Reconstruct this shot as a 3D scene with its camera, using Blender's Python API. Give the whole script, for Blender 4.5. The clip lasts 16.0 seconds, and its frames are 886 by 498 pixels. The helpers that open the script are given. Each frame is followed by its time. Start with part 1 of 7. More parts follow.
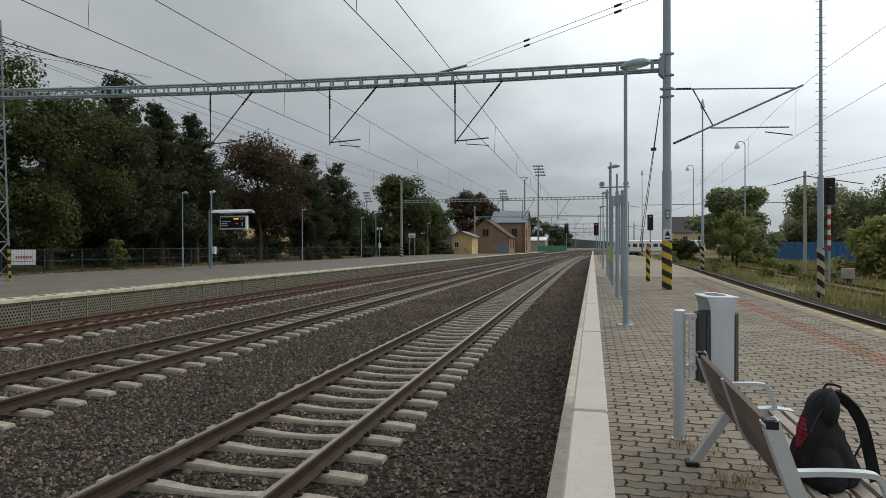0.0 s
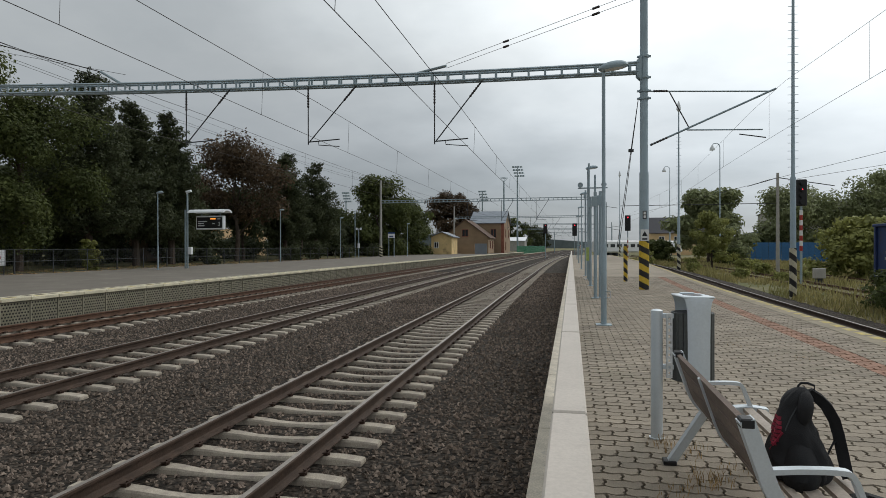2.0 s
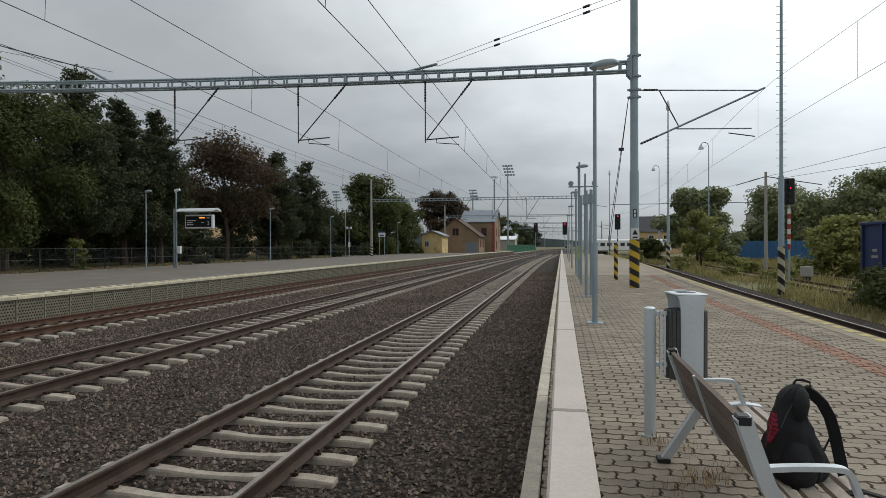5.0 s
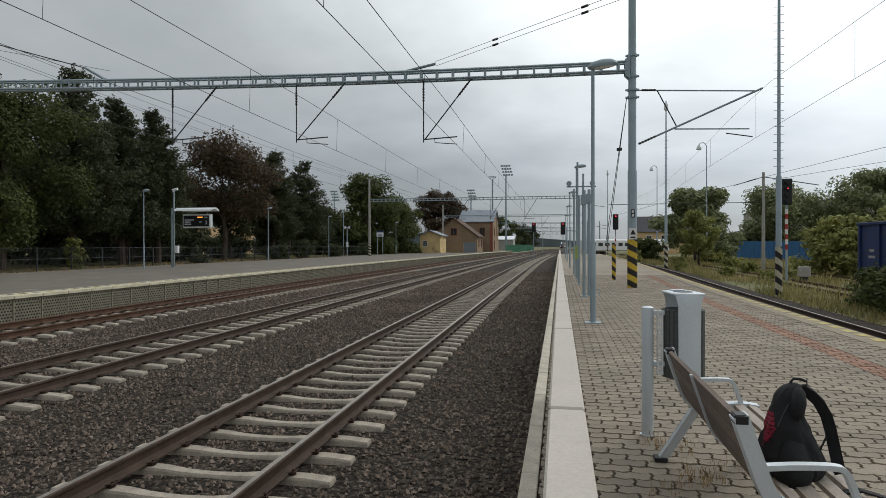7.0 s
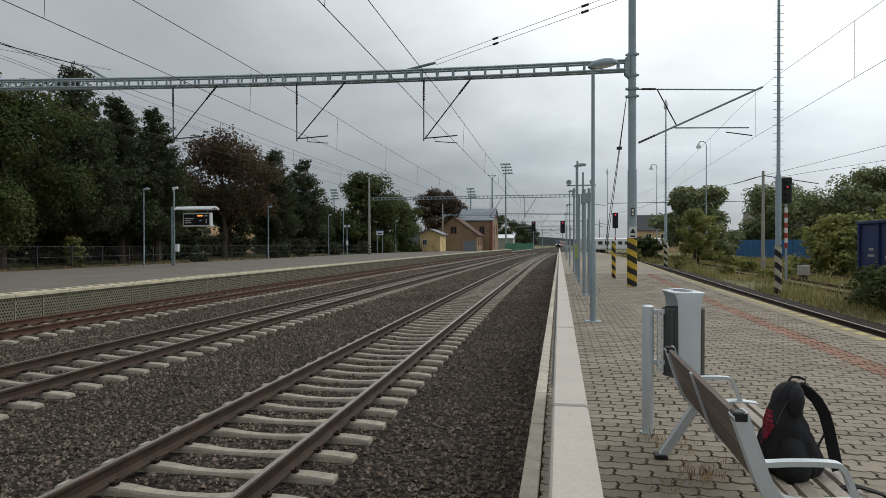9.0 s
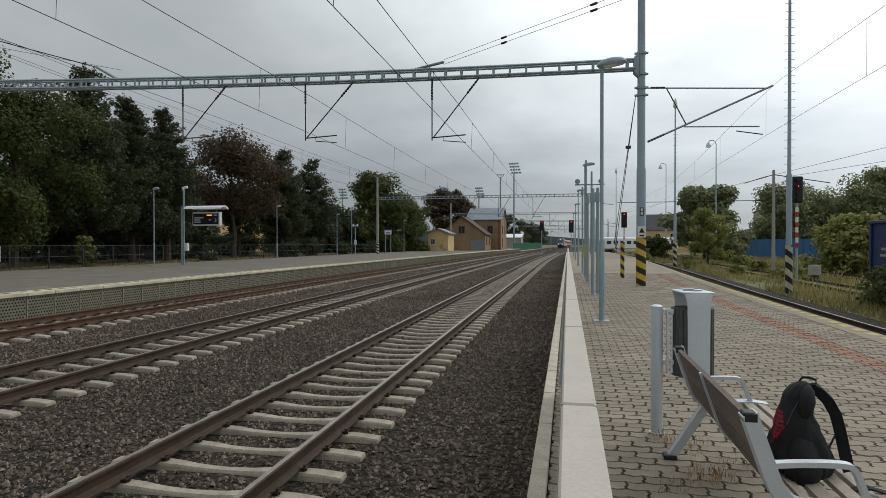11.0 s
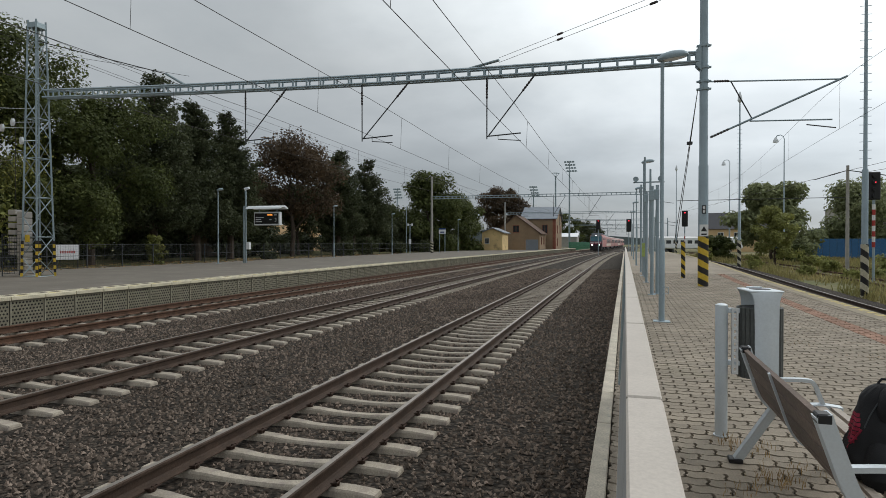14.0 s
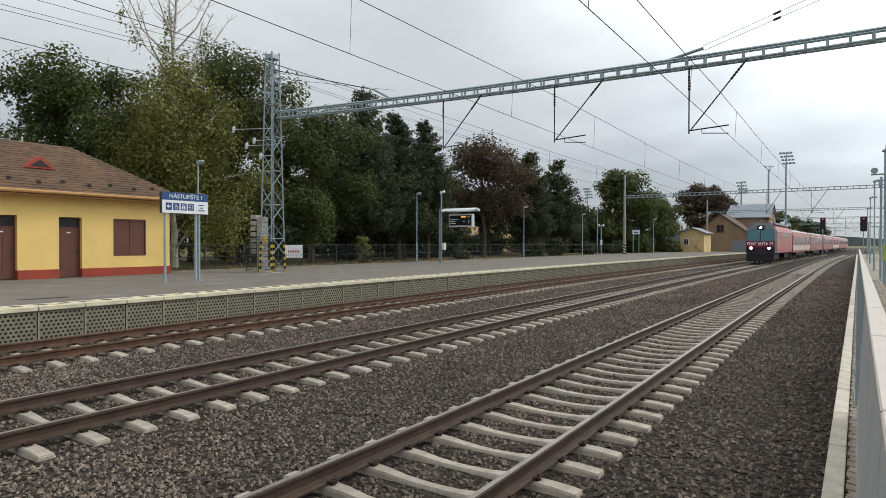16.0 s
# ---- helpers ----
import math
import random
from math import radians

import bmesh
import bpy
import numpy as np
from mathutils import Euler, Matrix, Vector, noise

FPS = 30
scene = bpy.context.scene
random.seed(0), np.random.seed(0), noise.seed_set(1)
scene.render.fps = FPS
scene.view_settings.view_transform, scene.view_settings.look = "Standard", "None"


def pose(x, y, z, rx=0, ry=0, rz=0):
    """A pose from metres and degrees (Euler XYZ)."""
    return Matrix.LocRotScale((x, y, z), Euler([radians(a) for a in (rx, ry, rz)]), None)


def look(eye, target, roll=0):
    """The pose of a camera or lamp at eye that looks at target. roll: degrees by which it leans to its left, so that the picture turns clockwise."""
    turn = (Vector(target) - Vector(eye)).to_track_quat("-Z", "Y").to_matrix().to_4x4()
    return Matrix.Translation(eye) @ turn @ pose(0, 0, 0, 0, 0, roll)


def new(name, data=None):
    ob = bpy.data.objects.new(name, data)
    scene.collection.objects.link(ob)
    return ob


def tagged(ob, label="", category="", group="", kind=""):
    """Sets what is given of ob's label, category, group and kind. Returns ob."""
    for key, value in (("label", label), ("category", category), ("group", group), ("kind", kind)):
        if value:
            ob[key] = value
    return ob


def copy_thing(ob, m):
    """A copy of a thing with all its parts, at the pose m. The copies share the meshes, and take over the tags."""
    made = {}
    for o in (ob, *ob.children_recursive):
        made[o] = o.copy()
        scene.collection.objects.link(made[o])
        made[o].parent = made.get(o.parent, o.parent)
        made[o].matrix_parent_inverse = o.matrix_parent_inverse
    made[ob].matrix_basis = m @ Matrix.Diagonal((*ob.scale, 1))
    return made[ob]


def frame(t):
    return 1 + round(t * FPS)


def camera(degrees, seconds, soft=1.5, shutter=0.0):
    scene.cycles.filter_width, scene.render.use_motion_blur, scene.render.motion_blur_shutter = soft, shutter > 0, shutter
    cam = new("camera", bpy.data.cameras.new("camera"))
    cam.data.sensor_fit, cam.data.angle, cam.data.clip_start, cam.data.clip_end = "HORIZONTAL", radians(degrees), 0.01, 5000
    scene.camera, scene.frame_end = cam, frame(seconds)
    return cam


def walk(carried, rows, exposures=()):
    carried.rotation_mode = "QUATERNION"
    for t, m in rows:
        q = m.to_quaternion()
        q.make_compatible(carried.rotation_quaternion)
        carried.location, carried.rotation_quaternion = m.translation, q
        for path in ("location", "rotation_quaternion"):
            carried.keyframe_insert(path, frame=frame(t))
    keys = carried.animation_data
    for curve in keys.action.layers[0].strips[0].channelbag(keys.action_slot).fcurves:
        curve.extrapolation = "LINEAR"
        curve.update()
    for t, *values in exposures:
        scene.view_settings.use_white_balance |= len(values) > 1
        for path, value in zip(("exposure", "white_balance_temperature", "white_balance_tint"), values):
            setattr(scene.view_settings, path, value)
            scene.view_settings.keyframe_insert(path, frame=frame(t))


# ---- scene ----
cam = camera(72.5, 16.0, soft=0.7)
PATH = [
    (0, (0.323, 0.083, 1.433), (-0.159, 2.025, 1.425), -0.1),
    (0.5, (0.328, 0.097, 1.424), (-0.135, 2.042, 1.418), -0.1),
    (1, (0.326, 0.082, 1.431), (-0.117, 2.032, 1.425), -0.0),
    (1.5, (0.324, 0.087, 1.434), (-0.103, 2.041, 1.426), -0.1),
    (2, (0.321, 0.102, 1.434), (-0.095, 2.059, 1.427), -0.1),
    (2.5, (0.311, 0.119, 1.43), (-0.095, 2.077, 1.423), -0.1),
    (3, (0.308, 0.106, 1.431), (-0.093, 2.066, 1.422), -0.1),
    (3.5, (0.304, 0.117, 1.423), (-0.093, 2.077, 1.416), -0.0),
    (4, (0.3, 0.135, 1.422), (-0.092, 2.096, 1.414), -0.1),
    (6.5, (0.297, 0.131, 1.429), (-0.083, 2.095, 1.417), -0.1),
    (7, (0.299, 0.132, 1.42), (-0.08, 2.096, 1.409), -0.1),
    (7.5, (0.299, 0.087, 1.439), (-0.076, 2.051, 1.423), -0.1),
    (8, (0.292, 0.094, 1.427), (-0.084, 2.059, 1.411), -0.0),
    (8.5, (0.287, 0.097, 1.425), (-0.09, 2.061, 1.41), -0.0),
    (9, (0.289, 0.092, 1.427), (-0.089, 2.056, 1.411), -0.1),
    (11.5, (0.287, 0.087, 1.425), (-0.134, 2.043, 1.406), -0.0),
    (12, (0.285, 0.083, 1.418), (-0.158, 2.034, 1.398), 0.0),
    (12.5, (0.283, 0.081, 1.421), (-0.185, 2.025, 1.401), -0.1),
    (13, (0.269, 0.067, 1.42), (-0.228, 2.004, 1.399), 0.0),
    (13.5, (0.264, 0.066, 1.41), (-0.269, 1.994, 1.39), 0.0),
    (14, (0.27, 0.061, 1.406), (-0.307, 1.976, 1.386), 0.0),
    (14.5, (0.261, 0.056, 1.416), (-0.365, 1.956, 1.394), -0.0),
    (15, (0.254, 0.038, 1.393), (-0.455, 1.908, 1.373), 0.0),
    (15.5, (0.249, -0.056, 1.399), (-0.621, 1.744, 1.381), -0.1),
    (16, (0.227, -0.144, 1.42), (-0.905, 1.504, 1.402), 0.1),
]
walk(cam, [(t, look(eye, target, roll)) for t, eye, target, roll in PATH],
     exposures=[(0, -0.28), (13.0, -0.28), (14.0, -0.19), (14.5, -0.11), (15.0, -0.02), (15.5, 0.11), (16.0, 0.32)])

# ---------- world and light ----------
world = bpy.data.worlds.new("overcast_sky")
scene.world = world
world.use_nodes = True
wt = world.node_tree
wt.nodes.clear()


def wnode(kind, **kw):
    n = wt.nodes.new(kind)
    for k, v in kw.items():
        setattr(n, k, v)
    return n


SUN_AZ, SUN_EL = 38.0, 42.0
sky = wnode("ShaderNodeTexSky", sky_type="NISHITA", sun_disc=False, sun_elevation=radians(SUN_EL), sun_rotation=radians(SUN_AZ))
co = wnode("ShaderNodeTexCoord")
sep = wnode("ShaderNodeSeparateXYZ")
wt.links.new(co.outputs["Generated"], sep.inputs[0])
den = wnode("ShaderNodeMath", operation="ADD")
den.inputs[1].default_value = 0.24
mx = wnode("ShaderNodeMath", operation="MAXIMUM")
mx.inputs[1].default_value = 0.0
wt.links.new(sep.outputs["Z"], mx.inputs[0])
wt.links.new(mx.outputs[0], den.inputs[0])
dx = wnode("ShaderNodeMath", operation="DIVIDE")
dy = wnode("ShaderNodeMath", operation="DIVIDE")
for d, s in ((dx, "X"), (dy, "Y")):
    wt.links.new(sep.outputs[s], d.inputs[0])
    wt.links.new(den.outputs[0], d.inputs[1])
cmb = wnode("ShaderNodeCombineXYZ")
wt.links.new(dx.outputs[0], cmb.inputs[0])
wt.links.new(dy.outputs[0], cmb.inputs[1])
cn = wnode("ShaderNodeTexNoise")
cn.inputs["Scale"].default_value, cn.inputs["Detail"].default_value, cn.inputs["Roughness"].default_value = 1.1, 7.0, 0.55
wt.links.new(cmb.outputs[0], cn.inputs["Vector"])
cr = wnode("ShaderNodeValToRGB")
cr.color_ramp.elements[0].position, cr.color_ramp.elements[0].color = 0.32, (0.435, 0.466, 0.486, 1)
cr.color_ramp.elements[1].position, cr.color_ramp.elements[1].color = 0.68, (0.58, 0.606, 0.62, 1)
wt.links.new(cn.outputs["Fac"], cr.inputs[0])
# the veiled sun brightens the cloud round its place
sv = Vector((math.sin(radians(SUN_AZ)) * math.cos(radians(SUN_EL)), math.cos(radians(SUN_AZ)) * math.cos(radians(SUN_EL)), math.sin(radians(SUN_EL))))
nrm = wnode("ShaderNodeVectorMath", operation="NORMALIZE")
wt.links.new(co.outputs["Generated"], nrm.inputs[0])
dot = wnode("ShaderNodeVectorMath", operation="DOT_PRODUCT")
dot.inputs[1].default_value = sv
wt.links.new(nrm.outputs[0], dot.inputs[0])
gl = wnode("ShaderNodeMapRange", interpolation_type="SMOOTHSTEP")
gl.inputs["From Min"].default_value, gl.inputs["From Max"].default_value = 0.44, 0.95
gl.inputs["To Min"].default_value, gl.inputs["To Max"].default_value = 1.0, 2.55
cn2 = wnode("ShaderNodeTexNoise")
cn2.inputs["Scale"].default_value, cn2.inputs["Detail"].default_value = 1.7, 5.0
wt.links.new(cmb.outputs[0], cn2.inputs["Vector"])
wob = wnode("ShaderNodeMath", operation="MULTIPLY_ADD")
wob.inputs[1].default_value = 0.26
wt.links.new(cn2.outputs["Fac"], wob.inputs[0])
off_ = wnode("ShaderNodeMath", operation="SUBTRACT")
off_.inputs[1].default_value = 0.13
wt.links.new(dot.outputs["Value"], off_.inputs[0])
wt.links.new(off_.outputs[0], wob.inputs[2])
wt.links.new(wob.outputs[0], gl.inputs["Value"])
mul = wnode("ShaderNodeVectorMath", operation="SCALE")
wt.links.new(cr.outputs[0], mul.inputs[0])
wt.links.new(gl.outputs["Result"], mul.inputs["Scale"])
bg1 = wnode("ShaderNodeBackground")
bg1.inputs["Strength"].default_value = 1.0
# thicker cloud towards the horizon
hz_sky = wnode("ShaderNodeMapRange", interpolation_type="SMOOTHSTEP")
hz_sky.inputs["From Min"].default_value, hz_sky.inputs["From Max"].default_value = -0.04, 0.40
hz_sky.inputs["To Min"].default_value, hz_sky.inputs["To Max"].default_value = 0.54, 1.10
wt.links.new(mx.outputs[0], hz_sky.inputs["Value"])
mul2 = wnode("ShaderNodeVectorMath", operation="SCALE")
wt.links.new(mul.outputs[0], mul2.inputs[0])
wt.links.new(hz_sky.outputs["Result"], mul2.inputs["Scale"])
tint = wnode("ShaderNodeMix", data_type="RGBA")
wt.links.new(hz_sky.outputs["Result"], tint.inputs[0])
tint.inputs[6].default_value, tint.inputs[7].default_value = (0.90, 0.99, 1.12, 1), (1.0, 1.0, 0.985, 1)
mul3 = wnode("ShaderNodeVectorMath", operation="MULTIPLY")
wt.links.new(mul2.outputs[0], mul3.inputs[0])
wt.links.new(tint.outputs[2], mul3.inputs[1])
wt.links.new(mul3.outputs[0], bg1.inputs["Color"])
bg2 = wnode("ShaderNodeBackground")
bg2.inputs["Strength"].default_value = 0.05 * 0.2
wt.links.new(sky.outputs[0], bg2.inputs["Color"])
ad = wnode("ShaderNodeAddShader")
wt.links.new(bg1.outputs[0], ad.inputs[0])
wt.links.new(bg2.outputs[0], ad.inputs[1])
wo = wnode("ShaderNodeOutputWorld")
wt.links.new(ad.outputs[0], wo.inputs["Surface"])

sun_data = bpy.data.lights.new("sun", "SUN")
sun_data.energy, sun_data.angle, sun_data.color = 0.78, radians(22), (1.0, 0.95, 0.87)
sun = new("sun", sun_data)
sun.matrix_world = look(tuple(sv * 100), (0, 0, 0))


# ---------- materials ----------
def mat(name, col, rough=0.7, metal=0.0, var=0.25, scale=6.0, fine=60.0, bump=0.15, dist=0.01, col2=None, stain=None, spec=0.4, island=0.0, objrand=0.0, emit=None, strength=0.0):
    """A principled surface with coarse stains, fine grain and a fine relief."""
    m = bpy.data.materials.new(name)
    m.use_nodes = True
    t = m.node_tree
    b = t.nodes["Principled BSDF"]
    b.inputs["Roughness"].default_value, b.inputs["Metallic"].default_value = rough, metal
    b.inputs["Specular IOR Level"].default_value = spec
    g = t.nodes.new("ShaderNodeNewGeometry")
    tc = t.nodes.new("ShaderNodeTexCoord")
    n1 = t.nodes.new("ShaderNodeTexNoise")
    n1.inputs["Scale"].default_value, n1.inputs["Detail"].default_value = scale, 5.0
    n2 = t.nodes.new("ShaderNodeTexNoise")
    n2.inputs["Scale"].default_value, n2.inputs["Detail"].default_value = fine, 4.0
    for n in (n1, n2):
        t.links.new(tc.outputs["Object"], n.inputs["Vector"])
    r = t.nodes.new("ShaderNodeValToRGB")
    c2 = col2 if col2 else tuple(c * (1 - var) for c in col)
    r.color_ramp.elements[0].position, r.color_ramp.elements[0].color = 0.35, (*c2, 1)
    r.color_ramp.elements[1].position, r.color_ramp.elements[1].color = 0.65, (*col, 1)
    t.links.new(n1.outputs["Fac"], r.inputs[0])
    h = t.nodes.new("ShaderNodeHueSaturation")
    t.links.new(r.outputs[0], h.inputs["Color"])
    v = t.nodes.new("ShaderNodeMapRange")
    v.inputs["From Min"].default_value, v.inputs["From Max"].default_value = 0.3, 0.7
    v.inputs["To Min"].default_value, v.inputs["To Max"].default_value = 1 - var * 0.7, 1 + var * 0.7
    t.links.new(n2.outputs["Fac"], v.inputs["Value"])
    last = v.outputs[0]
    for amount, src in ((island, "g"), (objrand, "o")):
        if amount:
            rr = t.nodes.new("ShaderNodeMapRange")
            rr.inputs["To Min"].default_value, rr.inputs["To Max"].default_value = 1 - amount, 1 + amount
            if src == "g":
                t.links.new(g.outputs["Random Per Island"], rr.inputs["Value"])
            else:
                oi = t.nodes.new("ShaderNodeObjectInfo")
                t.links.new(oi.outputs["Random"], rr.inputs["Value"])
            mm = t.nodes.new("ShaderNodeMath")
            mm.operation = "MULTIPLY"
            t.links.new(last, mm.inputs[0])
            t.links.new(rr.outputs[0], mm.inputs[1])
            last = mm.outputs[0]
    t.links.new(last, h.inputs["Value"])
    out = h.outputs[0]
    if stain:
        n3 = t.nodes.new("ShaderNodeTexNoise")
        n3.inputs["Scale"].default_value, n3.inputs["Detail"].default_value, n3.inputs["Roughness"].default_value = stain[1], 8.0, 0.65
        t.links.new(tc.outputs["Object"], n3.inputs["Vector"])
        r3 = t.nodes.new("ShaderNodeMapRange")
        r3.inputs["From Min"].default_value, r3.inputs["From Max"].default_value = stain[2], stain[2] + 0.14
        t.links.new(n3.outputs["Fac"], r3.inputs["Value"])
        mixn = t.nodes.new("ShaderNodeMix")
        mixn.data_type = "RGBA"
        t.links.new(r3.outputs[0], mixn.inputs[0])
        t.links.new(out, mixn.inputs[6])
        mixn.inputs[7].default_value = (*stain[0], 1)
        out = mixn.outputs[2]
    t.links.new(out, b.inputs["Base Color"])
    if bump:
        bp = t.nodes.new("ShaderNodeBump")
        bp.inputs["Strength"].default_value, bp.inputs["Distance"].default_value = bump, dist
        t.links.new(n2.outputs["Fac"], bp.inputs["Height"])
        t.links.new(bp.outputs[0], b.inputs["Normal"])
    if emit:
        b.inputs["Emission Color"].default_value = (*emit, 1)
        b.inputs["Emission Strength"].default_value = strength
    return m


M = {}
# bed colour kept dark to paint shaded gaps under the loose stones
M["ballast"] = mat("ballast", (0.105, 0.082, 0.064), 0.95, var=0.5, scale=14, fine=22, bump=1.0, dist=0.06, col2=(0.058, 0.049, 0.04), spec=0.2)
M["stone"] = mat("ballast_stone", (0.195, 0.152, 0.123), 0.9, var=0.3, scale=0.5, fine=60, bump=0.3, island=0.62, spec=0.25, col2=(0.138, 0.108, 0.086))
def cells(m, scale, amount, rough_bump):
    """Break a surface into small angular stones of differing lightness, with gap shade painted round each."""
    t = m.node_tree
    b = t.nodes["Principled BSDF"]
    tc = t.nodes.new("ShaderNodeTexCoord")
    v = t.nodes.new("ShaderNodeTexVoronoi")
    v.inputs["Scale"].default_value = scale
    t.links.new(tc.outputs["Object"], v.inputs["Vector"])
    r = t.nodes.new("ShaderNodeMapRange")
    r.inputs["To Min"].default_value, r.inputs["To Max"].default_value = 1 - amount, 1 + amount
    s = t.nodes.new("ShaderNodeSeparateColor")
    t.links.new(v.outputs["Color"], s.inputs[0])
    t.links.new(s.outputs[0], r.inputs["Value"])
    # colour darkens towards each cell's rim as painted shade between stones
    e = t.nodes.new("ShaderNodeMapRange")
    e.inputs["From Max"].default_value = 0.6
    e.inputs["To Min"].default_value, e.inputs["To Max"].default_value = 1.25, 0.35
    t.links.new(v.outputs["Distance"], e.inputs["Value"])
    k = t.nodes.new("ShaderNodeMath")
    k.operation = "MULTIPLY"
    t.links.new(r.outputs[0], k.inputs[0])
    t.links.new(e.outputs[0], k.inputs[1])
    src = b.inputs["Base Color"].links[0].from_socket
    x = t.nodes.new("ShaderNodeVectorMath")
    x.operation = "SCALE"
    t.links.new(src, x.inputs[0])
    t.links.new(k.outputs[0], x.inputs["Scale"])
    t.links.new(x.outputs[0], b.inputs["Base Color"])
    bp = t.nodes.new("ShaderNodeBump")
    bp.inputs["Strength"].default_value, bp.inputs["Distance"].default_value = rough_bump, 0.03
    bp.invert = True
    t.links.new(v.outputs["Distance"], bp.inputs["Height"])
    t.links.new(bp.outputs[0], b.inputs["Normal"])


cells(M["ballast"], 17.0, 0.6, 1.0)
M["sleeper"] = mat("sleeper_concrete", (0.43, 0.375, 0.305), 0.9, var=0.3, scale=3, fine=70, bump=0.3, objrand=0.12, stain=((0.27, 0.23, 0.2), 5, 0.52))
M["rust"] = mat("rail_rust", (0.078, 0.049, 0.034), 0.75, 0.1, var=0.35, scale=5, fine=60, bump=0.3)
M["rust2"] = mat("siding_rust", (0.115, 0.06, 0.036), 0.85, 0.0, var=0.4, scale=5, fine=60, bump=0.3)
M["railtop"] = mat("rail_steel", (0.42, 0.365, 0.32), 0.4, 0.9, var=0.2, scale=3, fine=30, bump=0.05)
M["clip"] = mat("clip_iron", (0.06, 0.035, 0.025), 0.8, 0.2)
M["kerb"] = mat("kerb_concrete", (0.68, 0.61, 0.50), 0.9, var=0.25, scale=5, fine=80, bump=0.25, objrand=0.08, stain=((0.3, 0.28, 0.26), 6, 0.58))
M["paver"] = mat("paver", (0.298, 0.252, 0.197), 0.9, var=0.24, scale=1.1, fine=90, bump=0.35, island=0.13, objrand=0.13, stain=((0.225, 0.195, 0.143), 0.8, 0.55))
M["paver_red"] = mat("paver_red", (0.34, 0.195, 0.135), 0.9, var=0.25, scale=2, fine=90, bump=0.3, island=0.15)
M["joint"] = mat("joint_soil", (0.036, 0.028, 0.019), 1.0, var=0.4, scale=4, fine=60)
M["yellow"] = mat("yellow_mark", (0.62, 0.50, 0.16), 0.85, var=0.3, scale=9, fine=60, stain=((0.4, 0.36, 0.28), 12, 0.5))
M["asphalt"] = mat("platform_paving", (0.172, 0.152, 0.126), 0.92, var=0.18, scale=0.6, fine=40, bump=0.2, stain=((0.225, 0.205, 0.178), 0.8, 0.55))
M["whiteedge"] = mat("edge_slab", (0.68, 0.62, 0.46), 0.9, var=0.25, scale=2, fine=60, objrand=0.08, stain=((0.34, 0.29, 0.2), 4.5, 0.56))
M["panelwall"] = mat("edge_wall", (0.27, 0.25, 0.18), 0.9, var=0.3, scale=1.5, fine=30, stain=((0.19, 0.17, 0.13), 2, 0.52))
M["darkpaint"] = mat("worn_dark_paint", (0.075, 0.05, 0.04), 0.9, var=0.4, scale=8, fine=60)
M["panelseam"] = mat("edge_wall_seam", (0.36, 0.33, 0.25), 0.9, var=0.3, scale=2, fine=30)
M["hole"] = mat("edge_hole", (0.02, 0.018, 0.016), 1.0)
M["rail_cap"] = mat("white_coping", (0.55, 0.495, 0.44), 0.7, var=0.09, scale=4, fine=120, bump=0.08, stain=((0.42, 0.37, 0.33), 7, 0.60))
M["panel"] = mat("grey_panel", (0.52, 0.535, 0.54), 0.45, 0.1, var=0.1, scale=3, fine=50, bump=0.05)
M["galv"] = mat("galvanised_steel", (0.32, 0.39, 0.42), 0.5, 0.55, var=0.15, scale=3, fine=50, bump=0.08)
M["mastgrey"] = mat("mast_paint", (0.34, 0.42, 0.465), 0.55, 0.2, var=0.12, scale=2, fine=40, bump=0.06)
M["darksteel"] = mat("dark_steel", (0.07, 0.075, 0.08), 0.6, 0.4)
M["wire"] = mat("wire_copper", (0.05, 0.045, 0.045), 0.6, 0.5, var=0.1)
M["insul"] = mat("insulator", (0.05, 0.042, 0.045), 0.35)
M["black"] = mat("black_plastic", (0.02, 0.02, 0.022), 0.5)
M["redlamp"] = mat("red_light", (0.5, 0.02, 0.03), 0.4, emit=(1.0, 0.03, 0.06), strength=2.5)
M["whitelamp"] = mat("head_light", (0.9, 0.9, 0.9), 0.3, emit=(1.0, 0.97, 0.95), strength=9)
M["grass"] = mat("verge_grass", (0.085, 0.095, 0.035), 0.95, var=0.5, scale=0.35, fine=9, bump=0.8, dist=0.05, col2=(0.13, 0.105, 0.055), spec=0.15)
M["earth"] = mat("far_ground", (0.22, 0.19, 0.11), 0.95, var=0.4, scale=0.15, fine=3, bump=0.4, dist=0.05, col2=(0.11, 0.12, 0.05), spec=0.15)
M["bark"] = mat("bark", (0.10, 0.075, 0.058), 0.95, var=0.4, scale=2, fine=14, bump=0.8, dist=0.03)
M["birchbark"] = mat("pale_bark", (0.62, 0.58, 0.53), 0.9, var=0.4, scale=3, fine=14, bump=0.4)


def leafmat(name, col, col2):
    m = mat(name, col, 0.65, var=0.3, scale=0.5, fine=4, bump=0, col2=col2, island=0.3, spec=0.2)
    t = m.node_tree
    b = t.nodes["Principled BSDF"]
    tr = t.nodes.new("ShaderNodeBsdfTranslucent")
    src = b.inputs["Base Color"].links[0].from_socket
    t.links.new(src, tr.inputs["Color"])
    mixs = t.nodes.new("ShaderNodeMixShader")
    mixs.inputs[0].default_value = 0.35
    t.links.new(b.outputs[0], mixs.inputs[1])
    t.links.new(tr.outputs[0], mixs.inputs[2])
    t.links.new(mixs.outputs[0], t.nodes["Material Output"].inputs["Surface"])
    return m


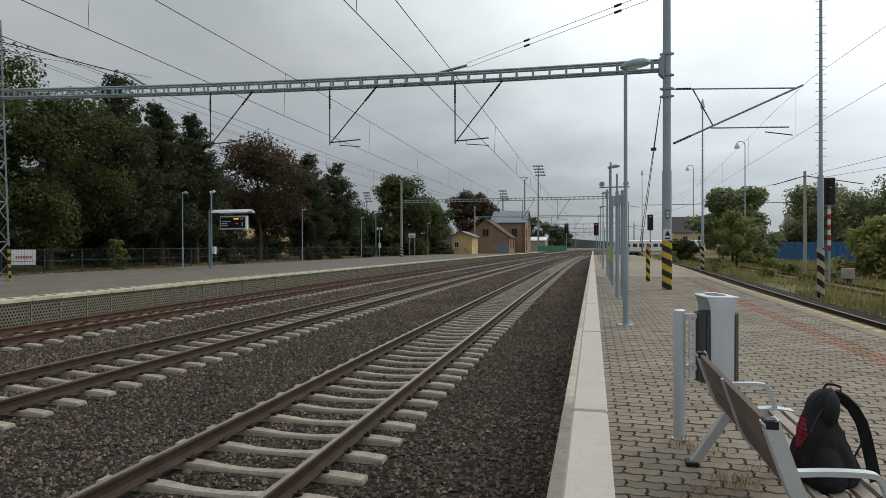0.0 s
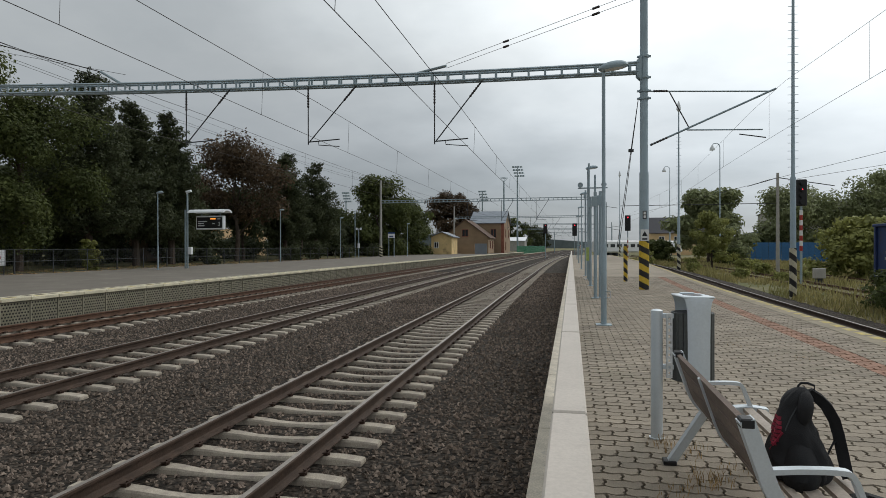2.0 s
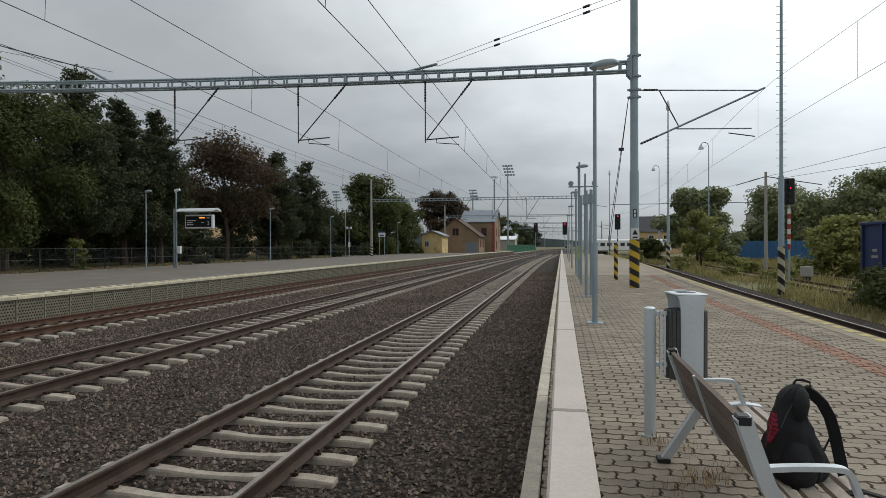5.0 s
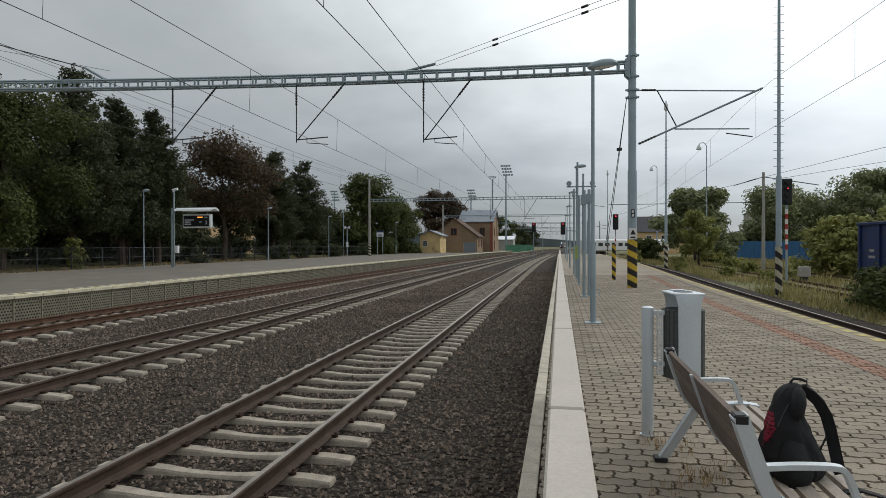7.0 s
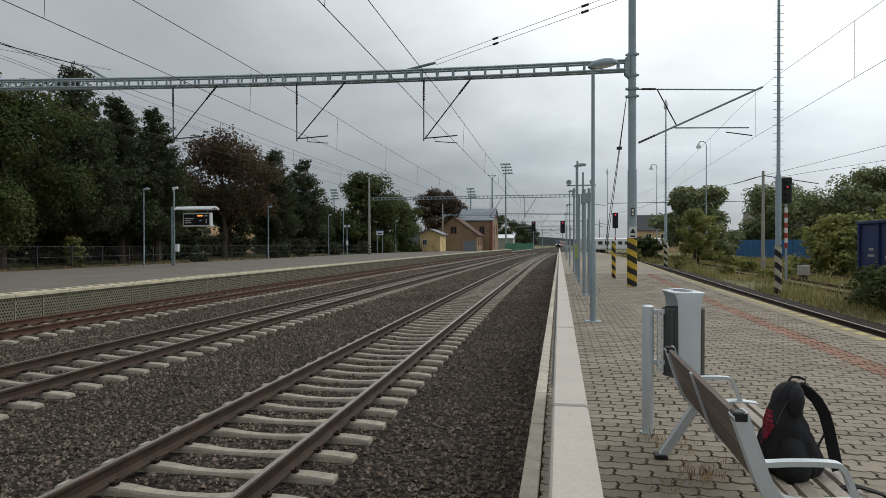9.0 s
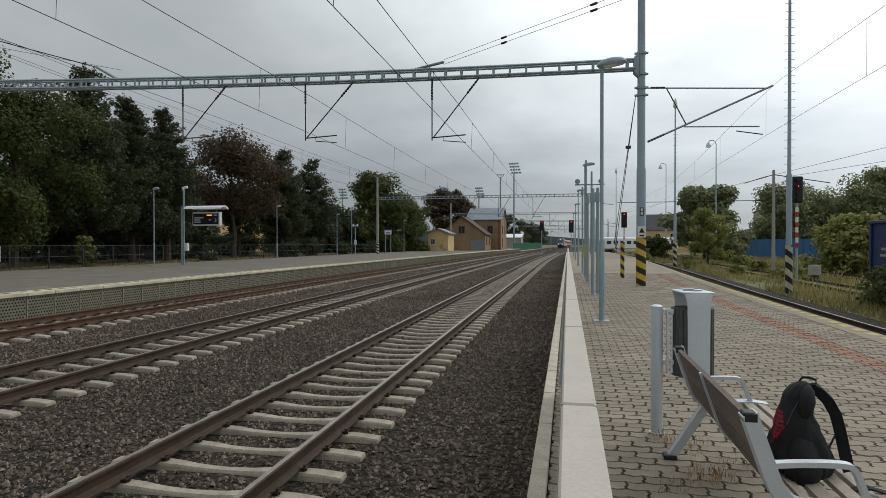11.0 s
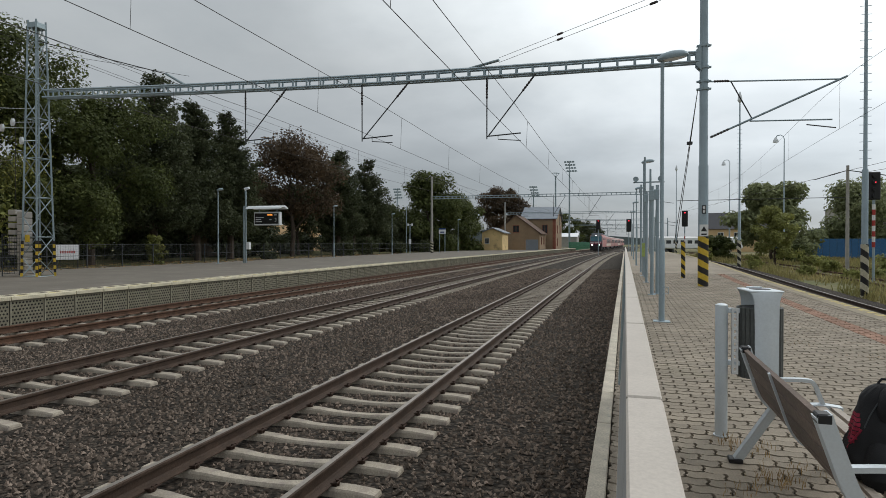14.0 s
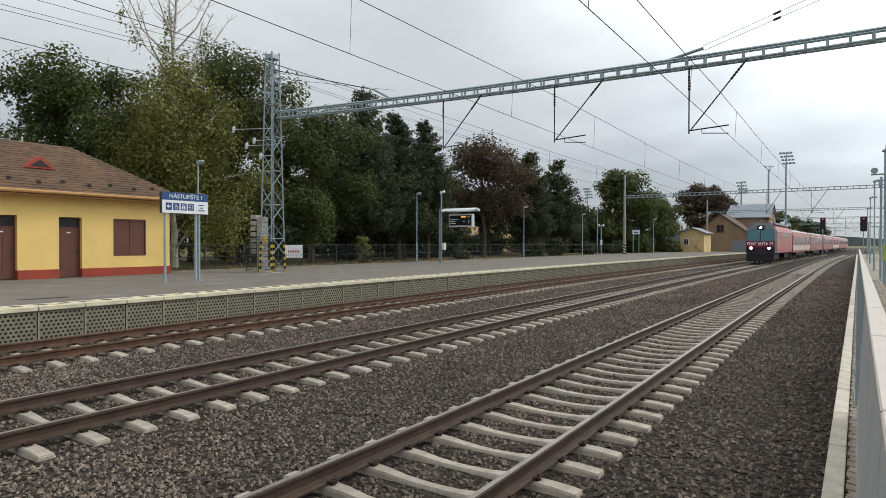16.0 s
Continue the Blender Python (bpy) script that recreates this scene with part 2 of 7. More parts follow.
M["leaf"] = leafmat("leaf_green", (0.112, 0.13, 0.041), (0.066, 0.083, 0.028))
# paler grey-green: distance haze over the far yard trees is mixed into the colour
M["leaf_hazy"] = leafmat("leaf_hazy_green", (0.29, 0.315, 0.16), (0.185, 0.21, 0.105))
M["leaf_yel"] = leafmat("leaf_yellowing", (0.24, 0.235, 0.062), (0.125, 0.142, 0.043))
# dark pine needles; its darkness also paints the shade on growth beneath the trees
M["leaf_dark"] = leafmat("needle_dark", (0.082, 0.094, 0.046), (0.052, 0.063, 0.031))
M["leaf_red"] = leafmat("leaf_purple", (0.125, 0.084, 0.05), (0.075, 0.056, 0.036))
M["leaf_bush"] = leafmat("leaf_bush", (0.34, 0.345, 0.115), (0.21, 0.225, 0.075))


# ---------- mesh helpers ----------
class MB:
    """Vertices, faces and material slots gathered for one mesh."""

    def __init__(self):
        self.v, self.f, self.m = [], [], []

    def add(self, vs, fs, mi=0):
        o = len(self.v)
        self.v += [tuple(p) for p in vs]
        self.f += [tuple(i + o for i in q) for q in fs]
        self.m += [mi] * len(fs)
        return self

    def box(self, x0, x1, y0, y1, z0, z1, mi=0, m=None, bev=0.0):
        if bev > 0:
            b = bev
            vs, fs = [], []
            for sx in (0, 1):
                for sy in (0, 1):
                    for sz in (0, 1):
                        cx, cy, cz = (x0, x1)[sx], (y0, y1)[sy], (z0, z1)[sz]
                        ex, ey, ez = (b, -b)[sx], (b, -b)[sy], (b, -b)[sz]
                        vs += [(cx, cy + ey, cz + ez), (cx + ex, cy, cz + ez), (cx + ex, cy + ey, cz)]

            def ix(sx, sy, sz, a):
                return (sx * 4 + sy * 2 + sz) * 3 + a
            for s in (0, 1):
                for a, q in ((0, [(s, 0, 0), (s, 1, 0), (s, 1, 1), (s, 0, 1)]), (1, [(0, s, 0), (0, s, 1), (1, s, 1), (1, s, 0)]), (2, [(0, 0, s), (1, 0, s), (1, 1, s), (0, 1, s)])):
                    f = [ix(*c, a) for c in q]
                    fs.append(f if s else f[::-1])
            for a, bb in ((0, 1), (0, 2), (1, 2)):
                k = 3 - a - bb
                for s1 in (0, 1):
                    for s2 in (0, 1):
                        c0, c1 = [0, 0, 0], [0, 0, 0]
                        c0[a] = c1[a] = s1
                        c0[bb] = c1[bb] = s2
                        c0[k], c1[k] = 0, 1
                        fs.append([ix(*c0, a), ix(*c0, bb), ix(*c1, bb), ix(*c1, a)])
            for i in range(8):
                fs.append([i * 3, i * 3 + 1, i * 3 + 2])
        else:
            vs = [(x, y, z) for x in (x0, x1) for y in (y0, y1) for z in (z0, z1)]
            fs = [(0, 1, 3, 2), (4, 6, 7, 5), (0, 4, 5, 1), (2, 3, 7, 6), (0, 2, 6, 4), (1, 5, 7, 3)]
        if m is not None:
            vs = [m @ Vector(p) for p in vs]
        return self.add(vs, fs, mi)

    def tube(self, pts, r, n=8, mi=0, cap=True):
        """A round bar through the points; r is one radius or one for each point."""
        pts = [Vector(p) for p in pts]
        rs = r if isinstance(r, (list, tuple)) else [r] * len(pts)
        vs, fs = [], []
        up = None
        for i, p in enumerate(pts):
            d = (pts[min(i + 1, len(pts) - 1)] - pts[max(i - 1, 0)]).normalized()
            if up is None:
                up = Vector((1, 0, 0)) if abs(d.z) > 0.9 else Vector((0, 0, 1))
            a = d.cross(up).normalized()
            b = a.cross(d).normalized()
            up = b
            vs += [p + (a * math.cos(2 * math.pi * k / n) + b * math.sin(2 * math.pi * k / n)) * rs[i] for k in range(n)]
        for i in range(len(pts) - 1):
            for k in range(n):
                k2 = (k + 1) % n
                fs.append((i * n + k, i * n + k2, (i + 1) * n + k2, (i + 1) * n + k))
        if cap:
            fs += [tuple(range(n))[::-1], tuple(range((len(pts) - 1) * n, len(pts) * n))]
        return self.add(vs, fs, mi)

    def prism(self, outline, path, mi=0, closed=True, cap=True):
        """An outline in (across, up) swept along world points with their across directions."""
        n = len(outline)
        vs, fs = [], []
        for p, a, u in path:
            p, a, u = Vector(p), Vector(a), Vector(u)
            vs += [p + a * x + u * y for x, y in outline]
        for i in range(len(path) - 1):
            for k in range(n if closed else n - 1):
                k2 = (k + 1) % n
                fs.append((i * n + k, i * n + k2, (i + 1) * n + k2, (i + 1) * n + k))
        if cap and closed:
            fs += [tuple(range(n))[::-1], tuple(range((len(path) - 1) * n, len(path) * n))]
        return self.add(vs, fs, mi)

    def mesh(self, name, mats, smooth=False):
        me = bpy.data.meshes.new(name)
        me.from_pydata(self.v, [], self.f)
        for m in (mats if isinstance(mats, (list, tuple)) else [mats]):
            me.materials.append(m)
        if any(self.m):
            me.polygons.foreach_set("material_index", self.m)
        bm = bmesh.new()
        bm.from_mesh(me)
        bmesh.ops.recalc_face_normals(bm, faces=bm.faces)
        bm.to_mesh(me)
        bm.free()
        if smooth:
            me.shade_smooth()
            me.set_sharp_from_angle(angle=radians(40))
        return me


def part(name, mb, material, parent, label="", smooth=False, kind=""):
    ob = new(name, mb.mesh(name, material, smooth))
    ob.parent = parent
    return tagged(ob, label, kind=kind)


def share(name, me, parent, m):
    ob = new(name, me)
    ob.parent = parent
    ob.matrix_local = m
    return ob


def thing(name, label, category, at=(0, 0, 0), rz=0, group="", kind=""):
    ob = new(name)
    ob.empty_display_size = 0.1
    ob.matrix_world = pose(*at, 0, 0, rz)
    return tagged(ob, label, category, group, kind)


def solid(name, mb, material, label, category, at=(0, 0, 0), rz=0, group="", kind="", smooth=False):
    ob = new(name, mb.mesh(name, material, smooth))
    ob.matrix_world = pose(*at, 0, 0, rz)
    return tagged(ob, label, category, group, kind)


# ---------- plan ----------
ZR = -0.60          # rail top; the platform paving is at 0
ZS = ZR - 0.185     # sleeper top at the rail seat
ZB = ZS - 0.07     # ballast
YS = np.array([-60, 0, 10, 20, 30, 45, 70, 100, 150, 212, 350, 720.0])
LINES = {
    "t1": np.array([-2.6, -3.0, -3.12, -3.22, -3.28, -3.3, -3.3, -2.95, -1.5, 0.3, 4.5, 15]),
    "t2": np.array([-7.3, -7.95, -8.15, -8.38, -8.48, -8.5, -8.35, -7.9, -6.3, -4.6, -0.5, 10]),
    "t3": np.array([-12, -12.8, -13.25, -13.6, -13.65, -13.6, -13.3, -12.8, -11.2, -9.4, -5.3, 5.2]),
    "pl": np.array([-13.7, -14.5, -14.95, -15.3, -15.35, -15.3, -15, -14.5, -12.9, -11.1, -7, 3.5]),
    "pr": np.array([5.0, 5.0, 5.05, 5.25, 5.6, 6.4, 7.2, 6.9, 6.6, 8, 12, 22]),
}


def lx(k, y):
    """The place across of a line at y along, smoothed."""
    return float(np.mean(np.interp(y + np.linspace(-9, 9, 13), YS, LINES[k])))


def along(k, y, off=0.0, z=0.0):
    a = Vector((1, -(lx(k, y + 0.5) - lx(k, y - 0.5)), 0)).normalized()
    return Vector((lx(k, y), y, z)) + a * off, a, Vector((0, 0, 1))

# ---------- ground ----------
g = MB()
g.add([(-900, -300, -0.95), (900, -300, -0.95), (900, 2500, -0.95), (-900, 2500, -0.95)], [(0, 1, 2, 3)])
solid("ground", g, M["earth"], "flat earth and dry grass of the railway land", "ground", kind="structure")
b = MB()
ys = list(np.arange(-12, 60, 2.0)) + list(np.arange(60, 420, 20.0))
for i in range(len(ys) - 1):
    y0, y1 = ys[i], ys[i + 1]
    b.add([(lx("pl", y0) - 0.2, y0, ZB), (0.2 + max(0, lx("t1", y0) + 3.3), y0, ZB), (0.2 + max(0, lx("t1", y1) + 3.3), y1, ZB), (lx("pl", y1) - 0.2, y1, ZB)], [(0, 1, 2, 3)])
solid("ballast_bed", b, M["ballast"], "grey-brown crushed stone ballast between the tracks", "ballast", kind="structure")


# ---------- tracks ----------
RAIL = [(-0.07, 0), (-0.07, 0.012), (-0.02, 0.03), (-0.009, 0.05), (-0.009, 0.12), (-0.035, 0.135), (-0.036, 0.16), (-0.026, 0.171), (0.026, 0.171), (0.036, 0.16), (0.035, 0.135), (0.009, 0.12), (0.009, 0.05), (0.02, 0.03), (0.07, 0.012), (0.07, 0)]


def rail(parent, key, off, y0, y1, side, top, zr=ZR, shift=0.0):
    mb = MB()
    ys = list(np.arange(y0, min(y1, 70), 1.5)) + list(np.arange(70, y1, 12.0)) + [y1]
    path = []
    for y in ys:
        p, a, u = along(key, y, off + shift, zr - 0.171)
        path.append((p, a, u))
    mb.prism(RAIL, path)
    n = len(RAIL)
    for i in range(len(path) - 1):
        mb.m[i * n + 7] = 1
    return part("rail", mb, [side, top], parent)


def sleeper_mesh():
    mb = MB()
    xs = [-1.25, -1.24, -1.0, -0.75, -0.5, -0.3, 0, 0.3, 0.5, 0.75, 1.0, 1.24, 1.25]
    zt = [-0.045, -0.02, 0.0, 0.0, -0.01, -0.03, -0.038, -0.03, -0.01, 0.0, 0.0, -0.02, -0.045]
    wt_ = [0.078, 0.086, 0.084, 0.084, 0.076, 0.064, 0.058, 0.064, 0.076, 0.084, 0.084, 0.086, 0.078]
    sec = []
    for x, z, w in zip(xs, zt, wt_):
        sec.append([(x, -w - 0.05, -0.2), (x, -w, z - 0.02), (x, -w + 0.015, z), (x, w - 0.015, z), (x, w, z - 0.02), (x, w + 0.05, -0.2)])
    vs = [p for s in sec for p in s]
    fs = []
    for i in range(len(sec) - 1):
        for k in range(5):
            fs.append((i * 6 + k, i * 6 + k + 1, i * 6 + 7 + k, i * 6 + 6 + k))
    fs += [(0, 1, 2, 3, 4, 5), tuple(len(vs) - 6 + k for k in range(6))[::-1]]
    mb.add(vs, fs)
    return mb


SLEEPER = sleeper_mesh().mesh("sleeper", M["sleeper"])


def track(key, label, y0, y1, side, top, near):
    t = thing("railway_track", label, "railway track", kind="structure")
    for off in (-0.7525, 0.7525):
        rail(t, key, off, y0, y1, side, top)
    far = MB()
    clips = MB()
    base = sleeper_mesh()
    rnd = random.Random(len(key) + int(key[1]))
    y = y0 + 0.335
    while y < min(y1, 150):
        p, a, u = along(key, y, 0, ZS + rnd.uniform(-0.004, 0.004))
        m = Matrix.Translation(p) @ Matrix.Rotation(math.atan2(a.y, a.x) + rnd.uniform(-0.008, 0.008), 4, "Z")
        if y < near:
            share("sleeper", SLEEPER, t, m)
            for o in (-0.7525, 0.7525):
                for s in (-1, 1):
                    clips.box(o + s * 0.075 - 0.03, o + s * 0.075 + 0.03, -0.035, 0.035, -0.002, 0.03, m=m)
                    clips.tube([m @ Vector((o + s * 0.10, 0.0, 0.0)), m @ Vector((o + s * 0.10, 0.0, 0.055))], 0.018, 6)
                    clips.tube([m @ Vector((o + s * 0.05, 0.05, 0.028)), m @ Vector((o + s * 0.12, 0.055, 0.04)), m @ Vector((o + s * 0.12, -0.055, 0.04)), m @ Vector((o + s * 0.05, -0.05, 0.028))], 0.009, 5)
        else:
            far.add([m @ Vector(q) for q in base.v], base.f)
        y += 0.575
    part("fasteners", clips, M["clip"], t, "rusty rail clips and bolts", kind="stuff")
    part("distant_sleepers", far, M["sleeper"], t, kind="stuff")
    return t


track("t1", "main-line track with steel rails on concrete sleepers", -8, 330, M["rust"], M["railtop"], 52)
track("t2", "main-line track with rusty rail sides on concrete sleepers", -8, 330, M["rust"], M["railtop"], 52)
track("t3", "rusty little-used track beside the low platform wall", -8, 330, M["rust2"], M["rust2"], 52)


def stones():
    """Loose ballast stones on the near bed."""
    rng = np.random.default_rng(4)
    n = 176000
    yy = np.where(np.arange(n) < 27000, rng.uniform(-7, 0.5, n), rng.random(n) ** 2.0 * 52 + 0.5)
    xx = -16 + 16.1 * rng.random(n)
    keep = np.ones(n, bool)
    zz = np.full(n, ZB + 0.005)
    for k in ("t1", "t2", "t3"):
        d = np.abs(xx - np.array([np.interp(v, YS, LINES[k]) for v in yy]))
        ph = ((yy - (-8 + 0.335) + 0.2875) % 0.575) - 0.2875
        keep &= ~((d < 1.36) & (np.abs(ph) < 0.125))
        keep &= ~(np.abs(d - 0.7525) < 0.10)
    keep &= xx > np.array([np.interp(v, YS, LINES["pl"]) for v in yy]) + 0.1
    keep &= xx < 0.0
    xx, yy, zz = xx[keep], yy[keep], zz[keep]
    n = len(xx)
    oct_v = np.array([(1, 0, -0.25), (-1, 0, -0.25), (0, 1, -0.25), (0, -1, -0.25), (0.35, 0.1, 0.8), (-0.35, -0.1, 0.8)], float)
    oct_f = np.array([(0, 2, 4), (2, 5, 4), (2, 1, 5), (1, 3, 5), (3, 4, 5), (3, 0, 4)])
    size = rng.uniform(0.0125, 0.0275, n) * (1 + np.maximum(yy, 0) * 0.022)
    v = oct_v[None] * rng.uniform(0.65, 1.35, (n, 6, 1)) * size[:, None, None] + rng.normal(0, 0.2, (n, 6, 3)) * size[:, None, None]
    ang = rng.random(n) * 6.283
    tilt = rng.normal(0, 0.3, n)
    c, s = np.cos(ang)[:, None], np.sin(ang)[:, None]
    ct, st = np.cos(tilt)[:, None], np.sin(tilt)[:, None]
    y1 = v[:, :, 1] * ct - v[:, :, 2] * st
    z1 = v[:, :, 1] * st + v[:, :, 2] * ct
    x2 = v[:, :, 0] * c - y1 * s
    y2 = v[:, :, 0] * s + y1 * c
    w = np.stack([x2 + xx[:, None], y2 + yy[:, None], z1 + zz[:, None] + rng.uniform(-0.01, 0.015, n)[:, None]], 2).reshape(-1, 3)
    f = (oct_f[None] + 6 * np.arange(n)[:, None, None]).reshape(-1, 3)
    return quick("ballast_stones", w, f, M["stone"])


def quick(name, v, f, material):
    """A mesh of triangles or quads straight from arrays."""
    me = bpy.data.meshes.new(name)
    k = f.shape[1]
    me.vertices.add(len(v))
    me.vertices.foreach_set("co", np.asarray(v, np.float32).ravel())
    me.loops.add(f.size)
    me.loops.foreach_set("vertex_index", f.astype(np.int32).ravel())
    me.polygons.add(len(f))
    me.polygons.foreach_set("loop_start", np.arange(0, f.size, k, dtype=np.int32))
    me.polygons.foreach_set("loop_total", np.full(len(f), k, np.int32))
    me.update(calc_edges=True)
    me.shade_flat()
    me.materials.append(material)
    return me


tagged(new("ballast_stones", stones()), "loose angular grey-brown ballast stones", "ballast stones", kind="stuff")

# ---------- right platform ----------
pf = MB()
ys = list(np.arange(-8, 60, 4.0)) + list([60.0, 75, 90, 104])
for i in range(len(ys) - 1):
    y0, y1 = ys[i], ys[i + 1]
    e0, e1 = lx("pr", y0) , lx("pr", y1)
    pf.add([(0.17, y0, -0.02), (e0, y0, -0.02), (e1, y1, -0.02), (0.17, y1, -0.02), (0.17, y0, -0.95), (e0, y0, -0.95), (e1, y1, -0.95), (0.17, y1, -0.95)], [(0, 1, 2, 3), (1, 5, 6, 2), (0, 3, 7, 4)])
solid("platform_base", pf, M["joint"], "sandy bed under the platform paving", "platform", kind="structure")
pe = MB()
pe.add([(0.17, 104, -0.02), (lx("pr", 104), 104, -0.02), (lx("pr", 104), 104, -0.95), (0.17, 104, -0.95)], [(0, 1, 2, 3)])
solid("platform_end", pe, M["kerb"], "concrete end face of the platform", "platform", kind="structure")


# ---------- siding beside the right platform ----------
def siding(y0, y1):
    t = thing("railway_track", "dull siding track beside the platform edge, half overgrown", "railway track", kind="structure")
    for off in (-0.7525, 0.7525):
        rail(t, "pr", off, y0, y1, M["rust"], M["railtop_dull"], shift=1.68)
    far = MB()
    base = sleeper_mesh()
    y = y0 + 0.3
    while y < 90:
        p, a, u = along("pr", y, 1.68, ZS)
        m = Matrix.Translation(p) @ Matrix.Rotation(math.atan2(a.y, a.x), 4, "Z")
        far.add([m @ Vector(q) for q in base.v], base.f)
        y += 0.62
    part("sleepers", far, M["sleeper_old"], t, "old weathered sleepers", kind="stuff")


M["edgetan"] = mat("worn_edge_slab", (0.34, 0.29, 0.215), 0.9, var=0.25, scale=3, fine=60, stain=((0.25, 0.21, 0.15), 3, 0.55))
M["railtop_dull"] = mat("dull_rail_top", (0.30, 0.27, 0.25), 0.5, 0.8, var=0.2)
M["sleeper_old"] = mat("old_sleeper", (0.16, 0.13, 0.10), 0.95, var=0.3)
siding(-8, 150)
sb = MB()
for i in range(len(ys) - 1):
    y0, y1 = ys[i], ys[i + 1]
    sb.add([(lx("pr", y0), y0, ZB), (lx("pr", y0) + 3.6, y0, ZB), (lx("pr", y1) + 3.6, y1, ZB), (lx("pr", y1), y1, ZB), (lx("pr", y0) + 4.4, y0, -0.96), (lx("pr", y1) + 4.4, y1, -0.96)], [(0, 1, 2, 3), (1, 4, 5, 2)])
solid("siding_ballast", sb, M["ballast"], "dark dirty ballast under the siding", "ballast", kind="structure")

# two overgrown yard tracks further out
for off, lab in ((8.2, "overgrown rusty yard track in dry grass"), (12.8, "second rusty yard track in tall dry grass")):
    yt = thing("yard_track", lab, "railway track", kind="structure")
    for o in (-0.7525, 0.7525):
        rail(yt, "pr", o, 2, 170, M["rust2"], M["rust2"], zr=-0.80, shift=off)

# ---------- right platform paving ----------
PL_, PP = 0.225, 0.1125    # block length across the platform, row pitch along it
JG, ZIG = 0.0055, 0.0095


def paver_outline():
    """A block with zigzag long sides and toothed ends."""
    h, a = PL_ / 2 - JG * 1.4, PP / 2 - JG
    side = [(-h, ZIG), (-h / 2, -ZIG), (0.0, ZIG), (h / 2, -ZIG), (h, ZIG)]
    low = [(x, -a + z) for x, z in side]
    high = [(x, a + z) for x, z in side]
    return low + [(h - ZIG, -a / 3), (h + ZIG, a / 3)] + high[::-1] + [(-h + ZIG, a / 3), (-h - ZIG, -a / 3)]


def paver_into(mb, x, y, z, lo=-99.0, hi=99.0):
    """One block; lo and hi cut it off across the platform."""
    o = paver_outline()
    n = len(o)
    def cut(v, d):
        return min(max(v, lo + d), hi - d)
    vs = [(cut(x + px, 0.003), y + py, z - 0.02) for px, py in o] + [(cut(x + px * 0.982, 0.006), y + py * 0.955, z) for px, py in o]
    fs = [tuple(range(n, 2 * n))]
    for k in range(n):
        k2 = (k + 1) % n
        fs.append((k, k2, n + k2, n + k))
    mb.add(vs, fs)


pav = thing("platform_paving", "grey interlocking concrete block paving with dark joints", "paving", kind="structure")
rnd = random.Random(7)
pm = MB()
paver_into(pm, 0, 0, 0)
PAVER = pm.mesh("paver", M["paver"])
rest, restred, count = MB(), MB(), 0
for r_ in range(int(35 / PP)):
    y = -5.0 + r_ * PP
    x = 0.178 + PL_ / 2 - (r_ % 2) * PL_ / 2
    while x + PL_ / 2 < lx("pr", y) - 0.40:
        if x > 0.15:
            z = rnd.uniform(-0.003, 0.003)
            xe = lx("pr", y)
            r0, r1, h_ = xe - 1.36, xe - 1.06, PL_ / 2
            if x + h_ > r0 and x - h_ < r1:
                paver_into(restred, x, y, z, r0, r1)
                if x - h_ < r0 - 0.02:
                    paver_into(rest, x, y, z, -99.0, r0)
                if x + h_ > r1 + 0.02:
                    paver_into(rest, x, y, z, r1, 99.0)
            elif x - h_ < 0.172:
                paver_into(rest, x, y, z, 0.172)
            elif 0.4 < x < 2.2 and 2.4 < y < 5.2 and count < 290:
                share("paver", PAVER, pav, pose(x, y, z, 0, 0, rnd.uniform(-0.8, 0.8)))
                count += 1
            else:
                paver_into(rest, x, y, z)
        x += PL_
pv = MB()
for i in range(len(ys) - 1):
    y0, y1 = ys[i], ys[i + 1]
    if y0 >= 28:
        y0 = max(y0, 30)
        pv.add([(0.17, y0, -0.001), (lx("pr", y0) - 0.42, y0, -0.001), (lx("pr", y1) - 0.42, y1, -0.001), (0.17, y1, -0.001)], [(0, 1, 2, 3)])


def quick_part(name, mb, material, parent, label=""):
    me = bpy.data.meshes.new(name)
    me.from_pydata(mb.v, [], mb.f)
    me.materials.append(material)
    ob = new(name, me)
    ob.parent = parent
    return tagged(ob, label, kind="stuff")


quick_part("pavers", rest, M["paver"], pav)
quick_part("red_pavers", restred, M["paver_red"], pav, "worn red guide strip of pavers")
part("distant_paving", pv, M["paver"], pav, kind="stuff")
inf = MB()
for i in range(len(ys) - 1):
    y0, y1 = ys[i], ys[i + 1]
    inf.add([(lx("pr", y0) - 0.62, y0, -0.008), (lx("pr", y0) - 0.40, y0, -0.008), (lx("pr", y1) - 0.40, y1, -0.008), (lx("pr", y1) - 0.62, y1, -0.008)], [(0, 1, 2, 3)])
part("edge_infill", inf, M["paver"], pav)
# edge slabs with worn yellow dashes
ed = thing("platform_edge", "pale concrete edge slabs with worn yellow dashes", "platform edge", kind="structure")
em, dm = MB(), MB()
y = -6.0
k = 0
while y < 103:
    e0, e1 = lx("pr", y), lx("pr", y + 0.99)
    x0, x1 = e0 - 0.41, e1 - 0.41
    em.add([(x0, y, 0.0), (e0, y, 0.0), (e1, y + 0.985, 0.0), (x1, y + 0.985, 0.0), (x0, y, -0.1), (e0, y, -0.1), (e1, y + 0.985, -0.1), (x1, y + 0.985, -0.1)], [(0, 1, 2, 3), (1, 5, 6, 2), (0, 4, 5, 1), (2, 6, 7, 3)])
    for q in (0.05, 0.55):
        a0, a1 = lx("pr", y + q), lx("pr", y + q + 0.3)
        dm.add([(a0 - 0.2, y + q, 0.004), (a0 - 0.03, y + q, 0.004), (a1 - 0.03, y + q + 0.3, 0.004), (a1 - 0.2, y + q + 0.3, 0.004)], [(0, 1, 2, 3)])
    y += 1.0
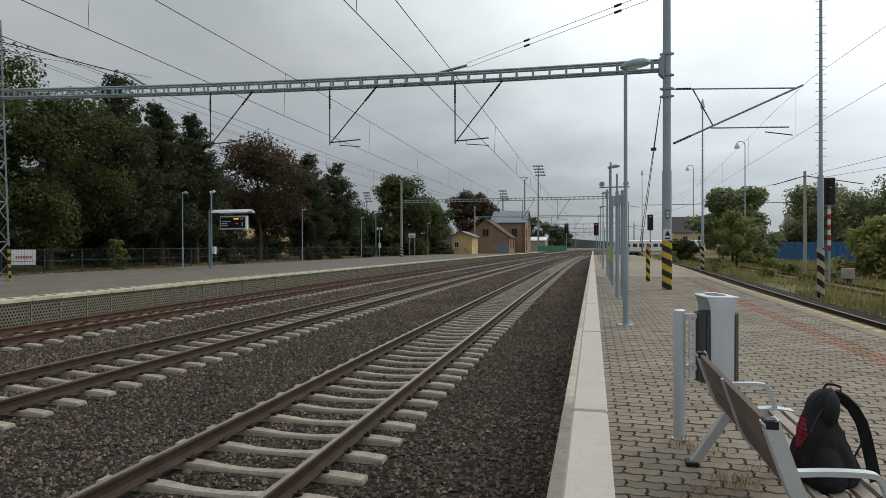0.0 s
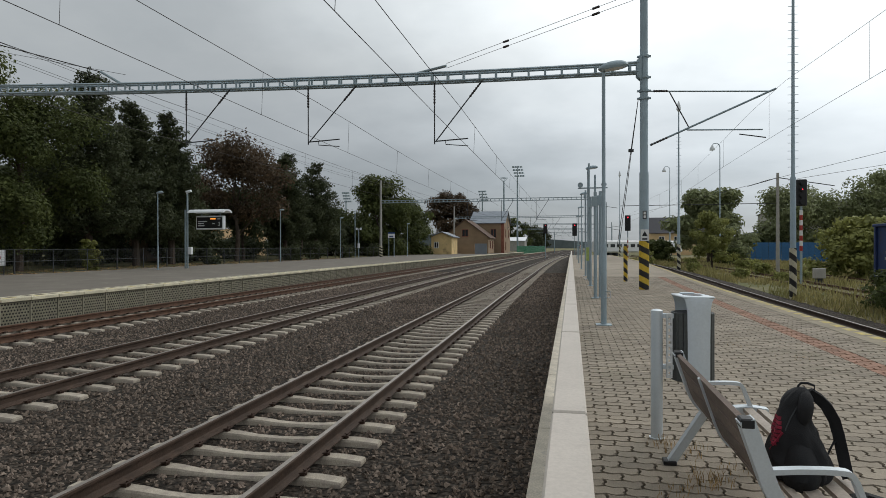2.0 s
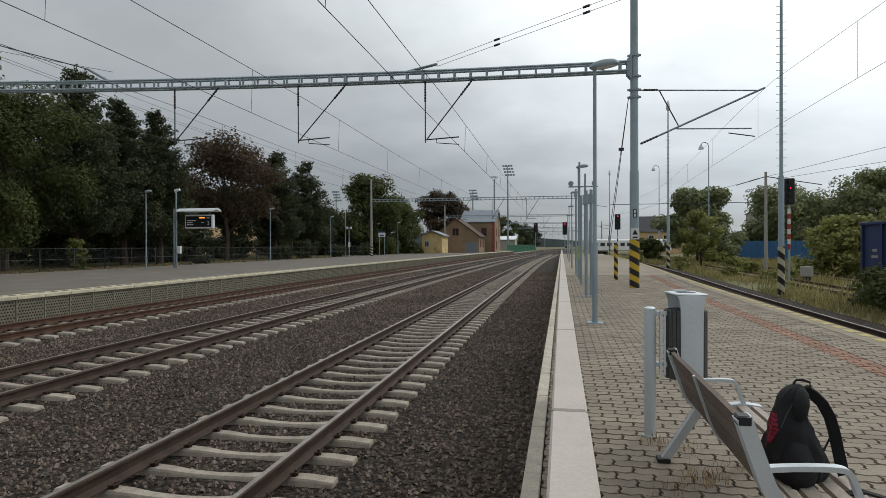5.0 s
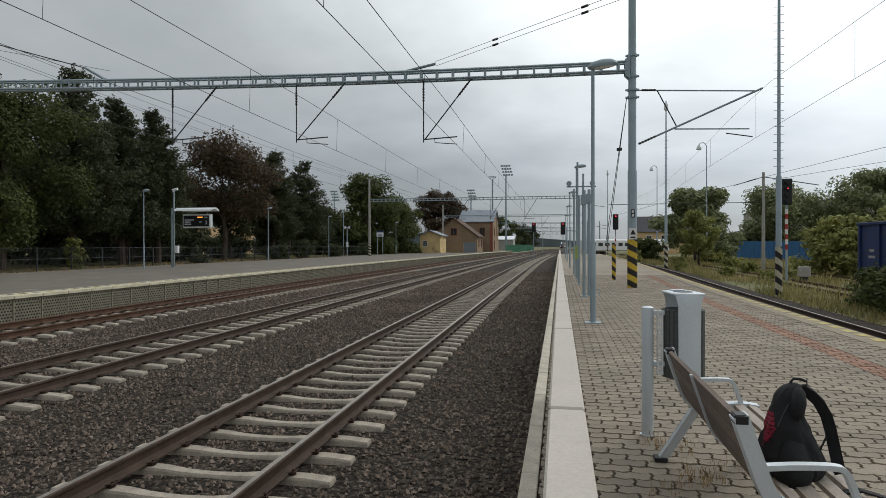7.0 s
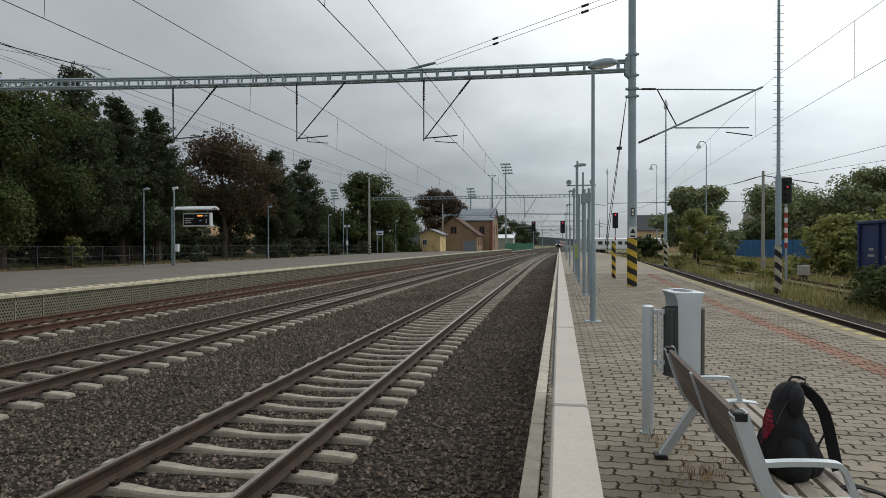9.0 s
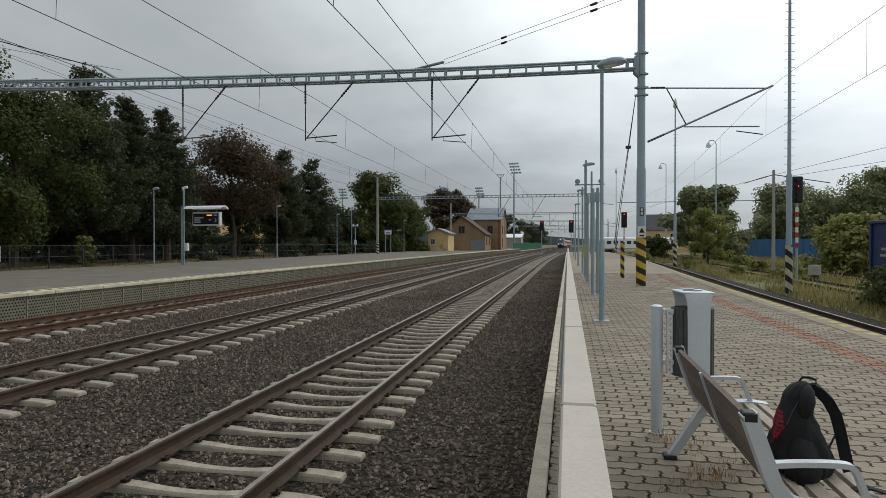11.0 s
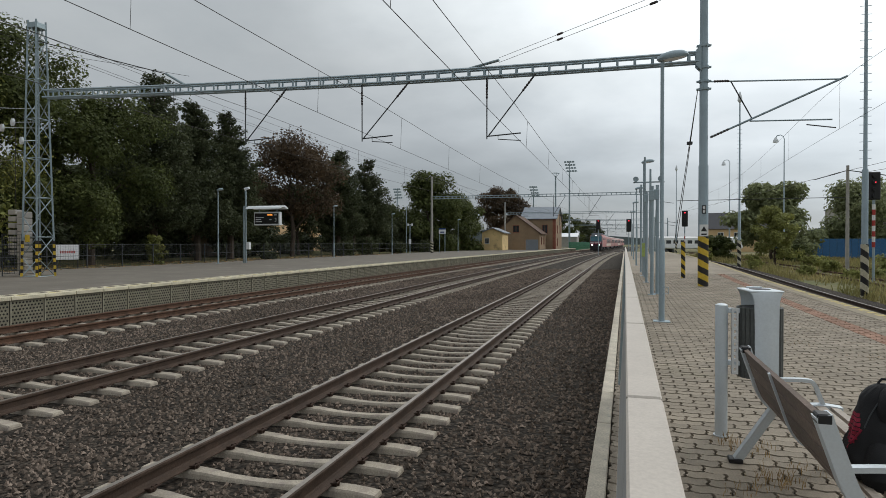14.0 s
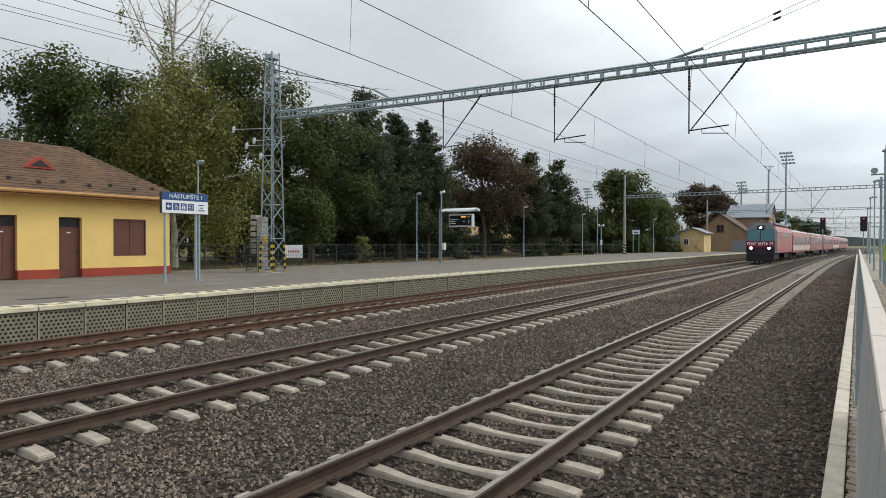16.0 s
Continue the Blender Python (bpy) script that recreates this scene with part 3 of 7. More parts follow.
part("edge_slabs", em, M["edgetan"], ed, kind="stuff")
part("yellow_dashes", dm, M["yellow"], ed, "worn yellow paint dashes", kind="stuff")

# kerb of the right platform
kerb = thing("kerb", "weathered concrete kerb at the track edge of the platform", "kerb", kind="structure")
kmb = MB()
kmb.box(-0.052, 0.052, -0.495, 0.495, -0.92, 0.012, bev=0.006)
KERB = kmb.mesh("kerb_stone", M["kerb"])
y = -3.1
while y < 103:
    share("kerb_stone", KERB, kerb, pose(0.118, y + 0.5, rnd.uniform(-0.003, 0.003), 0, 0, rnd.uniform(-0.15, 0.15)))
    y += 1.0

# railing with white coping
railing = thing("railing", "low grey railing with white coping plates beside the platform kerb", "railing")
cm = MB()
cm.box(0.273, 0.358, -0.7015, 0.7015, 0.985, 1.03, bev=0.005)
CAP = cm.mesh("coping_plate", M["rail_cap"])
for k in range(-2, 40):
    share("coping_plate", CAP, railing, pose(0, 1.61 + 0.71 + 1.42 * k, 0))
jm = MB()
jm.box(0.276, 0.355, -0.0085, 0.0085, 0.985, 1.02)
JOINT = jm.mesh("joint_strip", M["darkpaint"])
for k in range(-1, 40):
    share("joint_strip", JOINT, railing, pose(0, 1.61 + 1.42 * k, 0))
for k in range(-2, 3):
    p = MB()
    yc = 1.61 + 1.42 * k
    p.add([(0.228, yc + 0.01, 0.03), (0.276, yc + 0.01, 0.985), (0.276, yc + 1.41, 0.985), (0.228, yc + 1.41, 0.03), (0.242, yc + 0.01, 0.03), (0.29, yc + 0.01, 0.985), (0.29, yc + 1.41, 0.985), (0.242, yc + 1.41, 0.03)], [(0, 1, 2, 3), (4, 7, 6, 5), (0, 4, 5, 1), (3, 2, 6, 7), (0, 3, 7, 4), (1, 5, 6, 2)])
    part("panel", p, M["panel"], railing, "smooth grey metal panel")
pm = MB()
pm.box(-0.02, 0.02, -0.03, 0.03, 0.0, 0.985, bev=0.004)
pm.box(-0.05, 0.05, -0.06, 0.06, 0.0, 0.01)
POST = pm.mesh("post", M["galv"])
for k in range(-2, 41):
    share("post", POST, railing, pose(0.32, 1.61 + 1.42 * k, 0))
bm_ = MB()
for z in (0.15, 0.55):
    bm_.box(0.31, 0.33, 1.61 + 1.42 * 3 + 0.03, 58, z, z + 0.03)
part("crossbar", bm_, M["galv"], railing)
rk = MB()
rk.tube([(0.28, 0.4, 0.985), (0.22, 0.4, 0.012), (0.22, 1.0, 0.012), (0.28, 1.0, 0.985)], 0.013, 6)
HOOP = rk.mesh("hoop", M["galv"])
for k in range(3, 40):
    share("hoop", HOOP, railing, pose(0, 1.61 + 1.42 * k, 0))

# ---------- left platform ----------
lp = MB()
for i in range(len(ys) - 1):
    y0, y1 = ys[i], ys[i + 1] + (60 if i == len(ys) - 2 else 0)
    lp.add([(-28.6, y0, 0), (lx("pl", y0) - 0.5, y0, 0), (lx("pl", y1) - 0.5, y1, 0), (-28.6, y1, 0)], [(0, 1, 2, 3)])
solid("platform_surface", lp, M["asphalt"], "pale grey asphalt of the opposite platform", "platform", kind="structure")
edge = thing("platform_edge", "opposite platform edge of pale slabs over dark perforated wall panels", "platform edge", kind="structure")
sl, wl, hl = MB(), MB(), MB()
sl.box(-0.62, 0.06, -0.49, 0.49, -0.09, 0.012, bev=0.008)
SLAB = sl.mesh("edge_slab", M["whiteedge"])
wl.box(-0.12, 0.0, -0.485, 0.485, -0.95, -0.092)
wl.box(0.0, 0.02, -0.5, -0.47, -0.95, -0.092, 2)
for r in range(7):
    for c in range(9):
        yy_, zz_ = -0.42 + c * 0.1 + (r % 2) * 0.05, -0.165 - r * 0.088
        wl.add([(0.004, yy_ + 0.033 * math.cos(a * math.pi / 3), zz_ + 0.027 * math.sin(a * math.pi / 3)) for a in range(6)], [tuple(range(6))], 1)
WALLP = wl.mesh("wall_panel", [M["panelwall"], M["hole"], M["panelseam"]])
mk = MB()
for q in (-0.3, 0.2):
    mk.box(-0.44, -0.24, q - 0.12, q + 0.12, 0.012, 0.0155)
MARK = mk.mesh("dark_dash", M["darkpaint"])
ym = MB()
ym.box(-0.14, -0.04, -0.3, 0.1, 0.012, 0.0155)
YMARK = ym.mesh("yellow_dash", M["yellow"])
y = -5.2
while y < 165:
    p, a, u = along("pl", y + 0.5)
    m = Matrix.Translation(p) @ Matrix.Rotation(math.atan2(a.y, a.x), 4, "Z")
    share("edge_slab", SLAB, edge, m)
    share("wall_panel", WALLP, edge, m)
    if y < 80:
        share("dark_dash", MARK, edge, m)
        share("yellow_dash", YMARK, edge, m)
    y += 1.0
vg = MB()
vg.add([(-120, -60, -0.06), (-28.6, -60, -0.06), (-28.6, 165, -0.06), (-120, 165, -0.06)], [(0, 1, 2, 3)])
solid("park_lawn", vg, M["grass"], "shaded lawn with fallen leaves behind the platform", "lawn", kind="structure")

# ---------- bench, bin, backpack ----------
M["alu"] = mat("brushed_aluminium", (0.64, 0.69, 0.73), 0.42, 0.35, var=0.06, scale=4, fine=90, bump=0.04)
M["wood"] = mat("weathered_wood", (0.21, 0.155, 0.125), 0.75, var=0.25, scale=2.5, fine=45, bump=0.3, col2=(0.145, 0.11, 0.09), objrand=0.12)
# same wood as the back, lightened in colour for sky reflected off the seat
M["seatwood"] = mat("skylit_wood", (0.40, 0.34, 0.285), 0.6, var=0.2, scale=2.5, fine=45, bump=0.25, objrand=0.1)
M["binshell"] = mat("bin_enamel", (0.68, 0.73, 0.77), 0.4, 0.25, var=0.06, scale=3, fine=70, bump=0.03, stain=((0.42, 0.45, 0.47), 6, 0.66))
M["slat"] = mat("bin_slat", (0.10, 0.105, 0.10), 0.6, 0.2, var=0.2)
M["cloth"] = mat("black_nylon", (0.016, 0.016, 0.018), 0.8, var=0.4, scale=8, fine=220, bump=0.4)
M["redcloth"] = mat("crimson_mesh", (0.32, 0.02, 0.05), 0.75, var=0.4, scale=20, fine=220, bump=0.4)
M["white"] = mat("white_paint", (0.78, 0.78, 0.77), 0.5, var=0.06)


def flat_strip(mb, pts, half_w, th):
    """A flat bar of given half width along y, bent through (x, z) points."""
    n = len(pts)
    vs, fs = [], []
    for i, (x, z) in enumerate(pts):
        x0, z0 = pts[max(i - 1, 0)]
        x1, z1 = pts[min(i + 1, n - 1)]
        d = math.hypot(x1 - x0, z1 - z0)
        nx, nz = -(z1 - z0) / d * th / 2, (x1 - x0) / d * th / 2
        vs += [(x + nx, -half_w, z + nz), (x + nx, half_w, z + nz), (x - nx, half_w, z - nz), (x - nx, -half_w, z - nz)]
    for i in range(n - 1):
        for k in range(4):
            k2 = (k + 1) % 4
            fs.append((i * 4 + k, i * 4 + k2, i * 4 + 4 + k2, i * 4 + 4 + k))
    fs += [(0, 1, 2, 3), tuple(n * 4 - 4 + k for k in range(4))[::-1]]
    mb.add(vs, fs)


def curve_pts(pts, n=24):
    """A smooth line through (x, z) points."""
    pts = [Vector((*p, 0)) for p in pts]
    ext = [2 * pts[0] - pts[1]] + pts + [2 * pts[-1] - pts[-2]]
    out = []
    seg = len(pts) - 1
    for j in range(n + 1):
        u = j / n * seg
        i = min(int(u), seg - 1)
        t = u - i
        a, b, c, d = ext[i:i + 4]
        q = 0.5 * ((2 * b) + (c - a) * t + (2 * a - 5 * b + 4 * c - d) * t * t + (3 * b - a - 3 * c + d) * t ** 3)
        out.append((q.x, q.y))
    return out


def bench(at):
    t = thing("bench", "aluminium-framed platform bench with weathered brown slats", "bench", at)
    seatline = [(-0.02, 0.77), (0.03, 0.62), (0.085, 0.47), (0.15, 0.40), (0.25, 0.385), (0.42, 0.40), (0.53, 0.39)]
    cp = curve_pts(seatline, 30)
    for yy in (0.0, 1.56):
        sp = MB()
        flat_strip(sp, cp, 0.035, 0.062)
        ob = part("side_frame", sp, M["alu"], t, "bent aluminium side frame", smooth=True)
        ob.location.y = yy
        ar = MB()
        arm = curve_pts([(0.085, 0.56), (0.20, 0.572), (0.34, 0.576), (0.38, 0.555), (0.41, 0.48), (0.44, 0.40)], 20)
        flat_strip(ar, arm, 0.02, 0.022)
        ob = part("armrest", ar, M["alu"], t, "slim aluminium armrest", smooth=True)
        ob.location.y = yy
        for nm, a, b in (("rear_leg", (0.17, 0.39), (-0.07, 0.0)), ("front_leg", (0.36, 0.39), (0.50, 0.0))):
            lg = MB()
            flat_strip(lg, [a, b], 0.03, 0.05)
            ob = part(nm, lg, M["alu"], t)
            ob.location.y = yy + (0.03 if yy > 1 else 0.06)
            ft = MB()
            ft.box(b[0] - 0.042, b[0] + 0.042, -0.044, 0.044, 0.0, 0.03, bev=0.005)
            fo = part("rubber_foot", ft, M["black"], ob, "black rubber foot")
        ec = MB()
        ec.box(-0.045, 0.012, -0.037, 0.03, 0.735, 0.778, bev=0.006)
        ob = part("end_cap", ec, M["black"], t, "black plastic end cap")
        ob.location.y = yy
    full = curve_pts(seatline, 200)
    # back slats and seat slats follow the bent line
    for k, (i0, i1) in enumerate(((2, 20), (22, 40), (42, 60), (62, 80))):
        s = MB()
        pts = full[i0:i1 + 1:3]
        off = []
        for i, (x, z) in enumerate(pts):
            off.append((x - 0.004, z))
        flat_strip(s, off, 0.745, 0.024)
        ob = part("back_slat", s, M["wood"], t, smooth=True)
        ob.location.y = 0.78
    for i0, i1 in ((98, 114), (118, 134), (138, 154), (158, 174), (178, 196)):
        s = MB()
        flat_strip(s, [(x, z + 0.012) for x, z in full[i0:i1 - 1:4]], 0.745, 0.026)
        ob = part("seat_slat", s, M["seatwood"], t, "brown seat slat, paler with sky reflection put into its colour", smooth=True)
        ob.location.y = 0.78
    cb = MB()
    flat_strip(cb, [(x - 0.02, z - 0.008) for x, z in cp], 0.012, 0.012)
    ob = part("centre_rib", cb, M["alu"], t, smooth=True)
    ob.location.y = 0.80
    return t


seat_ = bench((1.02, 2.72, 0.0))
seat_.scale = (0.97, 1.0, 0.965)


def litter_bin(at):
    t = thing("litter_bin", "grey steel litter bin with dark slatted sides on a post", "litter bin", at)
    p = MB()
    p.tube([(0, 0, 0), (0, 0, 0.955)], 0.043, 20)
    p.tube([(0, 0, 0.955), (0, 0, 0.965)], [0.043, 0.025], 20)
    p.tube([(0, 0, 0), (0, 0, 0.008)], 0.055, 16)
    part("post", p, M["alu"], t, smooth=True)
    for z in (0.52, 0.90):
        b = MB()
        b.box(0.04, 0.17, -0.02, 0.02, z, z + 0.035, bev=0.004)
        part("bracket", b, M["alu"], t)
    mp = MB()
    for x in (0.058, 0.088):
        mp.box(x, x + 0.012, -0.012, 0.012, 0.46, 0.93)
    for k in range(11):
        mp.box(0.058, 0.10, -0.01, 0.01, 0.46 + k * 0.0455, 0.482 + k * 0.0455)
    part("mounting_ladder", mp, M["white"], t, "pale slotted mounting plate")
    cx, cy, r = 0.258, 0.04, 0.140
    bw = MB()
    bw.tube([(cx, cy, 0.45), (cx, cy, 0.94)], r - 0.02, 24)
    part("liner", bw, M["black"], t)
    sm = MB()
    sm.box(-0.011, 0.011, -0.016, 0.016, 0.44, 0.945, bev=0.004)
    SL = sm.mesh("slat", M["slat"])
    for k in range(26):
        a = 2 * math.pi * k / 26
        share("slat", SL, t, Matrix.Translation((cx + r * math.cos(a), cy + r * math.sin(a), 0)) @ Matrix.Rotation(a, 4, "Z"))
    # front and back shell sheet that flares into the hood
    for s in (-1, 1):
        sh = MB()
        prof = [(0.43, 0.166, 0.076), (0.60, 0.166, 0.077), (0.80, 0.166, 0.078), (0.95, 0.166, 0.080), (1.00, 0.165, 0.084), (1.035, 0.163, 0.093), (1.055, 0.160, 0.105), (1.066, 0.158, 0.111)]
        for th in (0.0, 0.012):
            o = len(sh.v)
            vs = []
            for z, d, hw in prof:
                for j in range(7):
                    u = -1 + 2 * j / 6
                    vs.append((cx + u * hw, cy + s * (d - th - 0.012 * u * u), z))
            sh.add(vs, [(i * 7 + j, i * 7 + j + 1, i * 7 + 8 + j, i * 7 + 7 + j) for i in range(7) for j in range(6)])
        part("shell", sh, M["binshell"], t, "smooth pale grey enamelled sheet", smooth=True)
    hd = MB()
    hd.box(cx - 0.112, cx + 0.112, cy - 0.158, cy + 0.158, 1.058, 1.072, bev=0.006)
    part("hood", hd, M["binshell"], t, smooth=True)
    ho = MB()
    ho.tube([(cx, cy, 1.0725), (cx, cy, 1.0745)], 0.07, 20)
    part("opening", ho, M["black"], t)
    ash = MB()
    ash.box(cx - 0.05, cx + 0.05, cy + 0.10, cy + 0.15, 1.0725, 1.082, bev=0.003)
    part("ashtray", ash, M["alu"], t)
    return t


bin_ = litter_bin((0.945, 4.86, 0.0))
spin_ = Matrix.Translation((0.272, 0.04, 0)) @ Matrix.Rotation(radians(7), 4, "Z") @ Matrix.Translation((-0.272, -0.04, 0))
for ch_ in bin_.children:
    if ch_.name.split(".")[0] not in ("post", "bracket"):
        ch_.matrix_basis = spin_ @ ch_.matrix_basis


def backpack(at, rz):
    t = thing("backpack", "black nylon backpack with crimson mesh panel on the bench", "backpack", at, rz)
    rings = [(0.0, 0.15, 0.10, 0, 0.0), (0.02, 0.172, 0.115, 0, 0.0), (0.09, 0.182, 0.125, 0, 0.005), (0.15, 0.172, 0.12, -0.006, 0.01), (0.22, 0.135, 0.105, -0.022, 0.015), (0.29, 0.104, 0.092, -0.035, 0.02), (0.35, 0.092, 0.084, -0.034, 0.03), (0.41, 0.086, 0.072, -0.02, 0.035), (0.45, 0.070, 0.056, 0.0, 0.04), (0.475, 0.046, 0.04, 0.014, 0.04), (0.485, 0.02, 0.02, 0.016, 0.04)]

    def surf(a, z, off=0.0):
        i = max(k for k in range(len(rings) - 1) if rings[k][0] <= z + 1e-6)
        g = (z - rings[i][0]) / (rings[i + 1][0] - rings[i][0])
        rx, ry, ox, oy = (rings[i][k] + (rings[i + 1][k] - rings[i][k]) * g for k in (1, 2, 3, 4))
        c, s = math.cos(a), math.sin(a)
        w = 1 + 0.17 * noise.noise(Vector((c * 2.2, s * 2.2, z * 9))) + 0.05 * noise.noise(Vector((c * 7, s * 7, z * 30)))
        return (ox + math.copysign(abs(c) ** 0.75, c) * (rx * w + off), oy + math.copysign(abs(s) ** 0.75, s) * (ry * w + off), z)

    b = MB()
    n, rows_ = 44, 32
    vs = [surf(2 * math.pi * k / n, 0.4849 * i / (rows_ - 1)) for i in range(rows_) for k in range(n)]
    fs = [(i * n + k, i * n + (k + 1) % n, (i + 1) * n + (k + 1) % n, (i + 1) * n + k) for i in range(rows_ - 1) for k in range(n)]
    fs += [tuple(range(n))[::-1], tuple(range(len(vs) - n, len(vs)))]
    b.add(vs, fs)
    part("body", b, M["cloth"], t, smooth=True)
    f = MB()
    f.tube([(0.0, -0.06, 0.005), (0.0, -0.075, 0.05), (0.0, -0.07, 0.11), (-0.005, -0.05, 0.17), (-0.01, -0.03, 0.21)], [0.10, 0.115, 0.10, 0.075, 0.03], 16)
    part("front_pocket", f, M["cloth"], t, smooth=True)
    # crimson wedge wrapping the side, with darker net folds
    r = MB()
    for j in range(7):
        z0, z1 = 0.185 + j * 0.022, 0.185 + (j + 1) * 0.022 - 0.0045
        a1 = radians(228 + 14 * math.sin(j * 0.45))
        m = 8
        rowv = [surf(radians(185) + (a1 - radians(185)) * k / m, z, 0.005) for z in (z0, (z0 + z1) / 2, z1) for k in range(m + 1)]
        r.add(rowv, [(i * (m + 1) + k, i * (m + 1) + k + 1, (i + 1) * (m + 1) + k + 1, (i + 1) * (m + 1) + k) for i in range(2) for k in range(m)])
    part("mesh_panel", r, M["redcloth"], t, "crimson side panel")
    pp = MB()
    pp.tube([surf(radians(200), 0.15, 0.006), surf(radians(225), 0.20, 0.006), surf(radians(245), 0.26, 0.006)], 0.006, 6)
    part("piping", pp, M["redcloth"], t, "crimson piping")
    h = MB()
    h.tube([(-0.005, 0.04, 0.46), (-0.004, 0.04, 0.49), (0.012, 0.045, 0.507), (0.05, 0.05, 0.508), (0.088, 0.05, 0.497), (0.086, 0.045, 0.477), (0.05, 0.04, 0.468)], 0.007, 8)
    part("handle", h, M["cloth"], t, smooth=True)
    for s in (-0.01, 0.03):
        st = MB()
        line = [(0.045, 0.045 + s, 0.465), (0.10, 0.06 + s, 0.435), (0.155, 0.075 + s, 0.385), (0.20, 0.085 + s, 0.31), (0.222, 0.085 + s, 0.235), (0.24, 0.075 + s, 0.15), (0.262, 0.03 + s, 0.03)]
        st.prism([(-0.034, -0.006), (0.034, -0.006), (0.034, 0.006), (-0.034, 0.006)], [(p, (0.85, -0.25, 0.4), (0.1, 1.0, 0.1)) for p in line])
        part("strap", st, M["cloth"], t, smooth=True)
    tp = MB()
    tp.tube([(0.01, -0.035, 0.30), (0.02, -0.05, 0.34), (0.03, -0.045, 0.40), (0.035, -0.02, 0.445), (0.035, 0.0, 0.465)], [0.02, 0.04, 0.045, 0.038, 0.02], 14)
    part("top_pocket", tp, M["cloth"], t, smooth=True)
    lo = MB()
    lo.prism([(-0.02, -0.005), (0.02, -0.005), (0.02, 0.005), (-0.02, 0.005)], [(p, (0.3, 0.6, 0.7), (0.8, 0, 0.6)) for p in ((0.225, 0.085, 0.23), (0.19, 0.07, 0.19), (0.15, 0.04, 0.12))])
    part("lower_strap", lo, M["cloth"], t)
    z = MB()
    z.tube([surf(radians(a), zz, 0.003) for a, zz in ((250, 0.27), (262, 0.33), (272, 0.39), (285, 0.44))], 0.004, 6)
    part("zip", z, M["darksteel"], t)
    return t


pack_ = backpack((1.31, 3.05, 0.405), -14)
pack_.scale = (0.70, 0.82, 0.82)
sb_ = MB()
sb_.prism([(-0.02, -0.004), (0.02, -0.004), (0.02, 0.004), (-0.02, 0.004)], [((0, 0, 0.0), (0, 1, 0), (0, 0, 1)), ((0.05, -0.02, 0.02), (0, 1, 0), (0, 0, 1)), ((0.11, -0.05, 0.012), (0, 1, 0), (0, 0, 1)), ((0.16, -0.12, 0.003), (0, 1, 0), (0, 0, 1))])
solid("loose_strap", sb_, M["cloth"], "loose black strap lying on the bench slats", "strap", at=(1.44, 2.86, 0.41))


def weeds(at, n, r, h, seed):
    rng = random.Random(seed)
    mb = MB()
    for _ in range(n):
        a, d = rng.uniform(0, 6.28), r * rng.random() ** 0.7
        x, y, hh = d * math.cos(a), d * math.sin(a), h * rng.uniform(0.4, 1)
        lx_, ly_ = rng.uniform(-0.5, 0.5) * hh, rng.uniform(-0.5, 0.5) * hh
        w = rng.uniform(0.0008, 0.0022)
        mb.add([(x - w, y, -0.01), (x + w, y, -0.01), (x + lx_ * 0.4 + w, y + ly_ * 0.4, hh * 0.6), (x + lx_ * 0.4 - w, y + ly_ * 0.4, hh * 0.6), (x + lx_, y + ly_, hh)], [(0, 1, 2, 3), (3, 2, 4)])
    return solid("weed_tuft", mb, M["drygrass"], "dry brown weeds sprouting from paving joints", "weeds", at=at, kind="stuff")


M["drygrass"] = leafmat("dry_grass", (0.42, 0.27, 0.12), (0.27, 0.19, 0.09))
M["tallgrass"] = leafmat("tall_grass", (0.36, 0.30, 0.14), (0.20, 0.19, 0.07))
for i, (x, y, n, r, h) in enumerate(((0.98, 4.70, 60, 0.13, 0.14), (1.12, 4.55, 50, 0.16, 0.12), (1.15, 4.0, 110, 0.13, 0.16), (1.0, 3.9, 40, 0.14, 0.08), (1.28, 4.25, 40, 0.2, 0.1), (0.85, 3.75, 25, 0.1, 0.08), (0.38, 9.8, 40, 0.1, 0.12), (0.36, 6.9, 20, 0.08, 0.1), (2.6, 9.5, 40, 0.3, 0.06), (3.2, 8.7, 40, 0.3, 0.05))):
    weeds((x, y, 0), int(n * 0.55), r, h * 0.6, i)

# ---------- lamps, poles and masts ----------
M["hazyel"] = mat("hazard_yellow", (0.68, 0.47, 0.05), 0.6, var=0.2, scale=6, fine=60, stain=((0.25, 0.19, 0.06), 7, 0.6))
M["hazblk"] = mat("hazard_black", (0.03, 0.028, 0.028), 0.65, var=0.3)
M["hazwht"] = mat("hazard_cream", (0.62, 0.57, 0.42), 0.65, var=0.2, stain=((0.3, 0.25, 0.18), 7, 0.58))
M["lampglass"] = mat("lamp_glass", (0.75, 0.78, 0.80), 0.25, var=0.05)
M["concrete_pole"] = mat("spun_concrete", (0.42, 0.40, 0.37), 0.9, var=0.15, scale=2, fine=40, bump=0.2)


def hazard(parent, r, h, light, n=5, z0=0.0, taper=None):
    """Slanting hazard bands round a pole, as a sleeve a little proud of it."""
    mb = MB()
    k, rows = 28, 90
    for i in range(rows):
        for j in range(k):
            za, zb = z0 + h * i / rows, z0 + h * (i + 1) / rows
            a0, a1 = 2 * math.pi * j / k, 2 * math.pi * (j + 1) / k
            u = (math.cos((a0 + a1) / 2) * 0.22 + (za + zb) / 2 / h * n) % 1
            mb.add([(r * math.cos(a0), r * math.sin(a0), za), (r * math.cos(a1), r * math.sin(a1), za), (r * math.cos(a1), r * math.sin(a1), zb), (r * math.cos(a0), r * math.sin(a0), zb)], [(0, 1, 2, 3)], 1 if u < 0.5 else 0)
    return part("hazard_band", mb, [light, M["hazblk"]], parent, "slanting black hazard stripes")


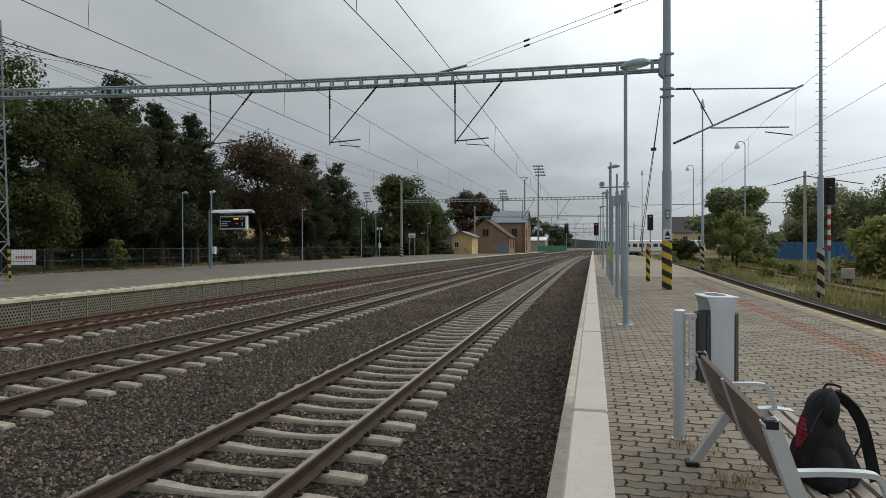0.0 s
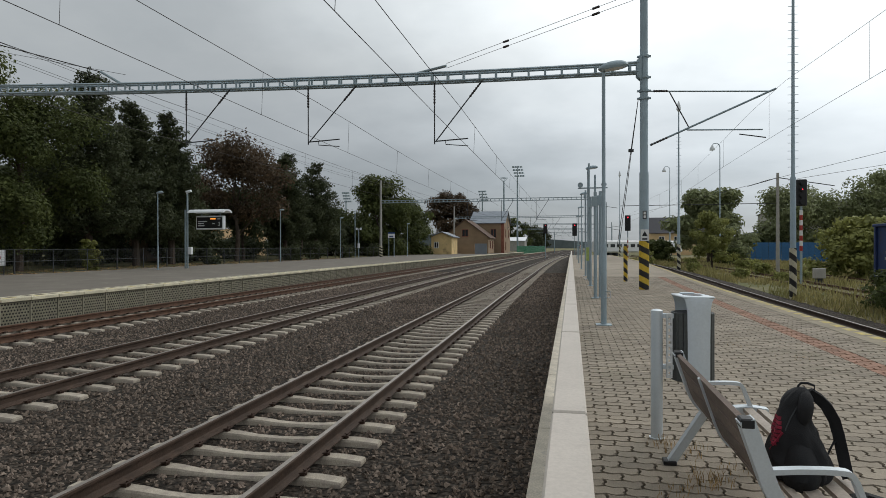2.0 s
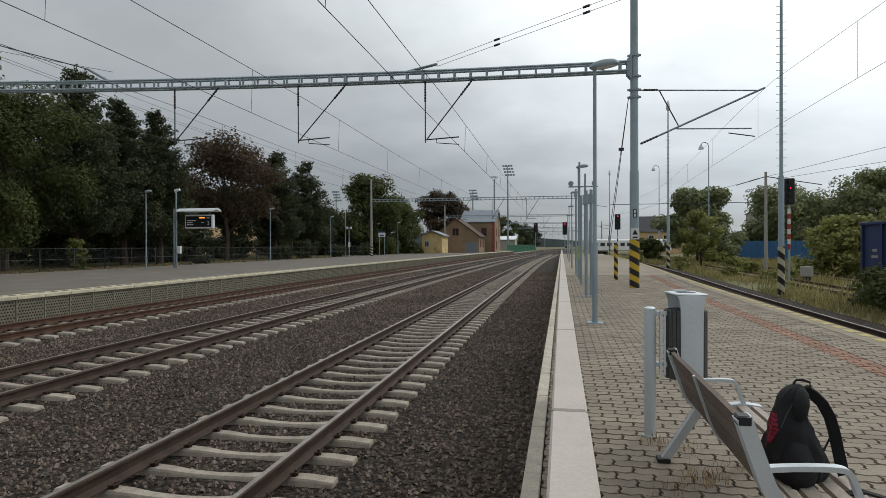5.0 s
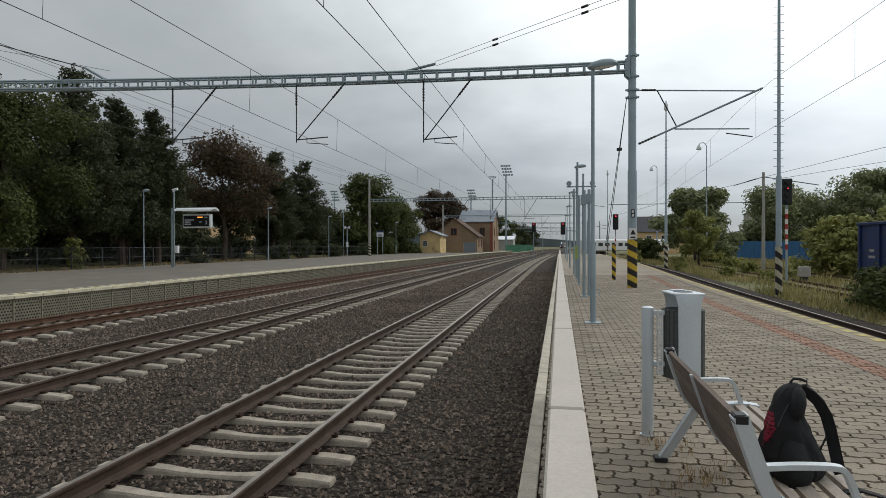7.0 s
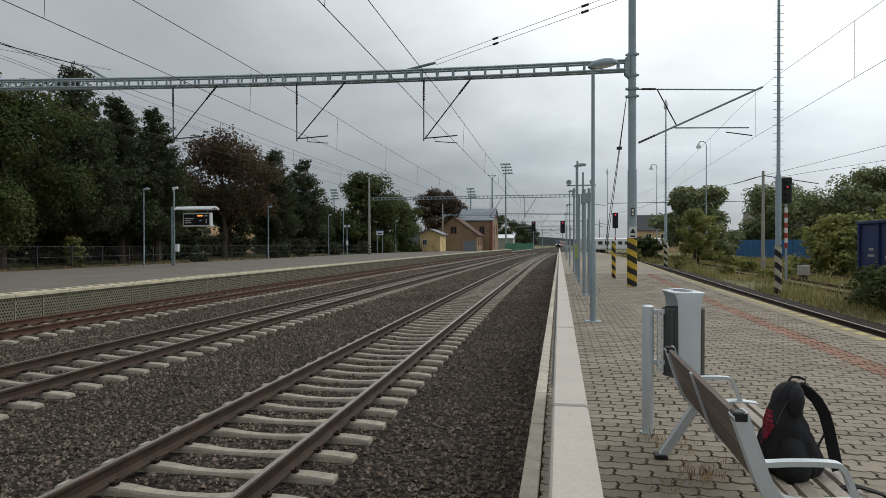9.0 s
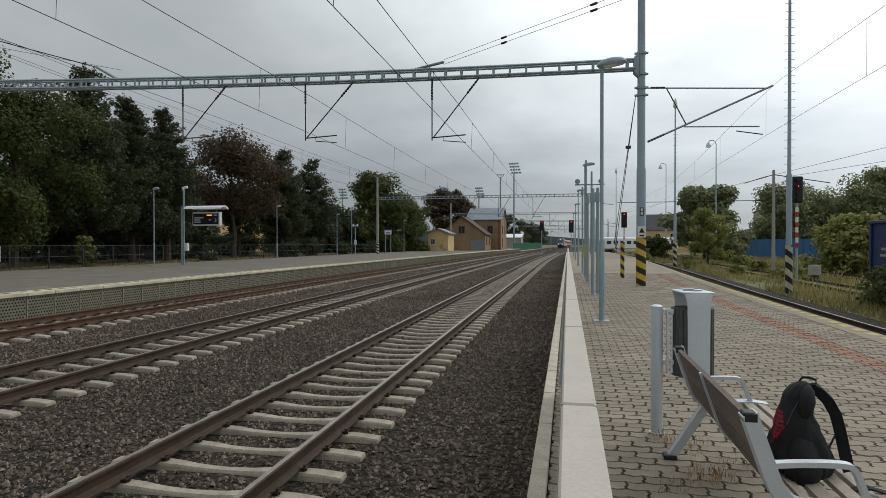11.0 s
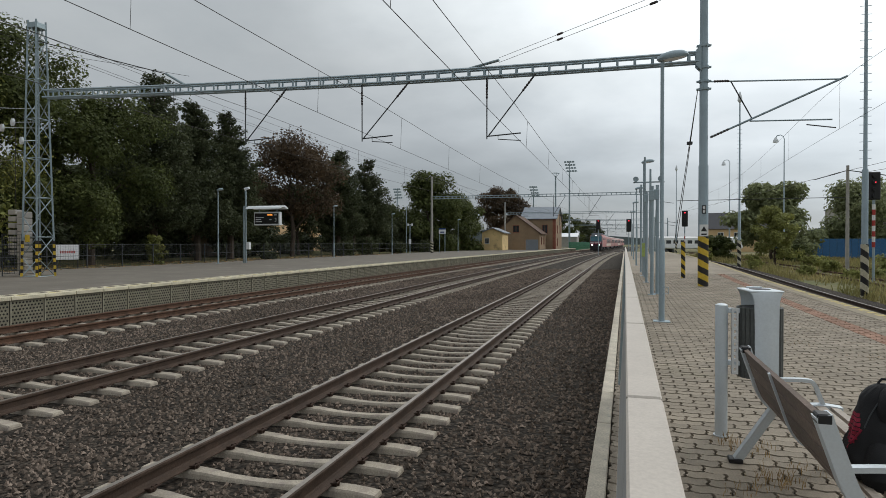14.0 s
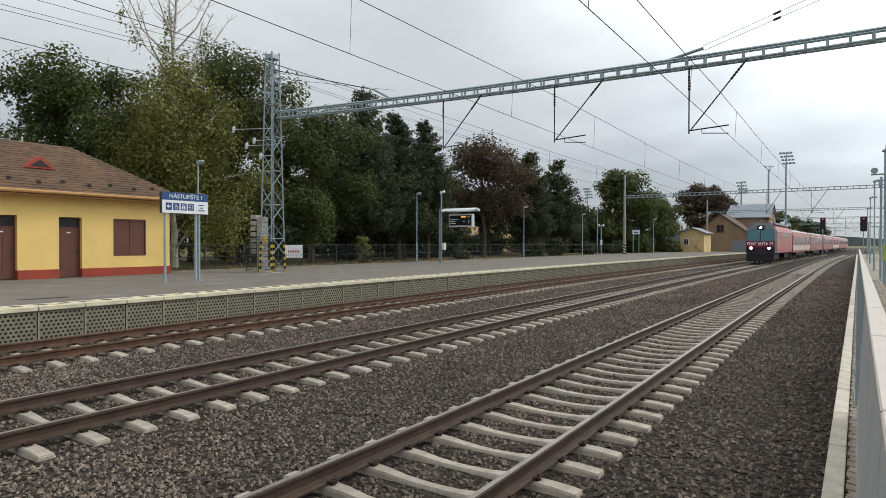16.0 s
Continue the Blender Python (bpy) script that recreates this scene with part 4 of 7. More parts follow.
def street_lamp(at, h, rz=0.0, big=True, label="grey steel platform lamp with a flat oval head", door=True):
    t = thing("platform_lamp", label, "lamp post", at, rz, group="platform lamps")
    p = MB()
    w = 0.04
    p.tube([(0, 0, 0), (0, 0, 1.42), (0, 0, 1.5), (0, 0, h)], [w * 1.3, w * 1.3, w * 0.85, w * 0.8], 14)
    p.box(-0.14, 0.14, -0.14, 0.14, 0, 0.012)
    part("pole", p, M["mastgrey"], t, smooth=True)
    hd = MB()
    hx = 0.27 if big else 0.26
    n = 14
    vs, fs = [], []
    rings = [(0.0, 0.86), (0.04, 1.0), (0.085, 0.93), (0.125, 0.68), (0.145, 0.3)]
    for z, s in rings:
        for k in range(n):
            a = 2 * math.pi * k / n
            vs.append((hx * 0.62 + hx * s * math.cos(a), 0.13 * s * math.sin(a), h - 0.03 + z + 0.12 * (hx * 0.62 + hx * s * math.cos(a))))
    fs = [(i * n + k, i * n + (k + 1) % n, (i + 1) * n + (k + 1) % n, (i + 1) * n + k) for i in range(4) for k in range(n)]
    fs += [tuple(range(4 * n, 5 * n))]
    hd.add(vs, fs)
    part("head", hd, M["mastgrey"], t, smooth=True)
    gl = MB()
    gl.add([(hx * 0.62 + hx * 0.84 * math.cos(2 * math.pi * k / n), 0.1 * math.sin(2 * math.pi * k / n), h - 0.028 + 0.12 * (hx * 0.62 + hx * 0.84 * math.cos(2 * math.pi * k / n))) for k in range(n)], [tuple(range(n))])
    part("diffuser", gl, M["lampglass"], t)
    if door:
        d = MB()
        d.tube([(0.0, -w * 1.3, 0.5), (0.11, -w * 1.3, 0.5), (0.11, -w * 1.3, 0.62), (0.0, -w * 1.3, 0.62)], 0.008, 6)
        part("bracket", d, M["mastgrey"], t)
    return t


street_lamp((0.9, 11.55, 0), 4.68)
street_lamp((1.03, 27.4, 0), 4.85)
street_lamp((0.95, 40, 0), 4.8)
street_lamp((0.95, 54, 0), 4.8)
street_lamp((0.95, 70, 0), 4.8)
first = street_lamp((-23.9, 15.8, 0), 4.95, 0, False, "slim grey platform lamp on the opposite platform")
for x, y in ((-26.0, 34.7), (-26.9, 53.4), (-27.4, 70), (-24.4, 90.0)):
    copy_thing(first, pose(x, y, 0))


def info_poles():
    """Steel posts between the lamps, with grey boxes and a small lime notice."""
    for x, y, h in ((0.97, 17.4, 2.95), (1.12, 17.7, 3.0), (1.0, 22.8, 3.25), (1.0, 30.6, 4.2)):
        t = thing("signal_post", "plain grey steel post with a grey cabinet on top", "post", (x, y, 0), group="steel posts on the platform")
        p = MB()
        p.tube([(0, 0, 0), (0, 0, h)], 0.045, 12)
        p.box(-0.1, 0.1, -0.1, 0.1, 0, 0.015)
        part("pole", p, M["mastgrey"], t, smooth=True)
        b = MB()
        b.box(-0.09, 0.05, -0.05, 0.05, h - 0.40, h - 0.12, bev=0.01)
        part("box", b, M["mastgrey"], t)
    t = thing("loudspeaker_post", "grey post with crossarm and two round loudspeakers", "post", (1.035, 26.0, 0))
    p = MB()
    p.tube([(0, 0, 0), (0, 0, 4.9)], 0.04, 12)
    part("pole", p, M["mastgrey"], t, smooth=True)
    c = MB()
    c.box(-0.45, 0.75, -0.025, 0.025, 3.85, 3.9)
    part("crossarm", c, M["mastgrey"], t)
    for s in (-0.35, 0.6):
        sp = MB()
        sp.tube([(s, 0.1, 4.0), (s, -0.1, 4.0)], [0.06, 0.11], 14)
        sp.box(s - 0.02, s + 0.02, -0.02, 0.02, 3.88, 4.0)
        part("loudspeaker", sp, M["mastgrey"], t)
    n_ = MB()
    n_.box(-0.11, 0.11, -0.07, -0.05, 0.85, 1.4, bev=0.006)
    part("notice", n_, M["lime"], t, "lime-green notice panel")


M["lime"] = mat("lime_panel", (0.42, 0.52, 0.16), 0.6)
info_poles()


def catenary_mast():
    t = thing("catenary_mast", "tall grey tubular catenary mast with yellow-black base stripes", "catenary mast", (2.7, 21.3, 0))
    p = MB()
    p.tube([(0, 0, 0), (0, 0, 3.9), (0, 0, 3.95), (0, 0, 9.5), (0, 0, 13)], [0.155, 0.15, 0.132, 0.125, 0.118], 20)
    part("tube", p, M["mastgrey"], t, smooth=True)
    hazard(t, 0.163, 1.62, M["hazyel"], 4)
    for z in (6.35, 6.6, 7.05, 7.75):
        c = MB()
        c.tube([(0, 0, z), (0, 0, z + 0.08)], 0.16, 16)
        c.box(-0.22, 0.22, -0.05, 0.05, z + 0.015, z + 0.065)
        part("clamp", c, M["mastgrey"], t)
    s = MB()
    s.box(-0.13, 0.13, -0.20, -0.185, 1.62, 2.0)
    part("warning_plate", s, M["white"], t, "small white warning plate")
    tr = MB()
    tr.add([(0, -0.205, 1.95), (-0.09, -0.205, 1.78), (0.09, -0.205, 1.78)], [(0, 1, 2)])
    tr.box(-0.08, 0.08, -0.2055, -0.2045, 1.66, 1.71)
    part("warning_sign", tr, M["black"], t)
    sg = MB()
    sg.box(-0.06, 0.06, -0.19, -0.165, 2.35, 2.62)
    part("number_plate", sg, M["black"], t)
    sw = MB()
    sw.box(-0.035, 0.035, -0.192, -0.19, 2.38, 2.47)
    sw.box(-0.035, 0.035, -0.192, -0.19, 2.5, 2.59)
    part("number_bars", sw, M["white"], t)
    # cantilever over the siding
    for nm, a, b, r in (("tie_tube", (0.16, 0, 6.62), (3.85, 0, 5.2 + 1.22), 0.024), ("strut_tube", (0.2, 0, 4.82), (4.05, 0, 6.5), 0.033), ("brace", (0.8, 0, 6.58), (1.42, 0, 5.35), 0.02), ("register_tube", (1.35, 0, 5.28), (3.65, 0, 5.2), 0.023), ("steady_arm", (2.95, 0, 5.08), (3.75, 0, 4.94), 0.018)):
        m = MB()
        m.tube([a, b], r, 10)
        part(nm, m, M["mastgrey"] if r > 0.02 else M["darksteel"], t, smooth=True)
    for a, b in (((0.2, 0, 4.82), (0.75, 0, 5.06)), ((0.3, 0, 6.62), (0.75, 0, 6.6))):
        m = MB()
        a, b = Vector(a), Vector(b)
        m.tube([a + (b - a) * k / 12 for k in range(13)], [0.042 if k % 2 else 0.03 for k in range(13)], 10)
        part("insulator", m, M["insul"], t)
    gw = MB()
    for q in ((-0.22, 0.3), (-0.30, 0.5)):
        gw.tube([(-0.18, 0, 6.4), (q[0] - 0.25, 4.5, 1.4)], 0.012, 5)
    part("guy_wire", gw, M["wire"], t)
    tb = MB()
    tb.box(-0.38, -0.2, 1.30, 1.44, 4.82, 4.92, bev=0.01)
    part("wire_clamp", tb, M["darksteel"], t)
    gs = MB()
    for y in (-0.16, 0.14):
        gs.add([(-0.25, y, 7.14), (-0.09, y, 6.98), (-0.09, y, 7.80), (-0.25, y, 7.64), (-0.25, y + 0.02, 7.14), (-0.09, y + 0.02, 6.98), (-0.09, y + 0.02, 7.80), (-0.25, y + 0.02, 7.64)], [(0, 1, 2, 3), (7, 6, 5, 4), (0, 4, 5, 1), (1, 5, 6, 2), (2, 6, 7, 3), (3, 7, 4, 0)])
    part("beam_bracket", gs, M["mastgrey"], t, "steel gusset plates holding the beam")
    return t


catenary_mast()
gp = thing("guard_post", "short post with yellow and black hazard stripes", "bollard", (2.5, 26.0, 0))
gpm = MB()
gpm.tube([(0, 0, 0), (0, 0, 1.45)], 0.075, 14)
part("post", gpm, M["hazyel"], gp)
hazard(gp, 0.082, 1.44, M["hazyel"], 4)


def lattice_mast(at, h):
    t = thing("lattice_mast", "galvanised steel lattice mast carrying the gantry beam", "lattice mast", at)
    b0, b1 = 0.42, 0.22

    def cor(k, z):
        s = b0 + (b1 - b0) * z / h
        return Vector(((-1, 1, 1, -1)[k] * s, (-1, -1, 1, 1)[k] * s, z))
    for k in range(4):
        l_ = MB()
        l_.tube([cor(k, 0), cor(k, h)], 0.045, 4)
        part("leg", l_, M["galv"], t)
    n = 13
    for f in range(4):
        for i in range(n):
            br = MB()
            z0, z1 = h * i / n, h * (i + 1) / n
            k0, k1 = (f, (f + 1) % 4) if i % 2 else ((f + 1) % 4, f)
            br.tube([cor(k0, z0), cor(k1, z1)], 0.022, 4)
            part("brace", br, M["galv"], t)
            if i % 2 == 0:
                br = MB()
                br.tube([cor(k0, z0), cor(k1, z0)], 0.018, 4)
                part("strut", br, M["galv"], t)
    tp = MB()
    tp.box(-0.25, 0.25, -0.25, 0.25, h - 0.34, h - 0.1, bev=0.02)
    part("cap", tp, M["galv"], t)
    for k in range(4):
        for i in range(10):
            hz = MB()
            z0, z1 = 0.15 * i, 0.15 * (i + 1)
            hz.tube([cor(k, z0), cor(k, z1)], 0.062, 4)
            part("hazard_band", hz, M["hazblk"] if i % 2 else M["hazyel"], t)
    pl_ = MB()
    pl_.box(-0.12, 0.12, -0.5, -0.48, 1.45, 1.75)
    part("warning_plate", pl_, M["hazyel"], t)
    for k, (x, z0, z1) in enumerate(((-0.75, 0.2, 2.75), (-1.25, 0.9, 2.9))):
        for i in range(9 if k == 0 else 7):
            w = MB()
            zz = z0 + (z1 - z0) * i / (9 if k == 0 else 7)
            w.box(x - 0.2, x + 0.2, -0.2, 0.2, zz, zz + (z1 - z0) / 9.6, bev=0.02)
            part("weight", w, M["concrete_pole"], t, "stacked concrete tension weight")
        r = MB()
        r.tube([(x, 0, z1), (x, 0, 7.0)], 0.012, 6)
        part("rod", r, M["wire"], t)
    c = MB()
    for x0 in (-1.55, -0.45):
        for y0 in (-0.38, 0.38):
            c.tube([(x0, y0, 0), (x0, y0, 1.8)], 0.025, 6)
    for k in range(12):
        z = 0.1 + k * 0.15
        c.tube([(-1.55, -0.38, z), (-0.45, -0.38, z), (-0.45, 0.38, z), (-1.55, 0.38, z), (-1.55, -0.38, z)], 0.008, 4)
    for k in range(9):
        c.tube([(-1.55 + k * 0.1375, -0.38, 0.1), (-1.55 + k * 0.1375, -0.38, 1.75)], 0.008, 4)
    part("guard_cage", c, M["darksteel"], t, "dark wire guard cage round the weights")
    for x, y, z in ((-1.57, -1.08, 7.0), (-1.05, -0.72, 6.2), (-0.74, -0.51, 6.45), (-0.33, -0.45, 5.67)):
        w = MB()
        w.tube([(x - 0.015, y - 0.025, z), (x - 0.01, y - 0.01, z), (x + 0.01, y + 0.01, z), (x + 0.015, y + 0.025, z)], [0.17, 0.15, 0.15, 0.17], 14)
        w.tube([(x, y, z), (0, 0, z + 0.06)], 0.012, 5)
        part("tension_wheel", w, M["lampglass"], t)
    return t


lattice_mast((-23.5, 19.6, 0), 10.75)


def gantry_beam():
    t = thing("gantry_beam", "grey steel ladder beam spanning the tracks with hangers", "gantry beam")
    a, b = Vector((2.52, 21.3, 7.42)), Vector((-23.2, 19.7, 7.68))
    d = b - a
    L = d.length
    d.normalize()
    s = Vector((d.y, -d.x, 0)).normalized() * 0.13

    def at(f, z, k):
        sag = 0.6 * (f / L) * (1 - f / L)
        return a + d * f + s * k + Vector((0, 0, z - sag))
    for z in (-0.15, 0.15):
        for k in (-1, 1):
            c = MB()
            c.tube([at(L * q / 12, z, k) for q in range(13)], 0.045, 4)
            part("chord", c, M["mastgrey"], t)
    for i in range(46):
        w = MB()
        f = L * (i + 0.5) / 46
        for k in (-1, 1):
            w.box(-0.035, 0.035, -0.012, 0.012, -0.15, 0.15, m=Matrix.Translation(at(f, 0, k)))
        part("batten", w, M["mastgrey"], t)
    lc = MB()
    for i in range(46):
        f0, f1 = L * i / 46, L * (i + 1) / 46
        lc.tube([at(f0, -0.16, -1), at(f1, -0.16, 1)], 0.012, 4)
    part("lacing", lc, M["mastgrey"], t)
    for x, zb, so in ((-4.39, 5.05, 1.72), (-9.03, 5.15, 1.88), (-13.8, 5.25, 1.85)):
        f = (x - a.x) / d.x
        top = at(f, -0.15, 0)
        ym_ = top.y
        v = MB()
        v.tube([top, (x, ym_, top.z - 0.25)], 0.03, 8)
        v.tube([(x, ym_, top.z - 0.75), (x, ym_, zb)], 0.022, 8)
        part("hanger", v, M["darksteel"], t)
        ins = MB()
        ins.tube([(x, ym_, top.z - 0.25 - 0.5 * k / 10) for k in range(11)], [0.043 if k % 2 else 0.026 for k in range(11)], 10)
        part("insulator", ins, M["insul"], t)
        st0, st1 = Vector((x + so, ym_, top.z)), Vector((x + 0.06, ym_, zb + 0.12))
        ii = MB()
        ii.tube([st0 + (st1 - st0) * (0.08 + 0.02 * k) for k in range(11)], [0.043 if k % 2 else 0.026 for k in range(11)], 10)
        part("insulator", ii, M["insul"], t)
        sv_ = MB()
        sv_.tube([st0, st0 + (st1 - st0) * 0.08], 0.03, 8)
        sv_.tube([st0 + (st1 - st0) * 0.28, st1], 0.022, 8)
        part("strut", sv_, M["darksteel"], t)
        ar = MB()
        ar.tube([(x, ym_, zb + 0.1), (x + 1.2, ym_, zb + 0.16)], 0.022, 8)
        ar.tube([(x + 0.4, ym_, zb + 0.1), (x + 0.4, ym_, zb - 0.02), (x + 1.2, ym_, zb - 0.1)], 0.015, 8)
        part("steady_arm", ar, M["darksteel"], t)
    for x, e in ((-5.0, (-3.9, 20.6, 7.7)), (-16.5, (-17.8, 20.6, 8.35))):
        f = (x - a.x) / d.x
        r_ = MB()
        r_.tube([at(f, 0.2, 0), e], 0.05, 8)
        part("anchor_rod", r_, M["galv"], t)
    return t


gantry_beam()


def wires():
    """Contact wires, carrying cables, droppers and anchor lines."""
    for key, zc in (("t1", 5.08), ("t2", 5.26), ("t3", 5.3)):
        t = thing("overhead_line", "thin dark contact wire with carrying cable and droppers", "overhead wire", group="overhead lines over the tracks")
        cw, mw, dr = MB(), MB(), MB()
        ys_ = [-30, -10] + list(np.arange(-4, 64, 4.0)) + [64, 75, 86, 97, 108, 130, 152, 196, 240]
        P, Q = [], []
        for y in ys_:
            u = ((y - 21.3) / 43.5) % 1.0
            x = lx(key, y) - 0.15
            P.append((x, y, zc))
            Q.append((lx(key, y) - 0.1, y, zc + (1.05 if key == "t1" else 1.3) - 0.7 * u * (1 - u)))
        cw.tube(P, 0.008, 5)
        mw.tube(Q, 0.009, 5)
        for y in np.arange(-5.5, 60, 7.2):
            u = ((y - 21.3) / 43.5) % 1.0
            dr.tube([(lx(key, y) - 0.15, y, zc), (lx(key, y) - 0.1, y, zc + (1.05 if key == "t1" else 1.3) - 0.7 * u * (1 - u))], 0.006, 4)
        part("contact_wire", cw, M["wire"], t)
        part("carrying_cable", mw, M["wire"], t)
        part("droppers", dr, M["wire"], t, kind="stuff")
    t = thing("anchor_wire", "pair of anchor wires with small dark insulators", "overhead wire")
    for dz in (0.0, 0.16):
        w = MB()
        a, b = Vector((-3.9, 20.6, 7.62 + dz)), Vector((9.0, 9.3, 7.3 + dz))
        w.tube([a, b], 0.007, 5)
        part("wire", w, M["wire"], t)
        for f in (0.17, 0.37):
            i_ = MB()
            p, q = a.lerp(b, f), a.lerp(b, f + 0.012)
            i_.tube([p, q], 0.035, 8)
            part("insulator", i_, M["insul"], t)
    t2 = thing("anchor_wire", "anchor cable from the gantry beam to the lattice mast", "overhead wire")
    w = MB()
    w.tube([(-17.8, 20.6, 8.35), (-23.4, 19.6, 9.9)], 0.02, 5)
    w.tube([(-16.5, 20.4, 8.1), (-23.4, 19.6, 9.5)], 0.008, 5)
    part("wire", w, M["wire"], t2)
    t3 = thing("feeder_line", "feeder wires strung along the lattice masts", "overhead wire")
    for x, z in ((-23.4, 10.2), (-23.9, 9.9), (-22.9, 9.4)):
        w = MB()
        w.tube([(x, y, z - 1.2 * (((y - 19.6) / 64.0) % 1.0) * (1 - ((y - 19.6) / 64.0) % 1.0) * 2) for y in np.arange(-44.4, 148, 6.4)], 0.009, 4)
        part("wire", w, M["wire"], t3)
    t4 = thing("overhead_line", "contact wire and carrying cable over the siding", "overhead wire", group="overhead lines over the tracks")
    for zc, bow in ((4.95, 0.0), (6.45, 2.2)):
        w = MB()
        pts = []
        for y in list(np.arange(-20, 66, 4.0)) + [64, 80, 96, 108]:
            u = ((y - 21.3) / 43.5) % 1.0
            pts.append((lx("pr", y) + 1.3, y, zc - bow * u * (1 - u)))
        w.tube(pts, 0.005, 5)
        part("wire", w, M["wire"], t4)
    dr = MB()
    for y in np.arange(0, 60, 7.2):
        u = ((y - 21.3) / 43.5) % 1.0
        dr.tube([(lx("pr", y) + 1.3, y, 4.95), (lx("pr", y) + 1.3, y, 6.45 - 2.2 * u * (1 - u))], 0.0035, 4)
    part("droppers", dr, M["wire"], t4, kind="stuff")


wires()


# far gantries over the tracks
def far_gantry(y, xl, xr, zb, h):
    t = thing("far_gantry", "distant steel gantry with slim posts over the tracks", "gantry", (0, y, 0), group="far gantries")
    for x in (xl, xr):
        p = MB()
        p.tube([(x, 0, -0.9), (x, 0, h)], [0.2, 0.13], 10)
        part("post", p, M["concrete_pole"] if x == xl else M["mastgrey"], t)
    for z in (-0.16, 0.16):
        c = MB()
        c.box(xl, xr, -0.1, 0.1, zb + z - 0.04, zb + z + 0.04)
        part("chord", c, M["mastgrey"], t)
    bt = MB()
    n = int((xr - xl) / 0.6)
    for i in range(n):
        x = xl + (xr - xl) * i / n
        bt.box(x - 0.04, x + 0.04, -0.1, 0.1, zb - 0.14, zb + 0.14)
    part("battens", bt, M["mastgrey"], t, kind="stuff")
    for x in (lx("t1", y) - 1.2, lx("t2", y) - 0.9, lx("t3", y) - 0.7):
        hg = MB()
        hg.tube([(x, 0, zb), (x, 0, 5.0)], 0.03, 6)
        hg.tube([(x + 1.7, 0, zb), (x, 0, 5.2)], 0.03, 6)
        hg.tube([(x, 0, 5.1), (x + 1.3, 0, 5.1)], 0.025, 6)
        part("hanger", hg, M["darksteel"], t)
    return t


g1 = far_gantry(83, -26.4, 3.4, 7.9, 11.0)
hz_ = hazard(g1, 0.215, 1.6, M["hazwht"], 4)
hz_.location.x = -26.4
far_gantry(126, -24, 5.5, 7.6, 10)
far_gantry(168, -22, 8, 7.6, 10)
far_gantry(215, -20, 10, 7.6, 10)
far_gantry(270, -17, 13, 7.6, 10)


# ---------- signals and poles of the yard ----------
def signal(at, zh, hh, w, lit, post, label):
    t = thing("railway_signal", label, "railway signal", at, group="railway signals")
    p = MB()
    p.tube([(0, 0, 0), (0, 0, zh)], 0.07, 10)
    part("post", p, M["mastgrey"], t)
    b = MB()
    b.box(-w / 2, w / 2, -0.12, 0.05, zh, zh + hh, bev=0.05)
    part("backboard", b, M["black"], t)
    n = 4
    for i in range(n):
        z = zh + hh * (0.86 - 0.24 * i)
        h = MB()
        h.tube([(0, -0.12, z), (0, -0.26, z)], w * 0.21, 12)
        part("hood", h, M["black"], t)
        if i == lit:
            l_ = MB()
            l_.tube([(0, -0.262, z), (0, -0.272, z)], w * (0.05 if w < 0.7 else 0.11), 12)
            part("lens", l_, M["redlamp"], t, "lit red lens")
    if post:
        for i in range(8):
            r = MB()
            r.tube([(0, 0, post[0] + (post[1] - post[0]) * i / 8), (0, 0, post[0] + (post[1] - post[0]) * (i + 1) / 8)], 0.085, 10)
            part("mast_band", r, M["white"] if i % 2 else M["redband"], t)
    return t


M["redband"] = mat("red_band", (0.45, 0.05, 0.04), 0.6, var=0.2)
signal((14.06, 40.8, -0.95), 4.85, 1.62, 0.62, 1, (2.1, 4.6), "dark railway signal, dim red lens, on a red-white banded post")
signal((7.75, 85, -0.95), 4.5, 2.1, 0.75, 0, (0.8, 3.6), "black railway signal showing red beside the siding")
signal((0.9, 110, -0.95), 4.3, 2.2, 0.85, 0, None, "black railway signal showing red beyond the platform end")
signal((-4.75, 122, -0.95), 5.0, 1.9, 0.8, 0, None, "black railway signal showing red between the tracks")


def yard_pole(at, h, r, ladder=0, top="", haz=1.9, label="slim grey steel lighting pole with cream-black base stripes"):
    t = thing("yard_pole", label, "pole", at, group="yard poles")
    p = MB()
    p.tube([(0, 0, 0), (0, 0, h * 0.33), (0, 0, h * 0.335), (0, 0, h)], [r * 0.92, r * 0.86, r * 0.58, r * 0.36], 14)
    part("pole", p, M["mastgrey"], t, smooth=True)
    hazard(t, r * 1.06, haz, M["hazwht"], 4)
    if ladder:
        for i in range(ladder):
            g_ = MB()
            z = h * 0.36 + i * 0.36
            g_.tube([(-0.22, 0, z), (0.22, 0, z)], 0.011, 5)
            part("rung", g_, M["mastgrey"], t)
    if top == "hook":
        k = MB()
        k.tube([(0, 0, h), (-0.1, 0, h + 0.35), (-0.4, 0, h + 0.55), (-0.8, 0, h + 0.5), (-0.95, 0, h + 0.25)], 0.05, 8)
        part("swan_neck", k, M["mastgrey"], t, smooth=True)
        l_ = MB()
        l_.tube([(-0.95, 0, h + 0.3), (-0.95, 0, h - 0.1), (-0.95, 0, h - 0.35)], [0.1, 0.3, 0.34], 12)
        part("lamp_head", l_, M["lampglass"], t)
    if top == "spike":
        l_ = MB()
        l_.tube([(0, 0, h), (0, 0, h + 0.25), (0, 0, h + 0.7), (0, 0, h + 1.1)], [0.06, 0.22, 0.16, 0.03], 12)
        part("lamp_head", l_, M["lampglass"], t)
    return t


